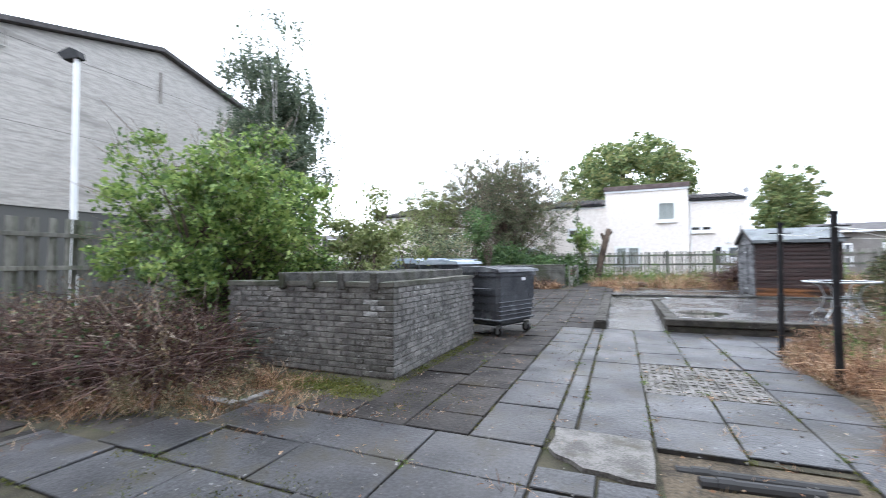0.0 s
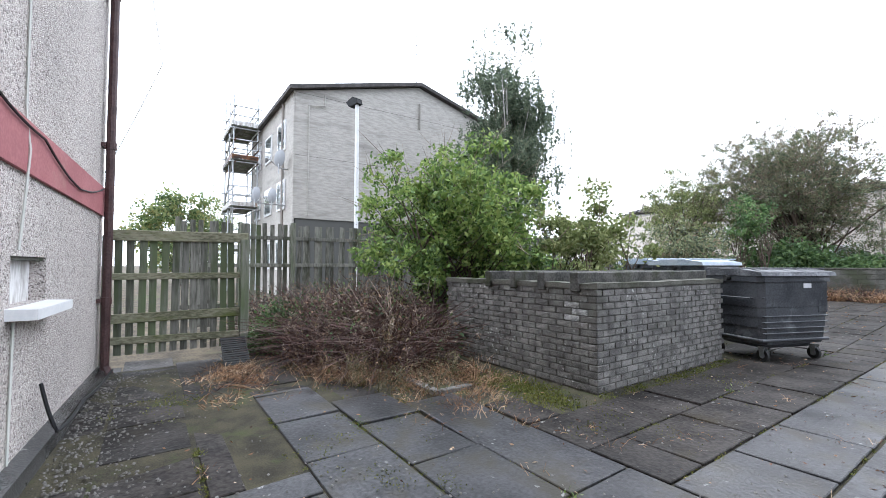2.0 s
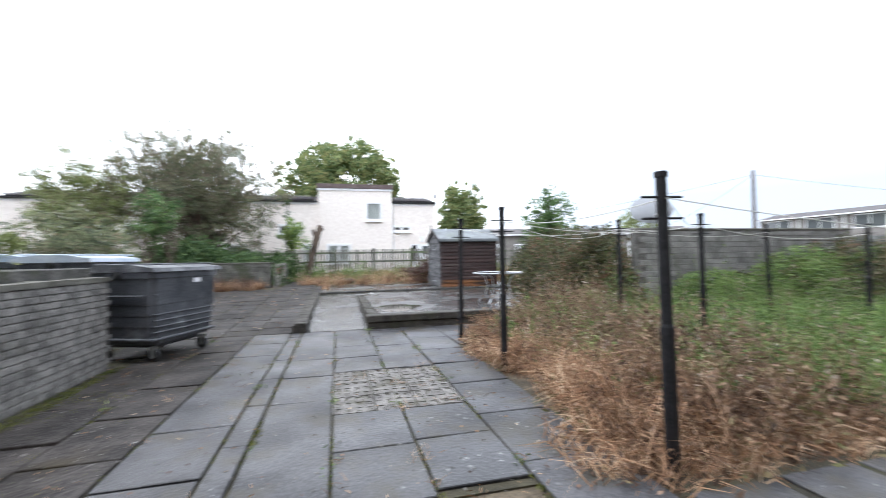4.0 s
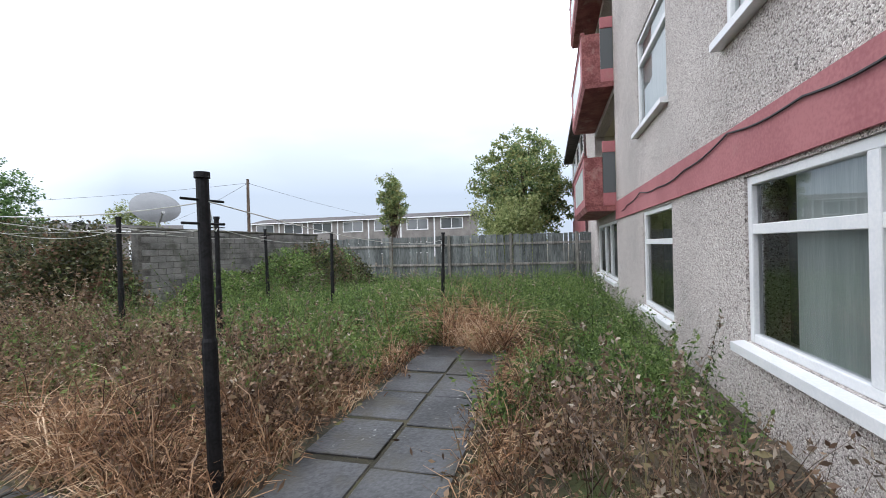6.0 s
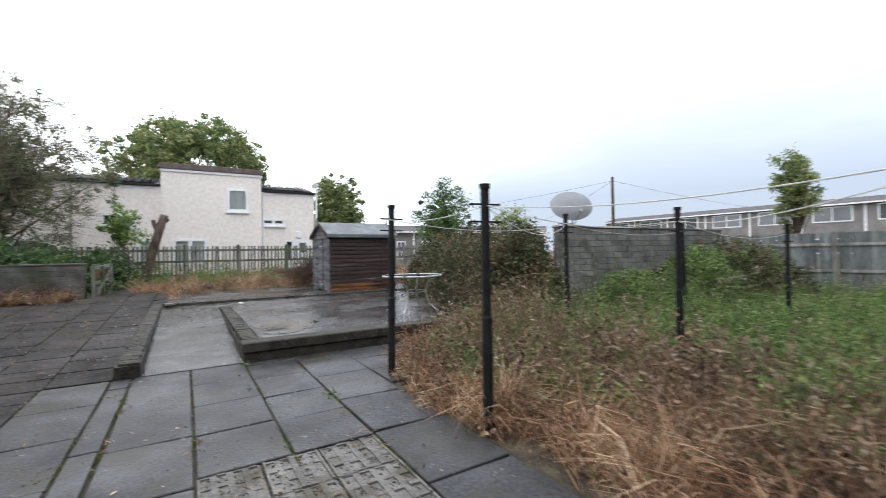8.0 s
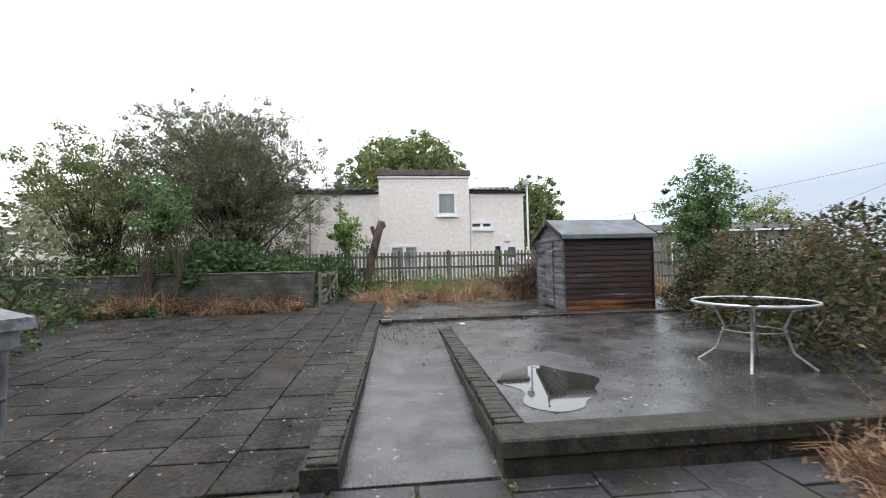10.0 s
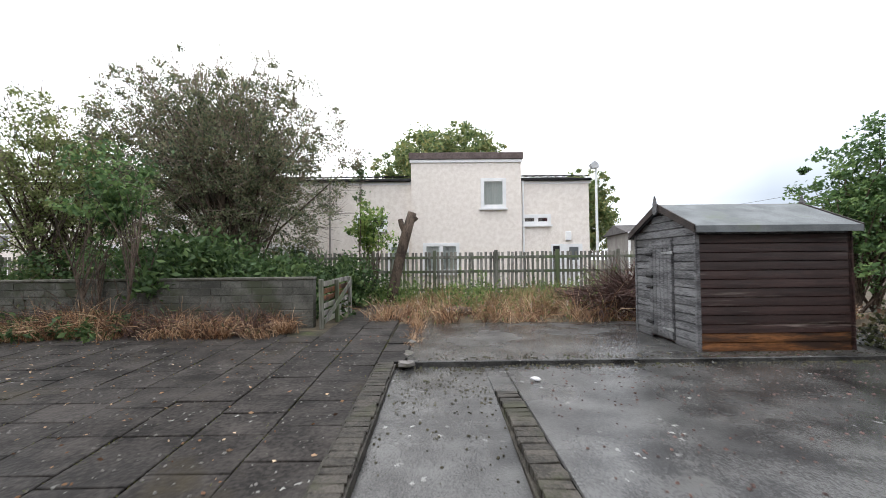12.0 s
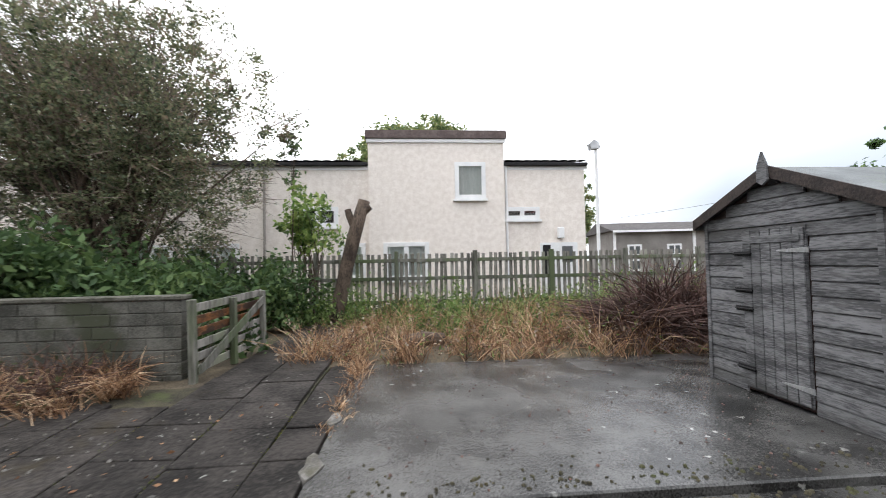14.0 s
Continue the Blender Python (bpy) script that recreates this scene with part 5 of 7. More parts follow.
# ---- grey gable block with scaffolding ----
def gable_block():
    g = thing("apartment_block", pose(0, 0, 0), "pale grey brick three-storey block with blank gable", "building")
    X, Y0, YA, Y1 = -17.6, 3.75, 9.9, 16.0
    ze, za = 8.85, 10.45
    part("gable_wall", prism([(Y0, 3.4), (Y1, 3.4), (Y1, ze), (YA, za), (Y0, ze)], "x", X - 9, X), M_GABLE, g)
    part("dark_plinth", box(X - 8.9, Y0 + 0.05, -0.2, X - 0.05, Y1, 3.396), M_ROOM, g, "dark ground floor band")
    for a, b, za_, zb in ((Y0 - 0.3, YA, ze - 0.08, za), (YA, Y1 + 0.3, za, ze - 0.08)):
        part("roof", prism([(a, za_ + 0.03), (b, zb + 0.03), (b, zb + 0.2), (a, za_ + 0.2)], "x", X - 9.3, X + 0.25), M_ROOFTILE, g)
    part("front_wall", box(X - 9, Y0 - 0.06, 0.0, X - 0.02, Y0 - 0.002, ze), M_GABLE, g, "pale rendered front")
    for k in range(3):
        for j in range(3):
            x, z = X - 1.9 - 2.6 * k, 1.2 + 2.7 * j
            w = new("window")
            w.parent = g
            part("frame", box(x - 0.7, Y0 - 0.12, z, x + 0.7, Y0 - 0.062, z + 1.35), M_WHITE, w)
            part("pane", pane_face(x - 0.6, x + 0.6, Y0 - 0.13, z + 0.1, z + 1.25, -1), M_GLASS, w)
    for k in range(1, 26):
        z = 3.4 + k * 0.3
        if z < ze:
            part("course_line", box(X - 0.001, Y0, z, X + 0.006, Y1, z + 0.012), M_MORTAR if k % 9 == 0 else M_GABLE, g)
    part("flue_pipe", tube([(X + 0.08, 5.0, 8.9), (X + 0.08, 5.0, 8.4), (X + 0.06, 4.3, 8.3), (X + 0.06, 4.3, 3.5)], 0.03, 5), M_GABLE, g)
    part("overflow_pipe", tube([(X + 0.06, 9.9, 9.6), (X + 0.06, 9.9, 8.3)], 0.05, 5), M_GREYREND, g)
    part("aerial", tube([(X - 0.2, YA - 0.05, za), (X - 0.2, YA - 0.05, za + 3.4)], 0.025, 5), M_STEEL, g)
    for dz in (2.3, 2.8):
        part("aerial_bar", tube([(X - 0.2, YA - 0.5, za + dz), (X - 0.2, YA + 0.5, za + dz)], 0.012, 4), M_STEEL, g)
    dish("satellite_dish", X - 0.6, Y0 - 0.55, 6.0, 0.42, 200, "grey satellite dish on the block's front", M_DISH, back=0.62)
    dish("satellite_dish", X - 0.9, Y0 - 0.75, 4.4, 0.36, 200, "grey satellite dish on the block's front", M_DISH, back=0.85)
    dish("satellite_dish", X - 3.4, Y0 - 0.95, 4.8, 0.40, 200, "grey satellite dish on the block's front", M_DISH, back=1.05)
    s = thing("scaffold_tower", pose(-27.0, 2.3, 0), "steel tube scaffold with timber and rust-red lifts", "scaffold")
    for x in (0, 1.5, 3.0):
        for y in (0, 1.2):
            part("standard", tube([(x, y, 0), (x, y, 10.2 + 0.9 * random.random())], 0.04, 6), M_STEEL, s)
    for z, m in ((2.2, M_FENCE), (4.5, M_FENCE), (7.0, M_SHEDO), (8.8, M_FENCE)):
        for q in range(5):
            part("scaffold_board", box(-0.2, -0.1 + q * 0.26, z, 3.2, 0.14 + q * 0.26, z + 0.05), M_FENCE, s)
        part("toe_board", box(-0.2, -0.13, z + 0.05, 3.2, -0.104, z + 0.27), M_PLY if m is M_FENCE else m, s)
        part("toe_board", box(3.21, -0.1, z + 0.05, 3.235, 1.2, z + 0.27), M_PLY if m is M_FENCE else m, s)
        for dz in (-0.15, 0.55, 1.05):
            for y in (0.045, 1.155):
                part("ledger", tube([(-0.3, y, z + dz), (3.4, y, z + dz)], 0.035, 5), M_STEEL if m is M_FENCE else M_SHEDO, s)
            for x in (0.045, 3.045):
                part("transom", tube([(x, -0.2, z + dz + 0.07), (x, 1.4, z + dz + 0.07)], 0.035, 5), M_STEEL, s)
    for a, b in ((0.3, 4.5), (4.5, 7.0), (7.0, 8.8)):
        part("brace", tube([(0, -0.05, a), (3.0, -0.05, b)], 0.035, 5), M_STEEL, s)
    d = thing("drainpipe", pose(X - 1.6, Y0 - 0.12, 0), "grey downpipe on the front of the block", "drainpipe")
    part("pipe", tube([(0, 0, 0), (0, 0, ze - 0.1)], 0.06, 6), M_GREYREND, d)


gable_block()


def lamp_post(x, y, h, face, label, arm=0.35):
    p = thing("street_lamp", pose(x, y, 0, 0, 0, face), label, "street lamp", "street lamps")
    part("column", tube([(0, 0, -0.1), (0, 0, 1.2), (0, 0, 1.25), (0, 0, h)], [0.095, 0.095, 0.07, 0.055] if arm > 0.3 else [0.07, 0.07, 0.05, 0.04], 10), M_WHITE, p)
    k = 1.1 if arm > 0.3 else 0.75
    part("lantern", prism([(-0.12 * k, h - 0.02), (0.22 * k, h - 0.06), (arm * k, h + 0.10), (0.1 * k, h + 0.22), (-0.08 * k, h + 0.14)], "y", -0.10, 0.10), M_BLACK if arm > 0.3 else M_STEEL, p)


lamp_post(-11.25, 3.85, 6.25, 200, "white lamp post with dark sloping lantern")
lamp_post(6.1, 23.15, 4.85, 180, "pale slim lamp post with small lantern behind the fence", 0.28)


# ---- terraces further off ----
def terrace(m, n, label, width=5.2, high=5.0, mat=M_GREYREND, half=0.85, tall=1.25, per=2):
    t = thing("terrace", m, label, "house", "distant terraces")
    part("wall", box(0, 0, 0, n * width, 6, high), mat, t)
    part("roof", prism([(-0.4, high), (3.0, high + 0.75), (6.4, high)], "x", -0.3, n * width + 0.3), M_ROOFTILE, t)
    part("gutter", box(-0.2, -0.48, high - 0.12, n * width + 0.2, -0.38, high + 0.01), M_WHITE, t)
    for k in range(per * n):
        for z in (0.9, high - 1.65):
            x = width / (2 * per) + k * width / per
            w = new("window")
            w.parent = t
            part("frame", box(x - half, -0.05, z, x + half, -0.002, z + tall), M_WHITE, w)
            part("pane", box(x - half + 0.12, -0.064, z + 0.12, x - 0.05, -0.052, z + tall - 0.12), M_FARGLASS, w)
            part("pane", box(x + 0.05, -0.064, z + 0.12, x + half - 0.12, -0.052, z + tall - 0.12), M_FARGLASS, w)
    for k in range(n):
        part("party_wall", box(k * width - 0.08, -0.06, 0, k * width + 0.08, -0.002, high), M_WHITE, t)


terrace(pose(52, 41, -0.2, 0, 0, -90), 7, "long grey two-storey terrace with white windows", 4.5, 5.5, M_DIMREND, 1.45, 1.45, 1)
terrace(pose(14, 38, 0, 0, 0, -8), 4, "low grey roofed terrace behind the shed", 5.0, 3.5, M_DIMREND, 0.45, 0.75)
terrace(pose(-42, 40, 0, 0, 0, 5), 6, "cream terrace with low roof beyond the shrubs", 5.2, 4.4, M_RENDER)
terrace(pose(28, 66, 0, 0, 0, -45), 5, "pale terrace beyond the brambles", 5.2, 4.6, M_RENDER)


def telegraph_pole(x, y, h):
    p = thing("telegraph_pole", pose(x, y, 0), "dark wooden telegraph pole with wires", "pole")
    part("shaft", tube([(0, 0, -0.2), (0, 0, h)], [0.14, 0.10], 8), M_BARK, p)
    for k, e in enumerate(((45, 5, 5.2), (20, 30, 3.0), (-9, 26, 2.2))):
        part("wire", tube([(e[0] * t, e[1] * t, h - 0.3 + (e[2] - h + 1.5) * t * 0.4 - 1.2 * 4 * t * (1 - t) * 0.3) for t in [q / 10 for q in range(11)]], 0.012, 4), M_CABLE, p)


telegraph_pole(28.3, 22.3, 7.0)


# ---- trees and shrubs ----
def limb_tree(name, x, y, z, height, spread, label, leaf, bark=M_BARK, leaves=6000, leaf_size=0.09, stems=1, base=0.25, gap=0.5, droop=0.0, clumps=70, clump=0.45, category="tree",
              squash=1.0, twigs=0, seed=1, slim=0.55, lean=(0, 0), lumpy=1.0, girth=1.0, strands=0):
    """Tapered trunk, limbs to uneven clumps of small leaves, with gaps between. base: where the crown begins, as a share of the height."""
    rng = np.random.default_rng(seed)
    t = thing(name, pose(x, y, z), label, category)
    ph = rng.uniform(0, 6.28, 6)
    cs = []
    while len(cs) < clumps:
        d = unit(rng.normal(size=3))
        az = math.atan2(d[1], d[0])
        lump = 1 + lumpy * 0.16 * math.sin(3 * az + ph[0]) + lumpy * 0.13 * math.sin(5 * az + ph[1] + 4 * d[2]) + lumpy * 0.10 * math.sin(9 * d[2] + ph[2])
        r = min(rng.uniform(gap, 1.0) * lump, 1.04)
        c = np.array([d[0] * spread * r, d[1] * spread * r * squash, height * (base + (1 - base) * (0.5 + 0.5 * d[2] * r))])
        c[0] += lean[0] * c[2] / height
        c[1] += lean[1] * c[2] / height
        cs.append(c)
    cs = np.array(cs)
    bm = bmesh.new()
    tips = []
    for k in range(stems):
        a = 2 * math.pi * k / max(stems, 1) + ph[3]
        foot = Vector((0.12 * stems ** 0.5 * math.cos(a), 0.12 * stems ** 0.5 * math.sin(a), -0.1)) if stems > 1 else Vector((0, 0, -0.1))
        top = Vector((foot.x * 4 + lean[0] * 0.7, foot.y * 4 + lean[1] * 0.7, height * (0.8 if stems == 1 else 0.6)))
        r0 = 0.022 * girth * height / stems ** 0.4
        pts = [foot.lerp(top, q) + Vector((rng.normal() * 0.03, rng.normal() * 0.03, 0)) * height * 0.3 * q for q in (0, 0.15, 0.35, 0.6, 0.8, 1)]
        add_tube(bm, pts, [r0 * 1.25, r0, r0 * 0.8, r0 * 0.55, r0 * 0.35, r0 * 0.15], 7)
        tips.append(pts)
    for c in cs[:70]:
        pts = tips[rng.integers(len(tips))]
        h = max(0.12, min(0.9, c[2] / height - 0.22))
        i = min(4, int(h * 5))
        p0 = pts[i].lerp(pts[i + 1], h * 5 - i)
        p1 = Vector(c)
        mid = p0.lerp(p1, 0.5) + Vector((0, 0, 0.08 * height * rng.uniform(-0.2, 0.7)))
        rr = 0.006 * height * girth
        add_tube(bm, [p0, mid, p1], [rr, rr * 0.6, rr * 0.2], 4, False)
    part("trunk", bm, bark, t, smooth=True)
    idx = rng.integers(0, clumps, leaves)
    off = unit(rng.normal(size=(leaves, 3))) * (rng.uniform(0, 1, (leaves, 1)) ** 0.45) * clump * 1.75 * np.array([1, 1, 0.72])
    size_of = rng.uniform(0.45, 1.3, clumps)[idx][:, None]
    loose = rng.uniform(0, 1, leaves) < 0.15
    off[loose] = rng.normal(size=(loose.sum(), 3)) * clump * 0.95
    cen = cs[idx] + off * size_of
    if strands:
        # hanging sprays: leaves strung below each clump
        hang = rng.integers(0, strands, leaves)
        away = rng.normal(size=(clumps, strands, 2)) * clump * 1.6
        fall = rng.uniform(0.35, 1.0, (clumps, strands)) * droop * 1.7
        cen = cs[idx] + rng.normal(size=(leaves, 3)) * 0.045
        cen[:, :2] += away[idx, hang]
        cen[:, 2] += 0.15 - fall[idx, hang] * rng.uniform(0, 1, leaves)
    elif droop:
        cen[:, 2] -= np.abs(rng.normal(size=leaves)) * droop
    cen[:, 2] = np.maximum(cen[:, 2], 0.1)
    v, f = leaf_quads(cen, leaf_size, None, 0.6 if droop else 0.2, slim)
    mesh_np("crown", v, f, leaf, t)
    if twigs:
        i2 = rng.integers(0, clumps, twigs)
        b = cs[i2] + rng.normal(size=(twigs, 3)) * clump * 0.5
        e = b + unit(cs[i2] - np.array([0, 0, height * 0.35]) + rng.normal(size=(twigs, 3)) * 1.0) * rng.uniform(0.25, 0.8, (twigs, 1))
        v, f = ribbons(b, e, 0.012)
        mesh_np("twig_mass", v, f, M_TWIG, t)["kind"] = "stuff"
    return t


limb_tree("elder_bush", -6.45, 3.9, 0, 3.95, 1.78, "bushy green elder shrub behind the bin store", M_GREEN, leaves=26000, leaf_size=0.10, stems=5, base=0.05, gap=0.35, clumps=330, clump=0.17, category="shrub", seed=3, twigs=700, lumpy=1.3)
limb_tree("silver_birch", -12.1, 10.9, 0, 11.0, 2.1, "tall drooping silver birch by the grey block", M_BIRCHLEAF, M_BIRCHBARK, leaves=60000, leaf_size=0.11, base=0.16, gap=0.15, droop=0.75, clumps=260, clump=0.19, seed=5, twigs=500, strands=8, lumpy=1.0)
limb_tree("hawthorn_tree", -4.9, 20.0, 0.36, 7.3, 3.6, "wide hawthorn tree with thin grey-green leaves over the wall", M_HAWLEAF, leaves=105000, leaf_size=0.068, stems=3, base=0.17, gap=0.25, clumps=2100, clump=0.15, lumpy=0.45, seed=8, twigs=9000, squash=0.6, lean=(-1.1, 0.7), girth=1.1)
limb_tree("rowan_tree", -9.0, 19.2, 0.36, 5.6, 2.2, "yellow-green leafy tree behind the block wall", M_YELLOWLEAF, leaves=24000, leaf_size=0.085, stems=3, base=0.15, gap=0.3, clumps=340, clump=0.19, seed=11, twigs=2200)
limb_tree("rowan_sapling", -5.6, 16.5, 0.3, 3.75, 0.8, "slim many-stemmed green rowan growing before the block wall", M_ROWAN, leaves=2600, leaf_size=0.10, stems=4, base=0.30, gap=0.05, clumps=48, clump=0.17, girth=0.6, lumpy=1.6, category="shrub", seed=12)
limb_tree("laurel_shrub", -5.2, 18.2, 0.3, 2.1, 1.5, "dense dark green laurel behind the block wall", M_DARKLEAF, leaves=9000, leaf_size=0.17, stems=3, base=0.0, gap=0.3, clumps=90, clump=0.3, category="shrub", seed=31, slim=0.4)
limb_tree("laurel_shrub", -3.6, 18.5, 0.3, 1.45, 1.1, "low dark green laurel behind the block wall", M_DARKLEAF, leaves=4500, leaf_size=0.16, stems=3, base=0.0, gap=0.3, clumps=60, clump=0.26, category="shrub", seed=32, slim=0.4)
limb_tree("green_shrub", -3.6, 20.6, 0.3, 1.7, 1.2, "dark green shrub behind the block wall", M_DARKLEAF, leaves=4000, leaf_size=0.11, stems=3, base=0.05, gap=0.2, clumps=60, clump=0.28, category="shrub", seed=13)
limb_tree("rose_shrub", -4.3, 5.3, 0, 2.75, 1.15, "straggling rose shrub growing in the bin store", M_YELLOWLEAF, leaves=6000, leaf_size=0.085, stems=4, base=0.35, gap=0.2, clumps=40, clump=0.2, category="shrub", seed=14, twigs=120)
limb_tree("rose_shrub", -5.4, 11.0, 0.1, 2.6, 1.4, "green and red-leaved shrub behind the bins", M_HAWLEAF, leaves=3500, leaf_size=0.09, stems=4, base=0.2, gap=0.2, clumps=40, clump=0.25, category="shrub", seed=15)
limb_tree("green_shrub", -7.6, 7.2, 0, 2.0, 1.6, "dense green shrub beside the bin store", M_GREEN, leaves=7000, leaf_size=0.10, stems=3, base=0.05, gap=0.2, clumps=60, clump=0.3, category="shrub", seed=16)
limb_tree("young_sycamore", -1.55, 21.3, 0.36, 3.3, 0.75, "slender young shrub beside the cut stump", M_GREEN, leaves=1500, leaf_size=0.12, stems=2, base=0.3, gap=0.1, clumps=24, clump=0.2, category="shrub", seed=17, girth=0.45)
limb_tree("tall_sapling", -1.75, 20.9, 0.36, 5.0, 0.22, "thin upright sapling with few leaves", M_DARKLEAF, leaves=260, leaf_size=0.10, stems=1, base=0.55, gap=0.1, clumps=9, clump=0.12, category="sapling", seed=18, girth=0.2)
limb_tree("green_shrub", -2.1, 20.4, 0.36, 1.5, 1.0, "low leafy shrub by the open gate", M_DARKLEAF, leaves=3500, leaf_size=0.12, stems=3, base=0.0, gap=0.2, clumps=40, clump=0.25, category="shrub", seed=19)
limb_tree("ash_tree", 10.4, 18.1, 0.1, 4.7, 1.3, "small ash tree rising out of the brambles", M_ROWAN, leaves=11000, leaf_size=0.11, stems=2, base=0.12, gap=0.2, clumps=260, clump=0.16, seed=20)
limb_tree("broad_tree", 1.4, 60, 0.3, 17.6, 8.6, "large rounded green tree behind the houses", M_FARLEAF, leaves=60000, leaf_size=0.36, base=0.2, gap=0.55, clumps=900, clump=0.5, lumpy=0.45, seed=21)
limb_tree("broad_tree", 18.6, 60, 0.3, 12.4, 3.7, "dense green tree beside the cream house", M_FARLEAF, leaves=26000, leaf_size=0.32, base=0.1, gap=0.45, clumps=500, clump=0.33, lumpy=0.6, seed=22)
limb_tree("broad_tree", 30, 1.6, 0, 9.2, 3.4, "green tree turning yellow beyond the fence", M_FARLEAF, leaves=34000, leaf_size=0.19, base=0.1, gap=0.45, clumps=600, clump=0.28, lumpy=0.7, seed=23)
limb_tree("willow_tree", 25.5, 2.1, 0, 4.7, 2.2, "pale green willow beyond the fence", M_YELLOWLEAF, leaves=14000, leaf_size=0.16, base=0.05, gap=0.3, droop=0.5, clumps=80, clump=0.4, seed=24)
limb_tree("far_birch", 40, 14.9, 0, 9.3, 1.4, "slim tree above the far terrace", M_FARLEAF, leaves=9000, leaf_size=0.2, base=0.3, gap=0.2, clumps=90, clump=0.3, seed=25)
limb_tree("far_tree", -34, 0.5, 0, 6.5, 3.2, "rounded green tree beyond the gate", M_FARLEAF, leaves=14000, leaf_size=0.22, base=0.1, gap=0.5, clumps=200, clump=0.36, lumpy=0.5, seed=26)
limb_tree("far_tree", 33, 40, 0, 6.6, 2.6, "pale thin-leaved tree far beyond the brambles", M_YELLOWLEAF, leaves=5000, leaf_size=0.22, base=0.2, gap=0.4, clumps=60, clump=0.5, seed=27)


def cut_stump():
    s = thing("tree_stump", pose(-0.85, 20.9, 0.3), "tall bare cut tree trunk leaning to one side", "tree stump")
    part("trunk", tube([(-0.05, 0, -0.1), (0.05, 0, 0.5), (0.22, 0.02, 1.3), (0.40, 0, 2.0), (0.62, 0, 2.75)], [0.2, 0.16, 0.15, 0.15, 0.13], 10), M_BARK, s, smooth=True)
    part("branch_stub", tube([(0.42, 0, 2.1), (0.30, -0.03, 2.4), (0.26, -0.03, 2.55)], [0.09, 0.08, 0.07], 8), M_BARK, s)
    part("branch_stub", tube([(0.5, 0, 2.4), (0.76, -0.03, 2.6)], [0.08, 0.06], 8), M_BARK, s)


cut_stump()


# ---- weeds, dry grass and brambles ----
def blades(cx, cy, cz, n, rad, height, lean=0.5, width=0.012, bend=-0.02):
    a = RNG.uniform(0, 6.28, n)
    r = rad * np.sqrt(RNG.uniform(0, 1, n))
    b = np.stack([cx + r * np.cos(a), cy + r * np.sin(a), np.full(n, cz)], 1)
    d = np.stack([RNG.normal(size=n) * lean, RNG.normal(size=n) * lean, np.ones(n)], 1)
    e = b + unit(d) * (height * RNG.uniform(0.5, 1.1, n))[:, None]
    return ribbons(b, e, width, 0.05)


def patch(name, xs, ys, hs, zs, per, material, label, leaf=None, leaf_n=0, leaf_size=0.06, lean=0.35, rad=0.25, width=0.010, category="weeds", leaf_mat=None, arch=0.04, uneven=0.0,
          heads=0, head_size=0.04):
    """Many plants at (xs, ys) as one mass: stems of height hs that splay from each foot, leaves along them, pale heads at their tips."""
    n, k = len(xs), per
    hs = hs * np.clip(RNG.lognormal(0, uneven, n), 0.4, 1.9)
    bx, by = np.repeat(xs, k) + RNG.normal(size=n * k) * rad, np.repeat(ys, k) + RNG.normal(size=n * k) * rad
    hz = np.repeat(hs, k) * RNG.uniform(0.45, 1.1, n * k)
    b = np.stack([bx, by, np.repeat(zs, k)], 1)
    own = np.repeat(RNG.normal(size=(n, 2)), k, 0) * lean * 0.5
    d = unit(np.stack([RNG.normal(size=n * k) * lean + own[:, 0], RNG.normal(size=n * k) * lean + own[:, 1], np.ones(n * k)], 1))
    e = b + d * hz[:, None]
    v, f = ribbons(b, e, width, arch)
    ob = mesh_np(name, v, f, material)
    tagged(ob, label, category, kind="stuff")
    if leaf_n:
        idx = RNG.integers(0, n * k, leaf_n)
        t = RNG.uniform(0.15, 1.0, leaf_n)[:, None]
        c = b[idx] + (e - b)[idx] * t + RNG.normal(size=(leaf_n, 3)) * 0.035 * (1.3 - t)
        v, f = leaf_quads(c, leaf_size, None, 0.1, 0.42, 0.6)
        mesh_np("leaves", v, f, leaf_mat or material, ob)["kind"] = "stuff"
    if heads:
        idx = RNG.integers(0, n * k, heads)
        idx = np.repeat(idx, 7)
        c = e[idx] + RNG.normal(size=(len(idx), 3)) * np.array([0.018, 0.018, 0.035])
        v, f = leaf_quads(c, head_size, None, -0.3, 0.5, 0.5)
        mesh_np("seed_heads", v, f, M_SEED, ob)["kind"] = "stuff"
    return ob


def area(n, x0, x1, y0, y1, keep):
    x, y = RNG.uniform(x0, x1, n * 3), RNG.uniform(y0, y1, n * 3)
    m = keep(x, y)
    return x[m][:n], y[m][:n]


def bumpy(x, y, s=0.5):
    return 0.5 + 0.25 * np.sin(x * 1.7 * s * 2 + 1.3) * np.cos(y * 1.3 * s * 2) + 0.25 * np.sin(x * 0.9 + y * 1.6)


def edge_of_green(y):
    """Where the paving ends and the drying green begins."""
    return 2.35 + 0.12 * np.sin(y * 2.1) + np.clip((y - 6.6), 0, 3) * 0.9


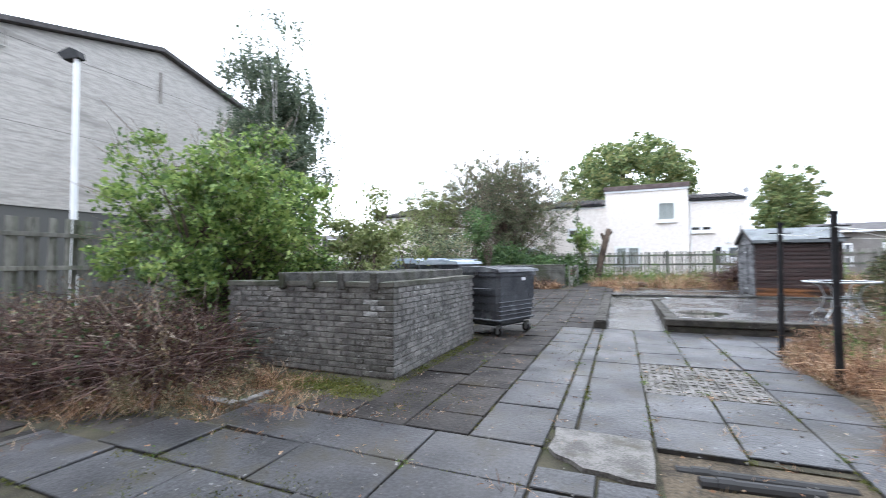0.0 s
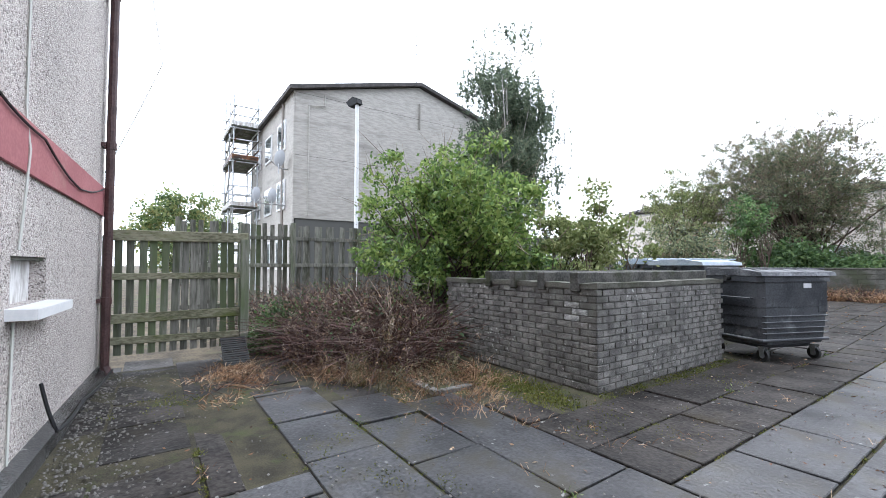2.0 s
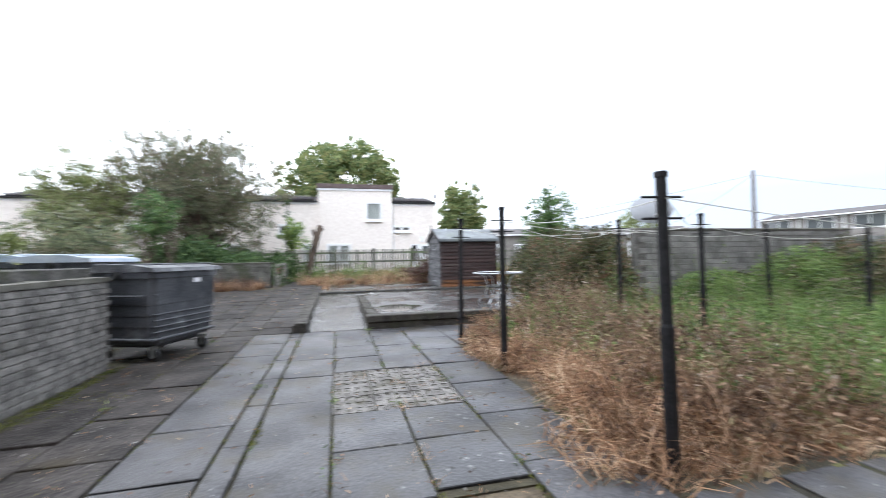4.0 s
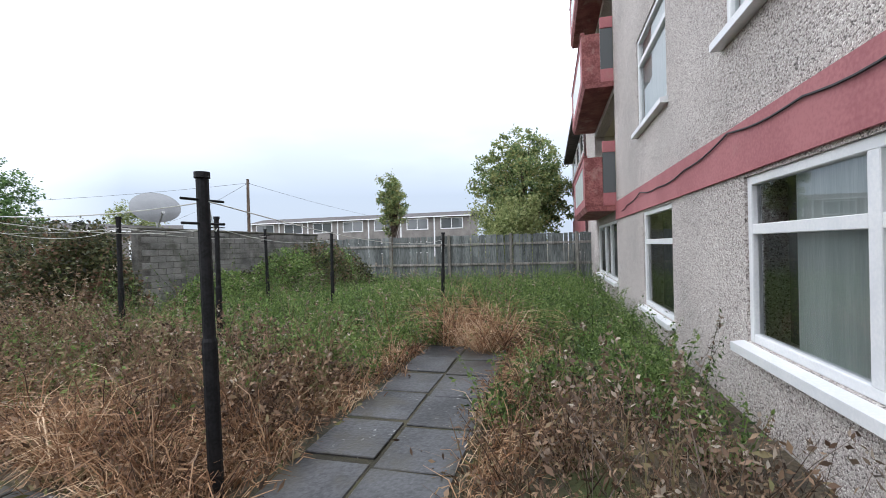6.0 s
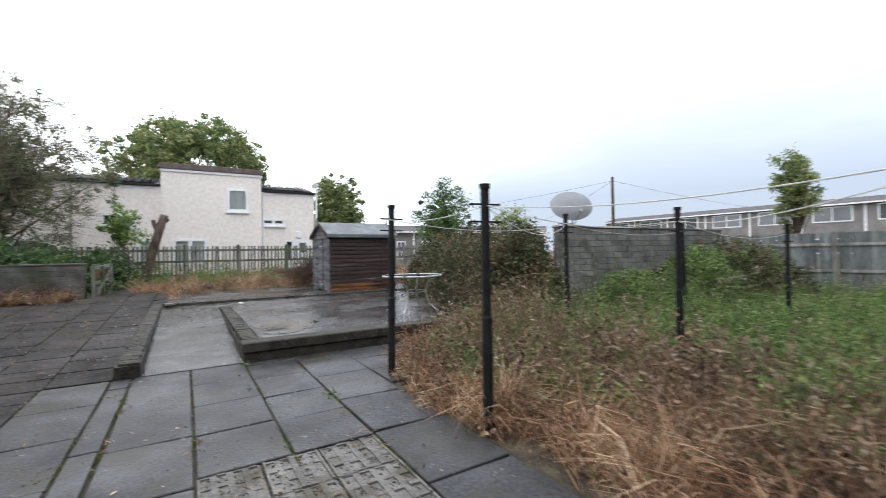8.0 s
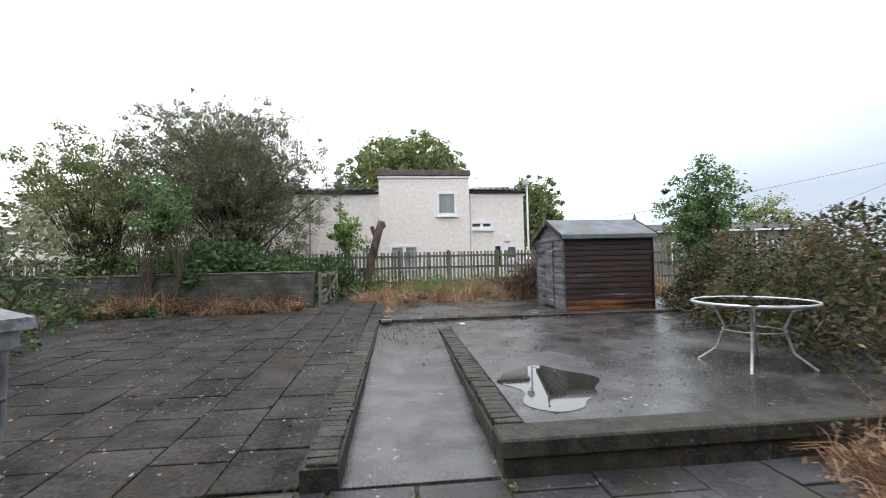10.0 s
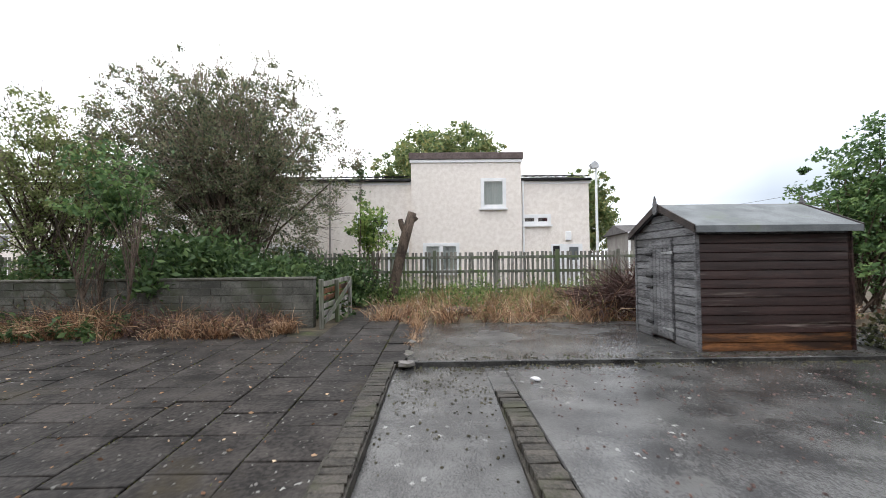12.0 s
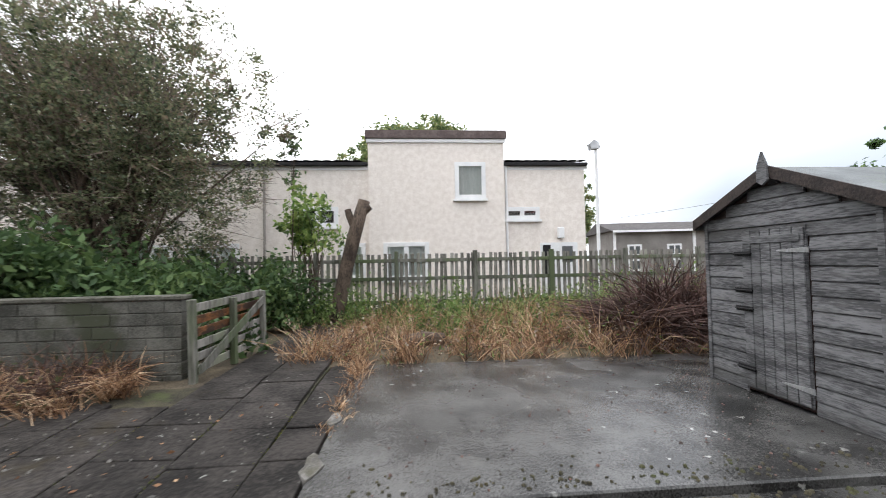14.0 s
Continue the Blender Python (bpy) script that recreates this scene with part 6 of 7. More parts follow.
def weeds():
    keep = lambda x, y: (x > edge_of_green(y) + 0.45) & ~((x < 6.3) & (y < 1.85)) & ~((x > 6.3) & (x < 8) & (np.abs(y - 1.15) < 0.35)) & ~((y > 7.9) & (x < 7.7)) & (y < 8.2)
    # green mass in the middle and by the wall
    x, y = area(1500, 3.2, 16.8, 0.2, 8.2, keep)
    h = (0.30 + 0.34 * bumpy(x, y)) * np.clip((x - edge_of_green(y)) / 1.6, 0.5, 1.0) * np.where(x > 10, 0.8, 1.0) + 0.25 * (y > 6.6)
    g = x + 0.8 * np.sin(y * 1.3) + 0.5 * np.sin(x * 2.2 + y) > 4.35 + 0.30 * (y - 2)
    patch("green_weeds", x[g], y[g], h[g], np.full(g.sum(), -0.05), 8, M_WEED, "tall green weeds filling the drying green", True, 210000, 0.043, 0.28, 0.10, 0.007, uneven=0.4, heads=420)
    b = ~g
    patch("dead_weeds", x[b], y[b], 1.25 * h[b], np.full(b.sum(), -0.05), 10, M_BROWNWEED, "dead brown seeding weeds", True, 30000, 0.05, 0.40, 0.10, 0.007, uneven=0.35, heads=220)
    k = RNG.uniform(0, 1, len(x)) < 0.14
    patch("tall_stalks", x[k], y[k], 0.50 + 0.35 * RNG.uniform(0, 1, k.sum()), np.full(k.sum(), -0.05), 4, M_TWIG, "tall dry stalks standing above the weeds", True, 3000, 0.045, 0.22, 0.10, 0.008, leaf_mat=M_BROWNWEED, heads=260)
    x, y = area(420, 2.4, 16.5, -1.45, 0.35, lambda x, y: (y < 0.28 - 0.12 * np.sin(x * 3)) & (x > 2.2))
    h = (0.36 + 0.30 * bumpy(x, y)) * np.where(x < 4.5, 0.8, 1.0)
    g = x + 0.5 * np.sin(y * 4) > 4.0
    patch("green_weeds", x[g], y[g], h[g], np.full(g.sum(), -0.05), 9, M_WEED, "green weeds along the foot of the flats", True, 60000, 0.042, 0.35, 0.09, 0.007, uneven=0.3, heads=60)
    patch("dead_weeds", x[~g], y[~g], h[~g], np.full((~g).sum(), -0.05), 12, M_BROWNWEED, "dead brown weeds under the window", True, 4500, 0.035, 0.5, 0.09, 0.007, uneven=0.35, heads=60)
    x, y = RNG.uniform(2.5, 4.3, 26), RNG.uniform(-1.4, -0.2, 26)
    patch("tall_stalks", x, y, 0.5 + 0.4 * RNG.uniform(0, 1, 26), np.full(26, -0.05), 3, M_TWIG, "dry stalks in front of the window", True, 700, 0.05, 0.3, 0.05, 0.007, leaf_mat=M_BROWNWEED, heads=60)
    # brown and white-seeded mass near the poles
    x, y = area(420, 2.5, 7.5, 2.2, 8.4, lambda x, y: (x > edge_of_green(y) + 0.2) & (x < 4.9 + 0.30 * (y - 2)))
    h = (0.36 + 0.42 * bumpy(x, y)) * np.clip((x - edge_of_green(y)) / 1.3, 0.35, 1.0)
    patch("dead_weeds", x, y, h, np.full(len(x), -0.05), 14, M_BROWNWEED, "brown dead weeds and dock stems round the poles", True, 26000, 0.045, 0.5, 0.09, 0.007, uneven=0.4, heads=300, head_size=0.03)
    x, y = area(230, 2.9, 6.8, 2.6, 8.0, lambda x, y: (x > edge_of_green(y) + 0.5))
    h = (0.32 + 0.40 * bumpy(x + 1, y)) * np.clip((x - edge_of_green(y)) / 1.3, 0.4, 1.0)
    patch("green_weeds", x, y, h, np.full(len(x), -0.05), 7, M_WEED, "green stems growing through the dead weeds", True, 26000, 0.048, 0.35, 0.08, 0.007, uneven=0.35, heads=120)
    # collapsed straw along the edges, in tufts that lie over
    y = RNG.uniform(1.9, 8.4, 260)
    x = edge_of_green(y) + 0.16 + np.abs(RNG.normal(size=260)) * 0.40
    hh = np.where(y > 4.8, 0.13, 0.26) + 0.16 * RNG.uniform(0, 1, 260)
    patch("dry_grass", x, y, hh, np.full(260, -0.04), 36, M_STRAW, "matted orange straw along the paving edge", True, 6000, 0.05, 1.5, 0.06, 0.007, "grass", M_BROWNWEED, arch=0.28, uneven=0.45)
    x, y = area(64, 2.95, 4.6, 2.05, 3.5, lambda x, y: bumpy(x * 2.5, y * 2.5) > 0.42)
    patch("dry_grass", x, y, np.full(len(x), 0.36), np.full(len(x), -0.04), 60, M_STRAW, "mounds of collapsed straw between the poles", True, 9000, 0.05, 1.1, 0.08, 0.006, "grass", M_BROWNWEED, arch=0.26, uneven=0.45)
    x = RNG.uniform(2.1, 8.6, 260)
    y = np.where(RNG.uniform(0, 1, 260) < 0.5, 1.66 + np.abs(RNG.normal(size=260)) * 0.32, 0.42 - np.abs(RNG.normal(size=260)) * 0.28)
    k = (x > 6.1)
    y[k] = 1.1 + RNG.normal(size=k.sum()) * 0.5
    hh = np.where(k, 0.55, 0.24)
    patch("dry_grass", x, y, hh, np.full(260, -0.04), 36, M_STRAW, "dry straw lying along the slab path", True, 2500, 0.06, 1.5, 0.07, 0.008, "grass", M_BROWNWEED, arch=0.25, uneven=0.45)
    # far strip before the picket fence
    x, y = area(620, -1.5, 9.5, 17.25, 21.5, lambda x, y: (x > -0.6 + 0.3 * np.sin(y)) )
    patch("dry_grass", x, y, 0.20 + 0.40 * bumpy(x * 1.6, y), np.full(len(x), 0.30), 34, M_STRAW, "pale dry grass before the picket fence", True, 5000, 0.05, 0.85, 0.10, 0.008, "grass", M_WEED, arch=0.14, uneven=0.5, heads=500, head_size=0.05)
    x, y = area(260, -2.5, 9.0, 20.0, 22.4, lambda x, y: x > -3)
    patch("green_weeds", x, y, 0.45 + 0.45 * bumpy(x, y), np.full(len(x), 0.32), 7, M_WEED, "green weeds along the picket fence", True, 20000, 0.08, 0.35, 0.1, 0.010, uneven=0.35)
    # heap of dead stems at the foot of the block wall
    x, y = area(170, -12, -2.2, 15.7, 16.7, lambda x, y: x < 0)
    patch("dead_stems", x, y, 0.30 + 0.24 * bumpy(x, y), paving_level(y), 60, M_STRAW, "heap of orange dead stems against the block wall", False, 0, 0.05, 1.1, 0.09, 0.010, "grass", arch=0.2, uneven=0.35)
    x, y = area(120, -12, -2.6, 15.9, 16.7, lambda x, y: x < 0)
    patch("dead_stems", x, y, 0.40 + 0.28 * bumpy(x, y), paving_level(y), 44, M_STEM, "red-brown dead stems against the block wall", True, 5000, 0.06, 1.1, 0.1, 0.011, "weeds", leaf_mat=M_BRAMBLE, arch=0.15, uneven=0.3)
    x, y = area(40, -9, -5.2, 15.8, 16.6, lambda x, y: x < 0)
    patch("green_weeds", x, y, 0.3 + 0.2 * bumpy(x, y), paving_level(y), 6, M_DARKLEAF, "green leafy weeds by the block wall", True, 2500, 0.12, 0.6, 0.2, 0.010)


def paving_level(y):
    return np.clip((y - 8) * 0.0425, 0, 0.36) - 0.02


weeds()


def bramble_mass(name, boxes, label, leaves, canes, leaf_mat, cane_mat, leaf_size=0.085, reach=(0.3, 0.9), cane_width=0.012):
    """A tangle of arching canes and leaves over mounds. boxes: (x, y, rx, ry, height)."""
    ob = None
    for k, (x, y, rx, ry, h, z) in enumerate(boxes):
        n = canes
        a = RNG.uniform(0, 6.28, n)
        r = np.sqrt(RNG.uniform(0, 1, n))
        b = np.stack([x + rx * r * np.cos(a) * 0.8, y + ry * r * np.sin(a) * 0.8, z + RNG.uniform(0, 0.6, n) * h * (1 - r * 0.6)], 1)
        d = RNG.normal(size=(n, 3)) * np.array([1, 1, 0.45]) + np.array([0, 0, 0.35])
        e = b + unit(d) * RNG.uniform(*reach, n)[:, None]
        e[:, 2] = np.clip(e[:, 2], z + 0.02, z + h * 1.12)
        v, f = ribbons(b, e, cane_width, 0.12)
        pairs = mesh_np(name if ob is None else "canes", v, f, cane_mat, ob)
        if ob is None:
            ob = tagged(pairs, label, "brambles", kind="stuff")
        m = leaves
        if m:
            a = RNG.uniform(0, 6.28, m)
            r = np.sqrt(RNG.uniform(0, 1, m))
            lump = 1 + 0.2 * np.sin(4 * a + k) + 0.15 * np.sin(9 * a)
            top = h * np.sqrt(np.maximum(0.02, 1 - r ** 2)) * (0.85 + 0.2 * np.sin(a * 5 + r * 7))
            zz = z + top * (1 - RNG.uniform(0, 1, m) ** 2.2 * 0.8)
            c = np.stack([x + rx * r * np.cos(a) * lump, y + ry * r * np.sin(a) * lump, np.maximum(zz, z + 0.03)], 1) + RNG.normal(size=(m, 3)) * 0.05
            v, f = leaf_quads(c, leaf_size, None, 0.2, 0.6)
            mesh_np("leaves", v, f, leaf_mat, ob)["kind"] = "stuff"
    return ob


# dry bramble heap by the bin store
x_, y_ = RNG.uniform(-8.5, -4.3, 60), RNG.uniform(0.6, 2.7, 60)
patch("tall_stalks", x_, y_, 0.7 + 0.4 * RNG.uniform(0, 1, 60), np.full(60, -0.03), 6, M_TWIG, "grey seeding stalks among the brambles", True, 4500, 0.045, 0.35, 0.08, 0.008, leaf_mat=M_BROWNWEED, heads=200)
bramble_mass("bramble_canes", [(-5.7, 2.0, 1.5, 1.2, 1.1, 0), (-6.9, 1.4, 1.5, 1.3, 1.05, 0), (-8.4, 2.2, 1.7, 1.8, 1.15, 0)], "pale dry bramble canes arching over the heap", 500, 130, M_DARKLEAF, M_TWIG, 0.06, (0.5, 1.5), 0.016)
bramble_mass("bramble_heap", [(-5.9, 2.2, 0.9, 0.8, 1.15, 0), (-5.2, 2.0, 0.7, 0.7, 0.75, 0), (-6.8, 1.5, 1.0, 1.0, 1.0, 0), (-7.6, 2.6, 1.2, 1.2, 1.3, 0), (-9.0, 1.8, 1.1, 1.6, 1.0, 0), (-4.8, 1.6, 0.6, 0.5, 0.4, 0), (-5.8, 1.0, 0.9, 0.5, 0.5, 0)],
             "tangled heap of dead red-brown bramble canes", 1100, 950, M_BROWNWEED, M_STEM, 0.05, (0.4, 1.3), 0.013)
n_ = 44
patch("seeding_weeds", -5.3 + RNG.normal(size=n_) * 1.2, 1.45 + RNG.normal(size=n_) * 0.35, 0.25 + 0.40 * RNG.uniform(0, 1, n_), np.full(n_, -0.03), 9, M_SEEDING, "pale olive seeding weeds before the bramble heap", True, 9000, 0.032, 0.3, 0.05, 0.006, uneven=0.3, heads=160, head_size=0.025)
rnd = random.Random(44)
long_canes = bmesh.new()
for k in range(46):
    p0 = Vector((rnd.uniform(-8.2, -4.6), rnd.uniform(1.2, 2.8), rnd.uniform(0.1, 0.7)))
    a_, l_ = rnd.uniform(0, 6.28), rnd.uniform(0.7, 1.6)
    d_ = Vector((math.cos(a_), 0.5 * math.sin(a_), 0))
    r_ = rnd.uniform(0.006, 0.012)
    add_tube(long_canes, [p0, p0 + d_ * l_ * 0.35 + Vector((0, 0, rnd.uniform(0.15, 0.5))), p0 + d_ * l_ * 0.7 + Vector((0, 0, rnd.uniform(0.2, 0.6))), p0 + d_ * l_ + Vector((0, 0, rnd.uniform(-0.1, 0.5)))], [r_, r_ * 0.9, r_ * 0.7, r_ * 0.4], 5)
tagged(mesh_object("long_canes", long_canes, M_TWIG), "long bare pale canes arching through the bramble heap", "brambles", kind="stuff")
bramble_mass("bramble_bank", [(6.5, 10.1, 1.2, 2.3, 2.1, 0), (6.95, 8.9, 0.8, 0.9, 2.05, 0), (8.4, 11.5, 2.0, 2.2, 2.25, 0), (11.8, 7.9, 1.8, 0.6, 1.2, 0), (7.6, 13.6, 1.0, 1.2, 1.9, 0.1), (13.6, 7.6, 1.6, 1.6, 1.7, 0)],
             "thick bank of bramble and shrub beside the platform", 13000, 600, M_BRAMBLE, M_TWIG, 0.075)
bramble_mass("weed_bank", [(9.3, 7.7, 1.5, 0.6, 0.95, 0), (11.7, 7.5, 1.5, 0.8, 1.5, 0), (14.0, 7.3, 1.7, 1.0, 1.45, 0)], "tall green weeds and bramble grown up against the block wall", 9000, 350, M_WEED, M_TWIG, 0.065)
bramble_mass("brush_pile", [(5.0, 18.3, 0.85, 0.8, 1.3, 0.30), (5.8, 18.5, 0.9, 0.8, 1.15, 0.30), (4.4, 18.2, 0.6, 0.6, 0.6, 0.30)], "pile of cut branches by the shed", 150, 1500, M_BROWNWEED, M_STEM, 0.05, (0.5, 1.4), 0.02)
bramble_mass("green_bramble", [(-3.8, 17.8, 2.0, 0.7, 0.95, 0.3), (-8.5, 18.3, 3.0, 1.0, 1.6, 0.3), (-6.2, 6.6, 1.0, 0.8, 1.5, 0), (-7.2, 10.8, 2.2, 1.6, 1.3, 0.1), (-9.0, 14.0, 3.0, 2.4, 1.2, 0.2)], "green bramble leaves behind the walls", 5000, 300, M_DARKLEAF, M_TWIG, 0.11)
bramble_mass("ivy_clump", [(-7.3, 0.75, 0.5, 0.5, 0.75, 0), (-6.9, 0.45, 0.35, 0.3, 0.45, 0)], "dark ivy growing beside the gate", 2200, 60, M_DARKLEAF, M_TWIG, 0.07)
n_ = 130
patch("dry_grass", -5.6 + RNG.normal(size=n_) * 1.1, 1.30 + RNG.normal(size=n_) * 0.35, 0.08 + 0.2 * RNG.uniform(0, 1, n_), np.full(n_, -0.03), 60, M_STRAW, "dry orange grass fringing the bramble heap", True, 2500, 0.030, 1.2, 0.13, 0.005, "grass", arch=0.16, uneven=0.4)
patch("dry_grass", -4.1 + RNG.normal(size=70) * 0.7, 1.9 + RNG.normal(size=70) * 0.35, 0.07 + 0.16 * RNG.uniform(0, 1, 70), np.full(70, -0.03), 60, M_STRAW, "dry orange grass in front of the bin store", True, 1200, 0.030, 1.2, 0.11, 0.005, "grass", arch=0.16, uneven=0.4)
patch("dry_grass", -5.4 + RNG.normal(size=50) * 0.5, -0.2 + RNG.normal(size=50) * 0.16, 0.06 + 0.1 * RNG.uniform(0, 1, 50), np.full(50, -0.0), 34, M_STRAW, "dead leaves and straw lying on the slabs", False, 0, 0.05, 2.0, 0.12, 0.006, "grass")
m_ = 60
patch("moss_patch", -2.9 + RNG.normal(size=m_) * 0.45, 2.4 + RNG.normal(size=m_) * 0.18, np.full(m_, 0.035), np.full(m_, -0.01), 60, M_MOSS, "patch of yellow-green moss at the foot of the wall", False, 0, 0.05, 0.8, 0.10, 0.010, "moss")


# ---- paving, piece by piece ----
def paving():
    main = thing("paving", pose(0, 0, 0), "wet dark grey paving slabs with mossy joints", "paving", kind="structure")
    bed = bmesh.new()
    for x0, x1, y0, y1 in ((-6.6, 2.45, -3.0, 1.0), (-6.6, 0.5, 1.0, 1.95), (1.75, 2.45, 1.0, 1.95), (-6.6, 2.45, 1.95, 8.0)):
        add_box(bed, x0, y0, -0.16, x1, y1, -0.022)
    add_box(bed, 0.5, 1.0, -0.2, 1.75, 1.95, -0.11)
    add_box(bed, 2.45, 5.95, -0.16, 3.7, 7.94, -0.026)
    add_box(bed, 2.45, 0.40, -0.16, 6.5, 1.70, -0.022)
    part("bedding", bed, M_JOINT, main)
    cache = {}

    def slab(x0, x1, y0, y1, z=0.0, mat=M_SLAB, tilt=0.5, parent=main, name="slab"):
        w, d = round(x1 - x0 - 0.020, 3), round(y1 - y0 - 0.020, 3)
        key = (w, d, mat.name)
        if key not in cache:
            bm = box(-w / 2, -d / 2, -0.05, w / 2, d / 2, 0, 0.006)
            me = bpy.data.meshes.new(name)
            bm.to_mesh(me)
            bm.free()
            me.materials.append(mat)
            cache[key] = me
        o = new(name, cache[key])
        o.parent = parent
        o.matrix_local = pose((x0 + x1) / 2, (y0 + y1) / 2, z + random.gauss(0, 0.003), random.gauss(0, tilt), random.gauss(0, tilt), random.gauss(0, 0.25))

    # columns running away from the entrance
    for i, (a, b) in enumerate(((-0.10, 0.487), (0.487, 1.10), (1.10, 1.72), (1.72, 2.40))):
        y = (2.06, 1.93, 2.02, 1.30)[i]
        while y < 7.9:
            L_ = (0.9, 0.76, 0.72, 0.9)[i]
            if i in (1, 2) and 3.40 <= y + 0.05 < 4.80:
                y = 4.87
            e = min(y + L_, 7.93)
            if i in (1, 2) and y < 3.43 < e:
                e = 3.43
            if e - y > 0.12:
                slab(a, b, y, e)
            y = e + 0.0005
    # long edging strip
    y = 2.06
    while y < 7.9:
        e = min(y + 0.91, 7.93)
        slab(-0.30, -0.11, y, e, 0.006, M_SLAB, 0.2)
        y = e
    # broken pale slab at the strip's foot
    bm = prism([(-0.27, 1.62), (-0.20, 1.52), (-0.08, 1.46), (0.0, 1.37), (0.16, 1.36), (0.30, 1.31), (0.45, 1.32), (0.47, 1.66), (0.46, 2.03), (0.22, 2.04), (-0.02, 2.05), (-0.27, 2.04), (-0.25, 1.84)], "z", -0.06, 0.014)
    for x0, x1, y0, y1 in ((-0.31, 0.10, 1.02, 1.33), (0.10, 0.47, 1.02, 1.29)):
        slab(x0, x1, y0, y1)
    # slabs that reach in before the platform
    for x0, x1, ys in ((2.40, 3.02, 6.05), (3.02, 3.64, 6.95)):
        while ys < 7.3:
            slab(x0, x1, ys, ys + 0.62, -0.005)
            ys += 0.625
        slab(x0, x1, ys, 7.93, -0.005)
    part("broken_slab", bm, M_PALE, main, "broken pale concrete slab")
    # dull slabs between the strip and the bin store
    for i in range(4):
        a = -0.31 - 0.62 * i
        y = 1.64 + (0.45 if i % 2 else 0.0)
        if i % 2:
            slab(a - 0.62, a, 1.64, 2.09, 0.0, M_OLDSLAB)
        while y < 7.95:
            e = min(y + 0.9, 7.95)
            if e - y > 0.15 and (a - 0.62 > -2.4 or y > 6.0):
                slab(a - 0.62, a, y, e, 0.0, M_OLDSLAB if i > 0 else M_SLAB)
            y += 0.9
    # rows along the flats, the outer ones reaching the brambles
    y, r = -1.43, 0
    while y < 1.6:
        e = y + 0.61
        for x_lo, x_hi in ((-1.5 if y < -0.9 else (-2.4 if y < -0.7 else (-4.45 if y < 0.1 else -3.75)), 2.40),) if e < 1.2 else ((-3.3, -0.31), (1.76, 2.40)):
            off = r % 2 == 0 and e < 1.2
            x = x_hi - (0.45 if off else 0.0)
            if off:
                slab(x, x_hi, y, e)
            while x > x_lo + 0.05:
                x2 = max(x - 0.9, x_lo)
                slab(x2, x, y, e, 0.0, M_SLAB, 0.7)
                x = x2
        y, r = e, r + 1
    for x0 in (-0.3, 0.6, 1.5):
        slab(x0 - 0.9, x0, -2.04, -1.43)
    # lower, older slabs beside the wall and up to the gate
    for q, (ya, yb, xs) in enumerate(((-1.75, -1.43, -1.5), (-1.43, -0.83, -1.5), (-0.82, -0.23, -4.47), (-0.22, 0.40, -4.47), (0.41, 1.0, -3.77))):
        x = xs - 0.3 * (q % 2)
        if q % 2:
            slab(x, xs, ya, yb, -0.022, M_OLDSLAB, 0.9)
        while x > -6.5:
            slab(x - 0.78, x, ya, yb, -0.022, M_OLDSLAB, 0.9)
            x -= 0.78
    slab(-4.45, -2.41, -0.82, -0.60, -0.02, M_OLDSLAB, 0.5)
    # path towards the far fence
    x = 2.4
    while x < 5.8:
        slab(x, x + 0.66, 0.47, 1.05, -0.01, M_SLAB, 0.8)
        slab(x + 0.1, x + 0.72, 1.06, 1.62, -0.01, M_SLAB, 0.8)
        x += 0.67
    # upper paving, climbing gently to the gate
    up = thing("upper_paving", pose(0, 0, 0), "mossy worn paving slabs sloping up to the wall", "paving", kind="structure")
    b2 = prism([(8.0, -0.2), (8.0, -0.03), (16.4, 0.322), (22.0, 0.322), (22.0, -0.2)], "x", -13.5, -0.295)
    part("bedding", b2, M_JOINT, up)
    part("edge_bedding", box(-0.294, 13.955, -0.1, 0.085, 20.4, 0.27), M_JOINT, up)
    y = 13.96
    while y < 20.0:
        slab(-0.295, 0.085, y, y + 0.6, 0.312, M_OLDSLAB, 0.6, up)
        y += 0.6
    def upper_mesh(w, d):
        key = (round(w, 3), round(d, 3), "up")
        if key not in cache:
            bm = box(-w / 2 + 0.007, -d / 2 + 0.007, -0.05, w / 2 - 0.007, d / 2 - 0.007, 0, 0.006)
            me = bpy.data.meshes.new("slab")
            bm.to_mesh(me)
            bm.free()
            me.materials.append(M_OLDSLAB)
            cache[key] = me
        return cache[key]

    for k in range(14):
        w = 0.61
        x, y = -0.31 - 0.61 * k - w / 2, 8.0
        while y < (20.4 if k < 2 else 15.75):
            d = random.choice((0.45, 0.6, 0.6, 0.75)) if k else 0.6
            o = new("slab", upper_mesh(w, d))
            o.parent = up
            yc = y + d / 2
            o.matrix_local = pose(x, yc, paving_z(yc) + random.gauss(0, 0.002), (2.43 if yc < 16.4 else 0) + random.gauss(0, 0.35), random.gauss(0, 0.4), random.gauss(0, 0.5))
            y += d

paving()


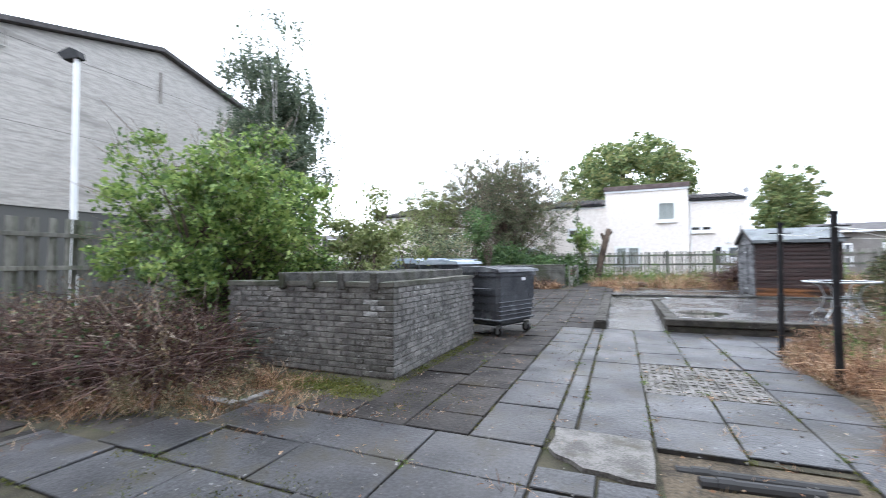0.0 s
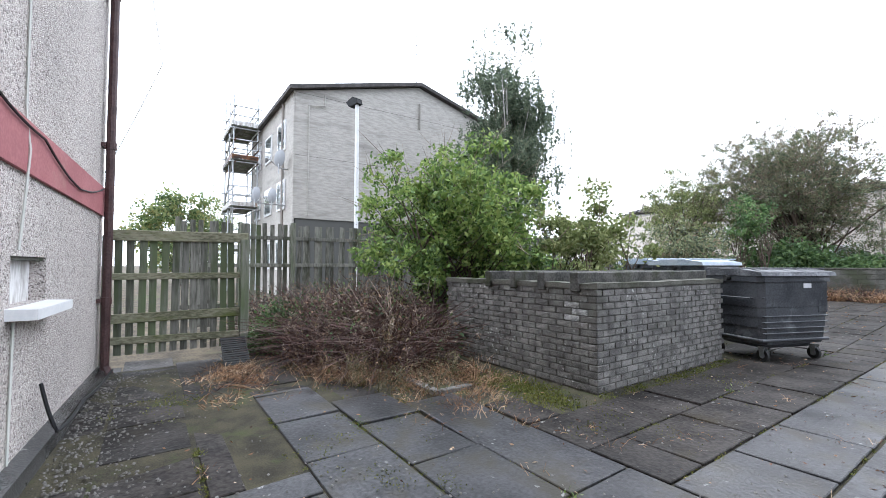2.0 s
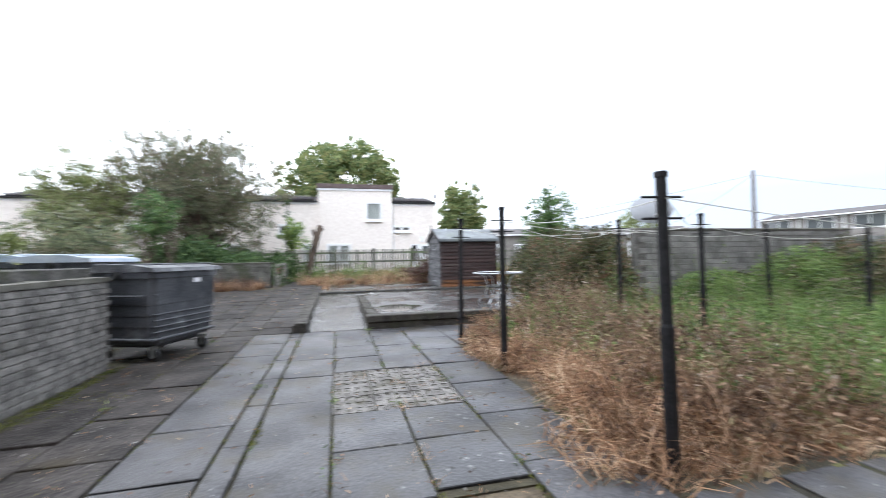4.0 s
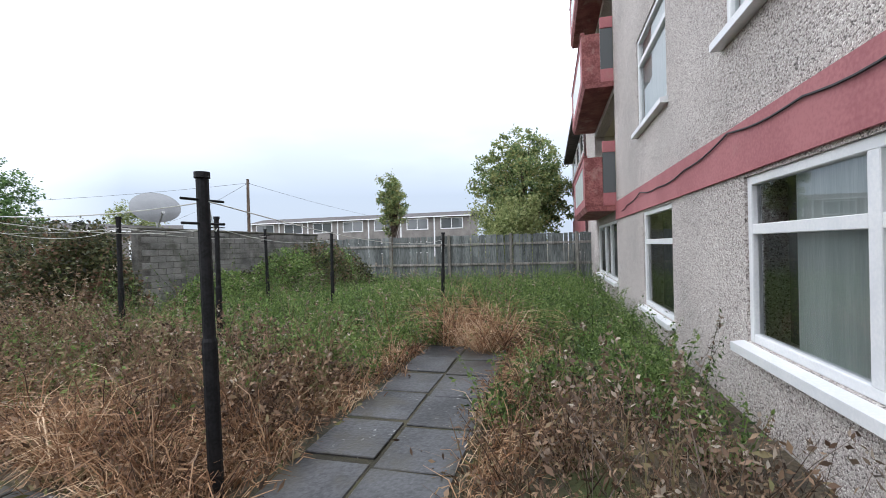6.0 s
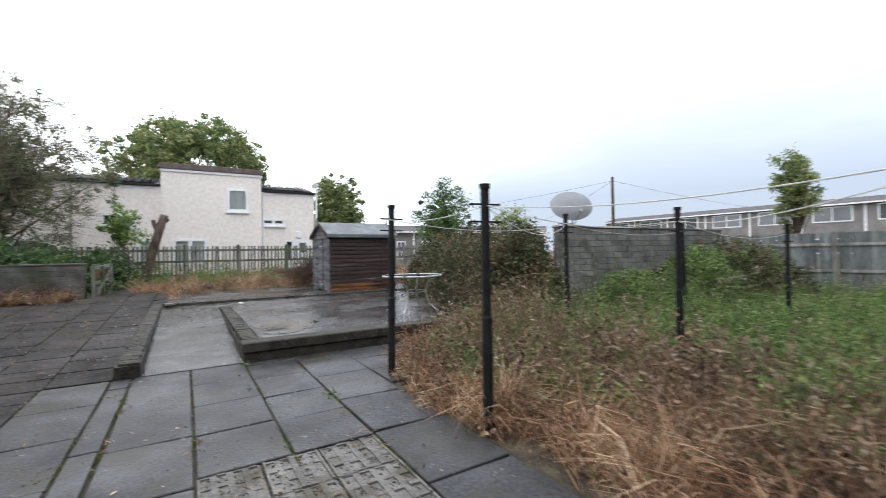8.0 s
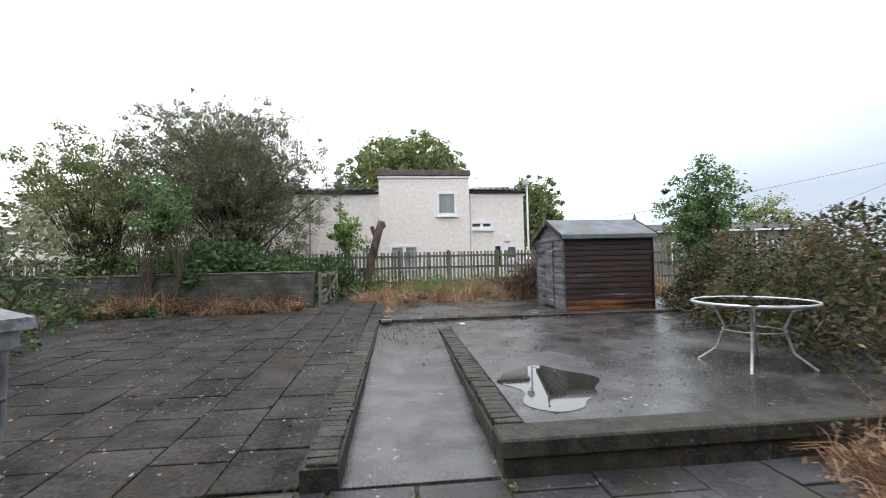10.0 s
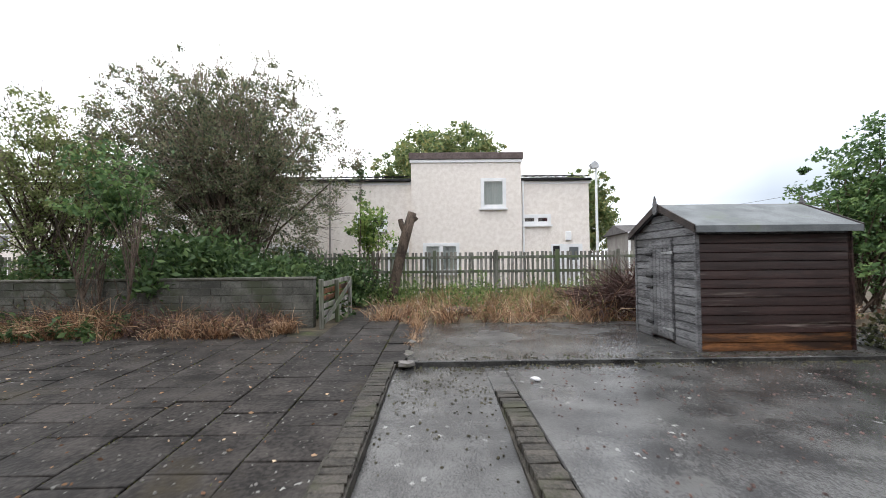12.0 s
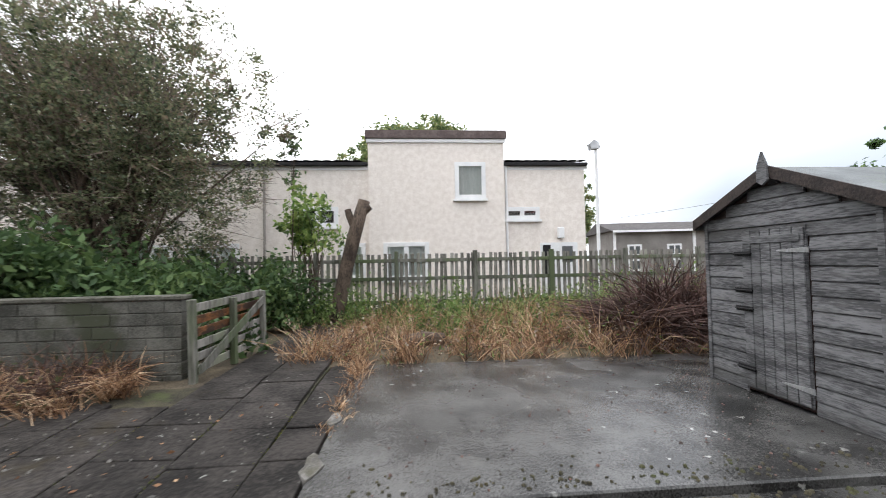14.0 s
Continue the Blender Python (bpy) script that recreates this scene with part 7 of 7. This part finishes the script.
# pitted grid slabs over the drain
def grid_slabs():
    g = thing("grid_paving", pose(0, 0, 0), "pale pitted concrete grid slabs set in the paving", "paving", kind="structure")
    for a, b in ((0.49, 0.87), (0.88, 1.26), (1.27, 1.71)):
        for y0, y1 in ((3.44, 3.90), (3.91, 4.38), (4.39, 4.86)):
            bm = bmesh.new()
            nx, ny = 4, 3
            w, d = (b - a) / nx, (y1 - y0) / ny
            add_box(bm, a + 0.004, y0 + 0.004, -0.06, b - 0.004, y1 - 0.004, -0.011)
            for i in range(nx + 1):
                x = a + i * w
                add_box(bm, max(x - 0.020, a + 0.004), y0 + 0.005, -0.011, min(x + 0.020, b - 0.004), y1 - 0.005, -0.002 + random.gauss(0, 0.003))
            for j in range(ny + 1):
                for i in range(nx):
                    x, y = a + i * w, y0 + j * d
                    add_box(bm, x + 0.021, max(y - 0.022 + random.gauss(0, 0.006), y0 + 0.005), -0.011, x + w - 0.021, min(y + 0.022 + random.gauss(0, 0.006), y1 - 0.005), -0.003 + random.gauss(0, 0.003))
            part("grid_slab", bm, M_PALE, g)


grid_slabs()


def pipe_trench():
    for k, (x0, y0, x1, y1, z) in enumerate(((0.72, 1.52, 1.40, 1.60, -0.03), (0.60, 1.70, 1.62, 1.78, -0.06))):
        p = thing("plastic_pipe", pose(0, 0, 0), "black plastic pipe lying in a trench between slabs", "pipe", "pipes in the trench")
        part("pipe", tube([(x0, y0, z), (x1, y1, z)], 0.05, 12), M_RUBBER, p)
        part("collar", tube([(x0 + 0.1, y0 + 0.01, z), (x0 + 0.2, y0 + 0.02, z)], 0.058, 12), M_RUBBER, p)
    patch("dead_weeds", 1.12 + RNG.normal(size=60) * 0.3, 1.40 + RNG.normal(size=60) * 0.2, 0.06 + 0.08 * RNG.uniform(0, 1, 60), np.full(60, -0.12), 18, M_BROWNWEED, "dead leaves and straw in the trench", False, 0, 0.05, 1.4, 0.06, 0.009, "grass")


pipe_trench()


# ---- moss and weeds in the joints, grit, litter ----
def joint_weeds():
    xs, ys = [], []
    for x in (-0.10, 0.487, 1.10, 1.72, -0.31, -0.93, -1.55):
        n = 150 if x > -0.2 else 70
        ys.append(RNG.uniform(1.6, 7.9, n))
        xs.append(np.full(n, x) + RNG.normal(size=n) * 0.008)
    for y in (-0.82, -0.21, 0.40, 1.01):
        n = 90
        xs.append(RNG.uniform(-3.7, 2.3, n))
        ys.append(np.full(n, y) + RNG.normal(size=n) * 0.008)
    x, y = np.concatenate(xs), np.concatenate(ys)
    k = bumpy(x * 3, y * 3) > 0.46
    x, y = x[k], y[k]
    patch("joint_moss", x, y, np.full(len(x), 0.022), np.full(len(x), -0.012), 16, M_MOSS, "moss growing in the paving joints", False, 0, 0.05, 1.0, 0.018, 0.006, "moss")
    n = 60
    i = RNG.integers(0, len(x), n)
    patch("joint_grass", x[i], y[i], 0.03 + 0.06 * RNG.uniform(0, 1, n), np.full(n, -0.01), 9, M_STRAW, "dry grass tufts in the paving joints", False, 0, 0.05, 1.2, 0.05, 0.005, "grass")
    n = 22
    i = RNG.integers(0, len(x), n)
    patch("joint_weeds", x[i], y[i], 0.04 + 0.05 * RNG.uniform(0, 1, n), np.full(n, -0.01), 6, M_WEED, "small green weeds in the paving joints", True, 300, 0.03, 0.9, 0.03, 0.004)
    # upper paving
    n = 1500
    y = RNG.uniform(8.0, 15.6, n)
    x = -0.31 - 0.61 * RNG.integers(0, 10, n) + RNG.normal(size=n) * 0.02
    patch("joint_moss", x, y, np.full(n, 0.03), paving_level(y), 10, M_MOSS, "moss in the joints of the upper paving", False, 0, 0.05, 1.0, 0.03, 0.007, "moss")


def grit(name, x, y, z, size, material, label):
    n = len(x)
    c = np.stack([x, y, z], 1)
    d = np.array([[-1, -1, -0.5], [1, -1, -0.5], [1, 1, -0.5], [-1, 1, -0.5], [-0.6, -0.7, 0.6], [0.7, -0.6, 0.6], [0.6, 0.7, 0.6], [-0.7, 0.6, 0.6]])
    a = RNG.uniform(0, 6.28, n)
    R = np.zeros((n, 3, 3))
    R[:, 0, 0], R[:, 0, 1], R[:, 1, 0], R[:, 1, 1], R[:, 2, 2] = np.cos(a), -np.sin(a), np.sin(a), np.cos(a), 1
    s = size * RNG.uniform(0.4, 1.3, (n, 1, 1)) * RNG.uniform(0.6, 1.3, (n, 1, 3))
    v = (np.einsum("nij,kj->nki", R, d) * s + c[:, None]).reshape(-1, 3)
    f = np.array([[4, 5, 6, 7], [0, 1, 5, 4], [1, 2, 6, 5], [2, 3, 7, 6], [3, 0, 4, 7]])
    ob = mesh_np(name, v, (np.arange(n) * 8)[:, None, None].repeat(5, 1).repeat(4, 2).reshape(-1, 4) + np.tile(f, (n, 1)), material)
    tagged(ob, label, "grit", kind="stuff")


joint_weeds()
gx, gy = RNG.uniform(0.5, 1.7, 900), RNG.uniform(3.45, 4.85, 900)
grit("soil_crumbs", gx, gy, np.full(900, -0.012), 0.010, M_JOINT, "dark soil crumbs filling the grid slabs")
n_ = 1100
gx = RNG.uniform(-6.4, -2.6, n_)
gy = -1.72 + np.abs(RNG.normal(size=n_)) * 0.32 + 0.03 * (gx + 3) * -1
grit("fallen_chippings", gx, gy, np.full(n_, 0.0), 0.008, M_PALE, "pale stone chippings fallen from the wall")
n_ = 1700
gx, gy = RNG.uniform(-3.3, 2.3, n_), RNG.uniform(-1.2, 7.8, n_)
grit("grit", gx, gy, np.full(n_, 0.002), 0.007, M_PALE, "small pale stones and bits scattered over the paving")
n_ = 1300
gx, gy = RNG.uniform(-7, -0.4, n_), RNG.uniform(8.1, 15.6, n_)
grit("grit", gx, gy, paving_level(gy) + 0.024, 0.009, M_PALE, "small pale bits scattered over the upper paving")
n_ = 900
gx, gy = RNG.uniform(1.5, 7, n_), RNG.uniform(8.3, 13.8, n_)
grit("grit", gx, gy, np.full(n_, 0.255), 0.010, M_STEM, "dead leaves and bits on the concrete platform")
n_ = 400
gx, gy = RNG.uniform(0.2, 7, n_), RNG.uniform(14.0, 17.2, n_)
grit("grit", gx, gy, np.full(n_, 0.313), 0.009, M_STEM, "bits of leaf on the shed base")


n_ = 260
gx, gy = RNG.uniform(0.0, 1.08, n_), 13.9 - np.abs(RNG.normal(size=n_)) * 1.3
gx, gy = gx[gy > 8.1], gy[gy > 8.1]
grit("leaf_litter", gx, gy, np.interp(gy, [7.95, 13.0, 13.95], [0.004, 0.23, 0.235]) + 0.003, 0.011, M_JOINT, "dark rotted leaves lying on the ramp")
n_ = 420
gx, gy = RNG.uniform(0.2, 7.0, n_), 13.93 - np.abs(RNG.normal(size=n_)) * 0.12
grit("leaf_litter", gx, gy, np.where(gx < 1.34, 0.24, 0.256), 0.013, M_JOINT, "dark leaf litter gathered along the step")
n_ = 260
gx, gy = RNG.uniform(0.3, 7.0, n_), 14.0 + np.abs(RNG.normal(size=n_)) * 0.16
grit("moss_crumbs", gx, gy, np.full(n_, 0.313), 0.012, M_JOINT, "moss and crumbs along the edge of the shed base")


def litter():
    for x, y, z, label in ((-4.9, 0.95, 0.05, "crumpled pale plastic wrapper on the dry grass"), (1.6, 13.2, 0.28, "small white plastic bottle lying on concrete")):
        bm = bmesh.new()
        bmesh.ops.create_icosphere(bm, subdivisions=2, radius=0.042)
        for v in bm.verts:
            v.co = Vector((v.co.x * 1.4, v.co.y * 0.7, v.co.z * 0.6)) * (1 + 0.5 * noise.noise(v.co * 25))
        ob = tagged(mesh_object("litter", bm, M_LITTER), label, "litter")
        ob.location = (x, y, z)
    t = thing("plastic_tray", pose(-5.98, -0.12, 0.02, 24, 0, 88), "black ridged plastic tray leaning by the gate", "tray")
    part("panel", box(-0.17, -0.02, 0.0, 0.17, 0.68, 0.02, 0.004), M_RUBBER, t)
    for k in range(12):
        part("ridge", box(-0.155, 0.01 + k * 0.054, 0.02, 0.155, 0.035 + k * 0.054, 0.027), M_RUBBER, t)
    c = thing("drain_cover", pose(-3.75, 1.75, 0.004), "dark square drain cover with pale cement edge", "drain cover")
    part("cover", box(-0.3, -0.2, -0.04, 0.3, 0.2, 0.004, 0.004), M_JOINT, c)
    part("edge", box(-0.36, -0.32, -0.04, 0.36, -0.21, 0.02, 0.01), M_PALE, c)
    part("edge", box(0.31, -0.20, -0.04, 0.40, 0.2, 0.018, 0.01), M_PALE, c)
    s = thing("timber_stake", pose(-5.25, 1.75, 0.0, -8, 14, 0), "pale broken timber stake standing in the brambles", "stake")
    part("stake", box(-0.03, -0.012, 0.0, 0.03, 0.012, 0.62, 0.004), M_STRAWWOOD, s)


litter()


def broken_edging():
    """Pale broken kerb pieces between the paving and the shed base."""
    e = thing("broken_edging", pose(0, 0, 0), "broken pale kerb pieces along the concrete slab", "kerb", kind="structure")
    for y, w, d, t in ((13.88, 0.10, 0.22, 12), (14.45, 0.07, 0.36, -6), (15.3, 0.06, 0.3, 4)):
        bm = bmesh.new()
        pts = [(w * (1 + 0.35 * math.sin(3 * a + y)) * math.cos(a), d * 0.5 * (1 + 0.25 * math.sin(2 * a + y * 2)) * math.sin(a)) for a in [k * math.pi / 5 for k in range(10)]]
        lo = [bm.verts.new((0.09 + p[0], y + p[1], 0.28)) for p in pts]
        hi = [bm.verts.new((0.09 + p[0] * 0.92, y + p[1] * 0.92, 0.322 + 0.005 * math.sin(k * 2))) for k, p in enumerate(pts)]
        for k in range(10):
            bm.faces.new((lo[k], lo[(k + 1) % 10], hi[(k + 1) % 10], hi[k]))
        bm.faces.new(hi)
        part("kerb_piece", bm, M_PALE, e)


broken_edging()
x_, y_ = RNG.normal(size=26) * 0.05 + 0.1, RNG.uniform(15.0, 17.6, 26)
patch("dry_grass", x_, y_, 0.08 + 0.2 * np.clip((y_ - 15) / 2.6, 0, 1), np.full(26, 0.29), 24, M_STRAW, "dry grass growing along the slab edge", False, 0, 0.05, 0.9, 0.05, 0.007, "grass", arch=0.15, uneven=0.3)
log_ = thing("log", pose(0.95, 18.3, 0.42, 0, 0, 14), "short rotting log lying in the dry grass", "log")
part("log_body", tube([(-0.32, 0, 0), (0, 0.02, 0.02), (0.34, 0, 0)], [0.10, 0.12, 0.09], 10), M_BARK, log_)

# green tufts in the dry grass, moss and fallen leaves on the slabs
x_, y_ = area(110, 0.2, 5.2, 18.0, 21.5, lambda x, y: bumpy(x * 1.3, y * 1.2) > 0.5)
patch("green_weeds", x_, y_, 0.30 + 0.35 * RNG.uniform(0, 1, len(x_)), np.full(len(x_), 0.31), 7, M_WEED, "green weeds growing through the dry grass", True, 9000, 0.06, 0.4, 0.10, 0.008, uneven=0.35, heads=60)
for cx, cy, r, n in ((-1.9, 0.35, 0.22, 16), (-2.9, 0.15, 0.28, 16), (-3.2, 1.1, 0.25, 18), (-1.2, 2.6, 0.3, 18), (-1.9, 4.0, 0.3, 22), (-2.15, 4.8, 0.22, 22), (0.9, 6.6, 0.2, 8), (-4.6, -0.9, 0.35, 26), (-0.9, 5.2, 0.3, 12), (-0.85, -0.1, 0.18, 14), (-4.3, 0.7, 0.3, 24), (-5.8, 0.5, 0.35, 24)):
    patch("moss_patch", cx + RNG.normal(size=n) * r, cy + RNG.normal(size=n) * r, np.full(n, 0.018), np.full(n, -0.006), 26, M_MOSS, "thin moss growing over the slabs", False, 0, 0.05, 1.2, 0.05, 0.007, "moss")
n_ = 520
lx, ly = RNG.uniform(-3.6, 2.2, n_), RNG.uniform(-1.2, 7.8, n_)
v_, f_ = leaf_quads(np.stack([lx, ly, np.full(n_, 0.012)], 1), 0.035, np.stack([RNG.normal(size=n_), RNG.normal(size=n_), np.zeros(n_)], 1) * 3, 0.0, 0.5)
v_[:, 2] = np.clip(v_[:, 2], 0.006, 0.02)
tagged(mesh_np("fallen_leaves", v_, f_, M_STRAW), "brown fallen leaves scattered over the paving", "leaves", kind="stuff")
n_ = 520
lx, ly = RNG.uniform(-6.5, -0.4, n_), RNG.uniform(8.2, 15.7, n_)
v_, f_ = leaf_quads(np.stack([lx, ly, paving_level(ly) + 0.03], 1), 0.04, np.stack([RNG.normal(size=n_), RNG.normal(size=n_), np.zeros(n_)], 1) * 3, 0.0, 0.5)
tagged(mesh_np("fallen_leaves", v_, f_, M_STRAW), "brown fallen leaves scattered over the upper paving", "leaves", kind="stuff")
patch("joint_moss", -2.30 + np.abs(RNG.normal(size=60)) * 0.06, RNG.uniform(2.85, 6.0, 60), np.full(60, 0.03), np.full(60, -0.01), 22, M_MOSS, "moss along the foot of the bin store", False, 0, 0.05, 1.0, 0.04, 0.007, "moss")
patch("dry_grass", RNG.uniform(-2.3, 1.9, 46), 0.9 + RNG.uniform(0, 5.6, 46), np.full(46, 0.07), np.full(46, 0.0), 7, M_STRAW, "wisps of straw lying on the slabs", False, 0, 0.05, 2.5, 0.05, 0.005, "grass", arch=0.1, uneven=0.5)
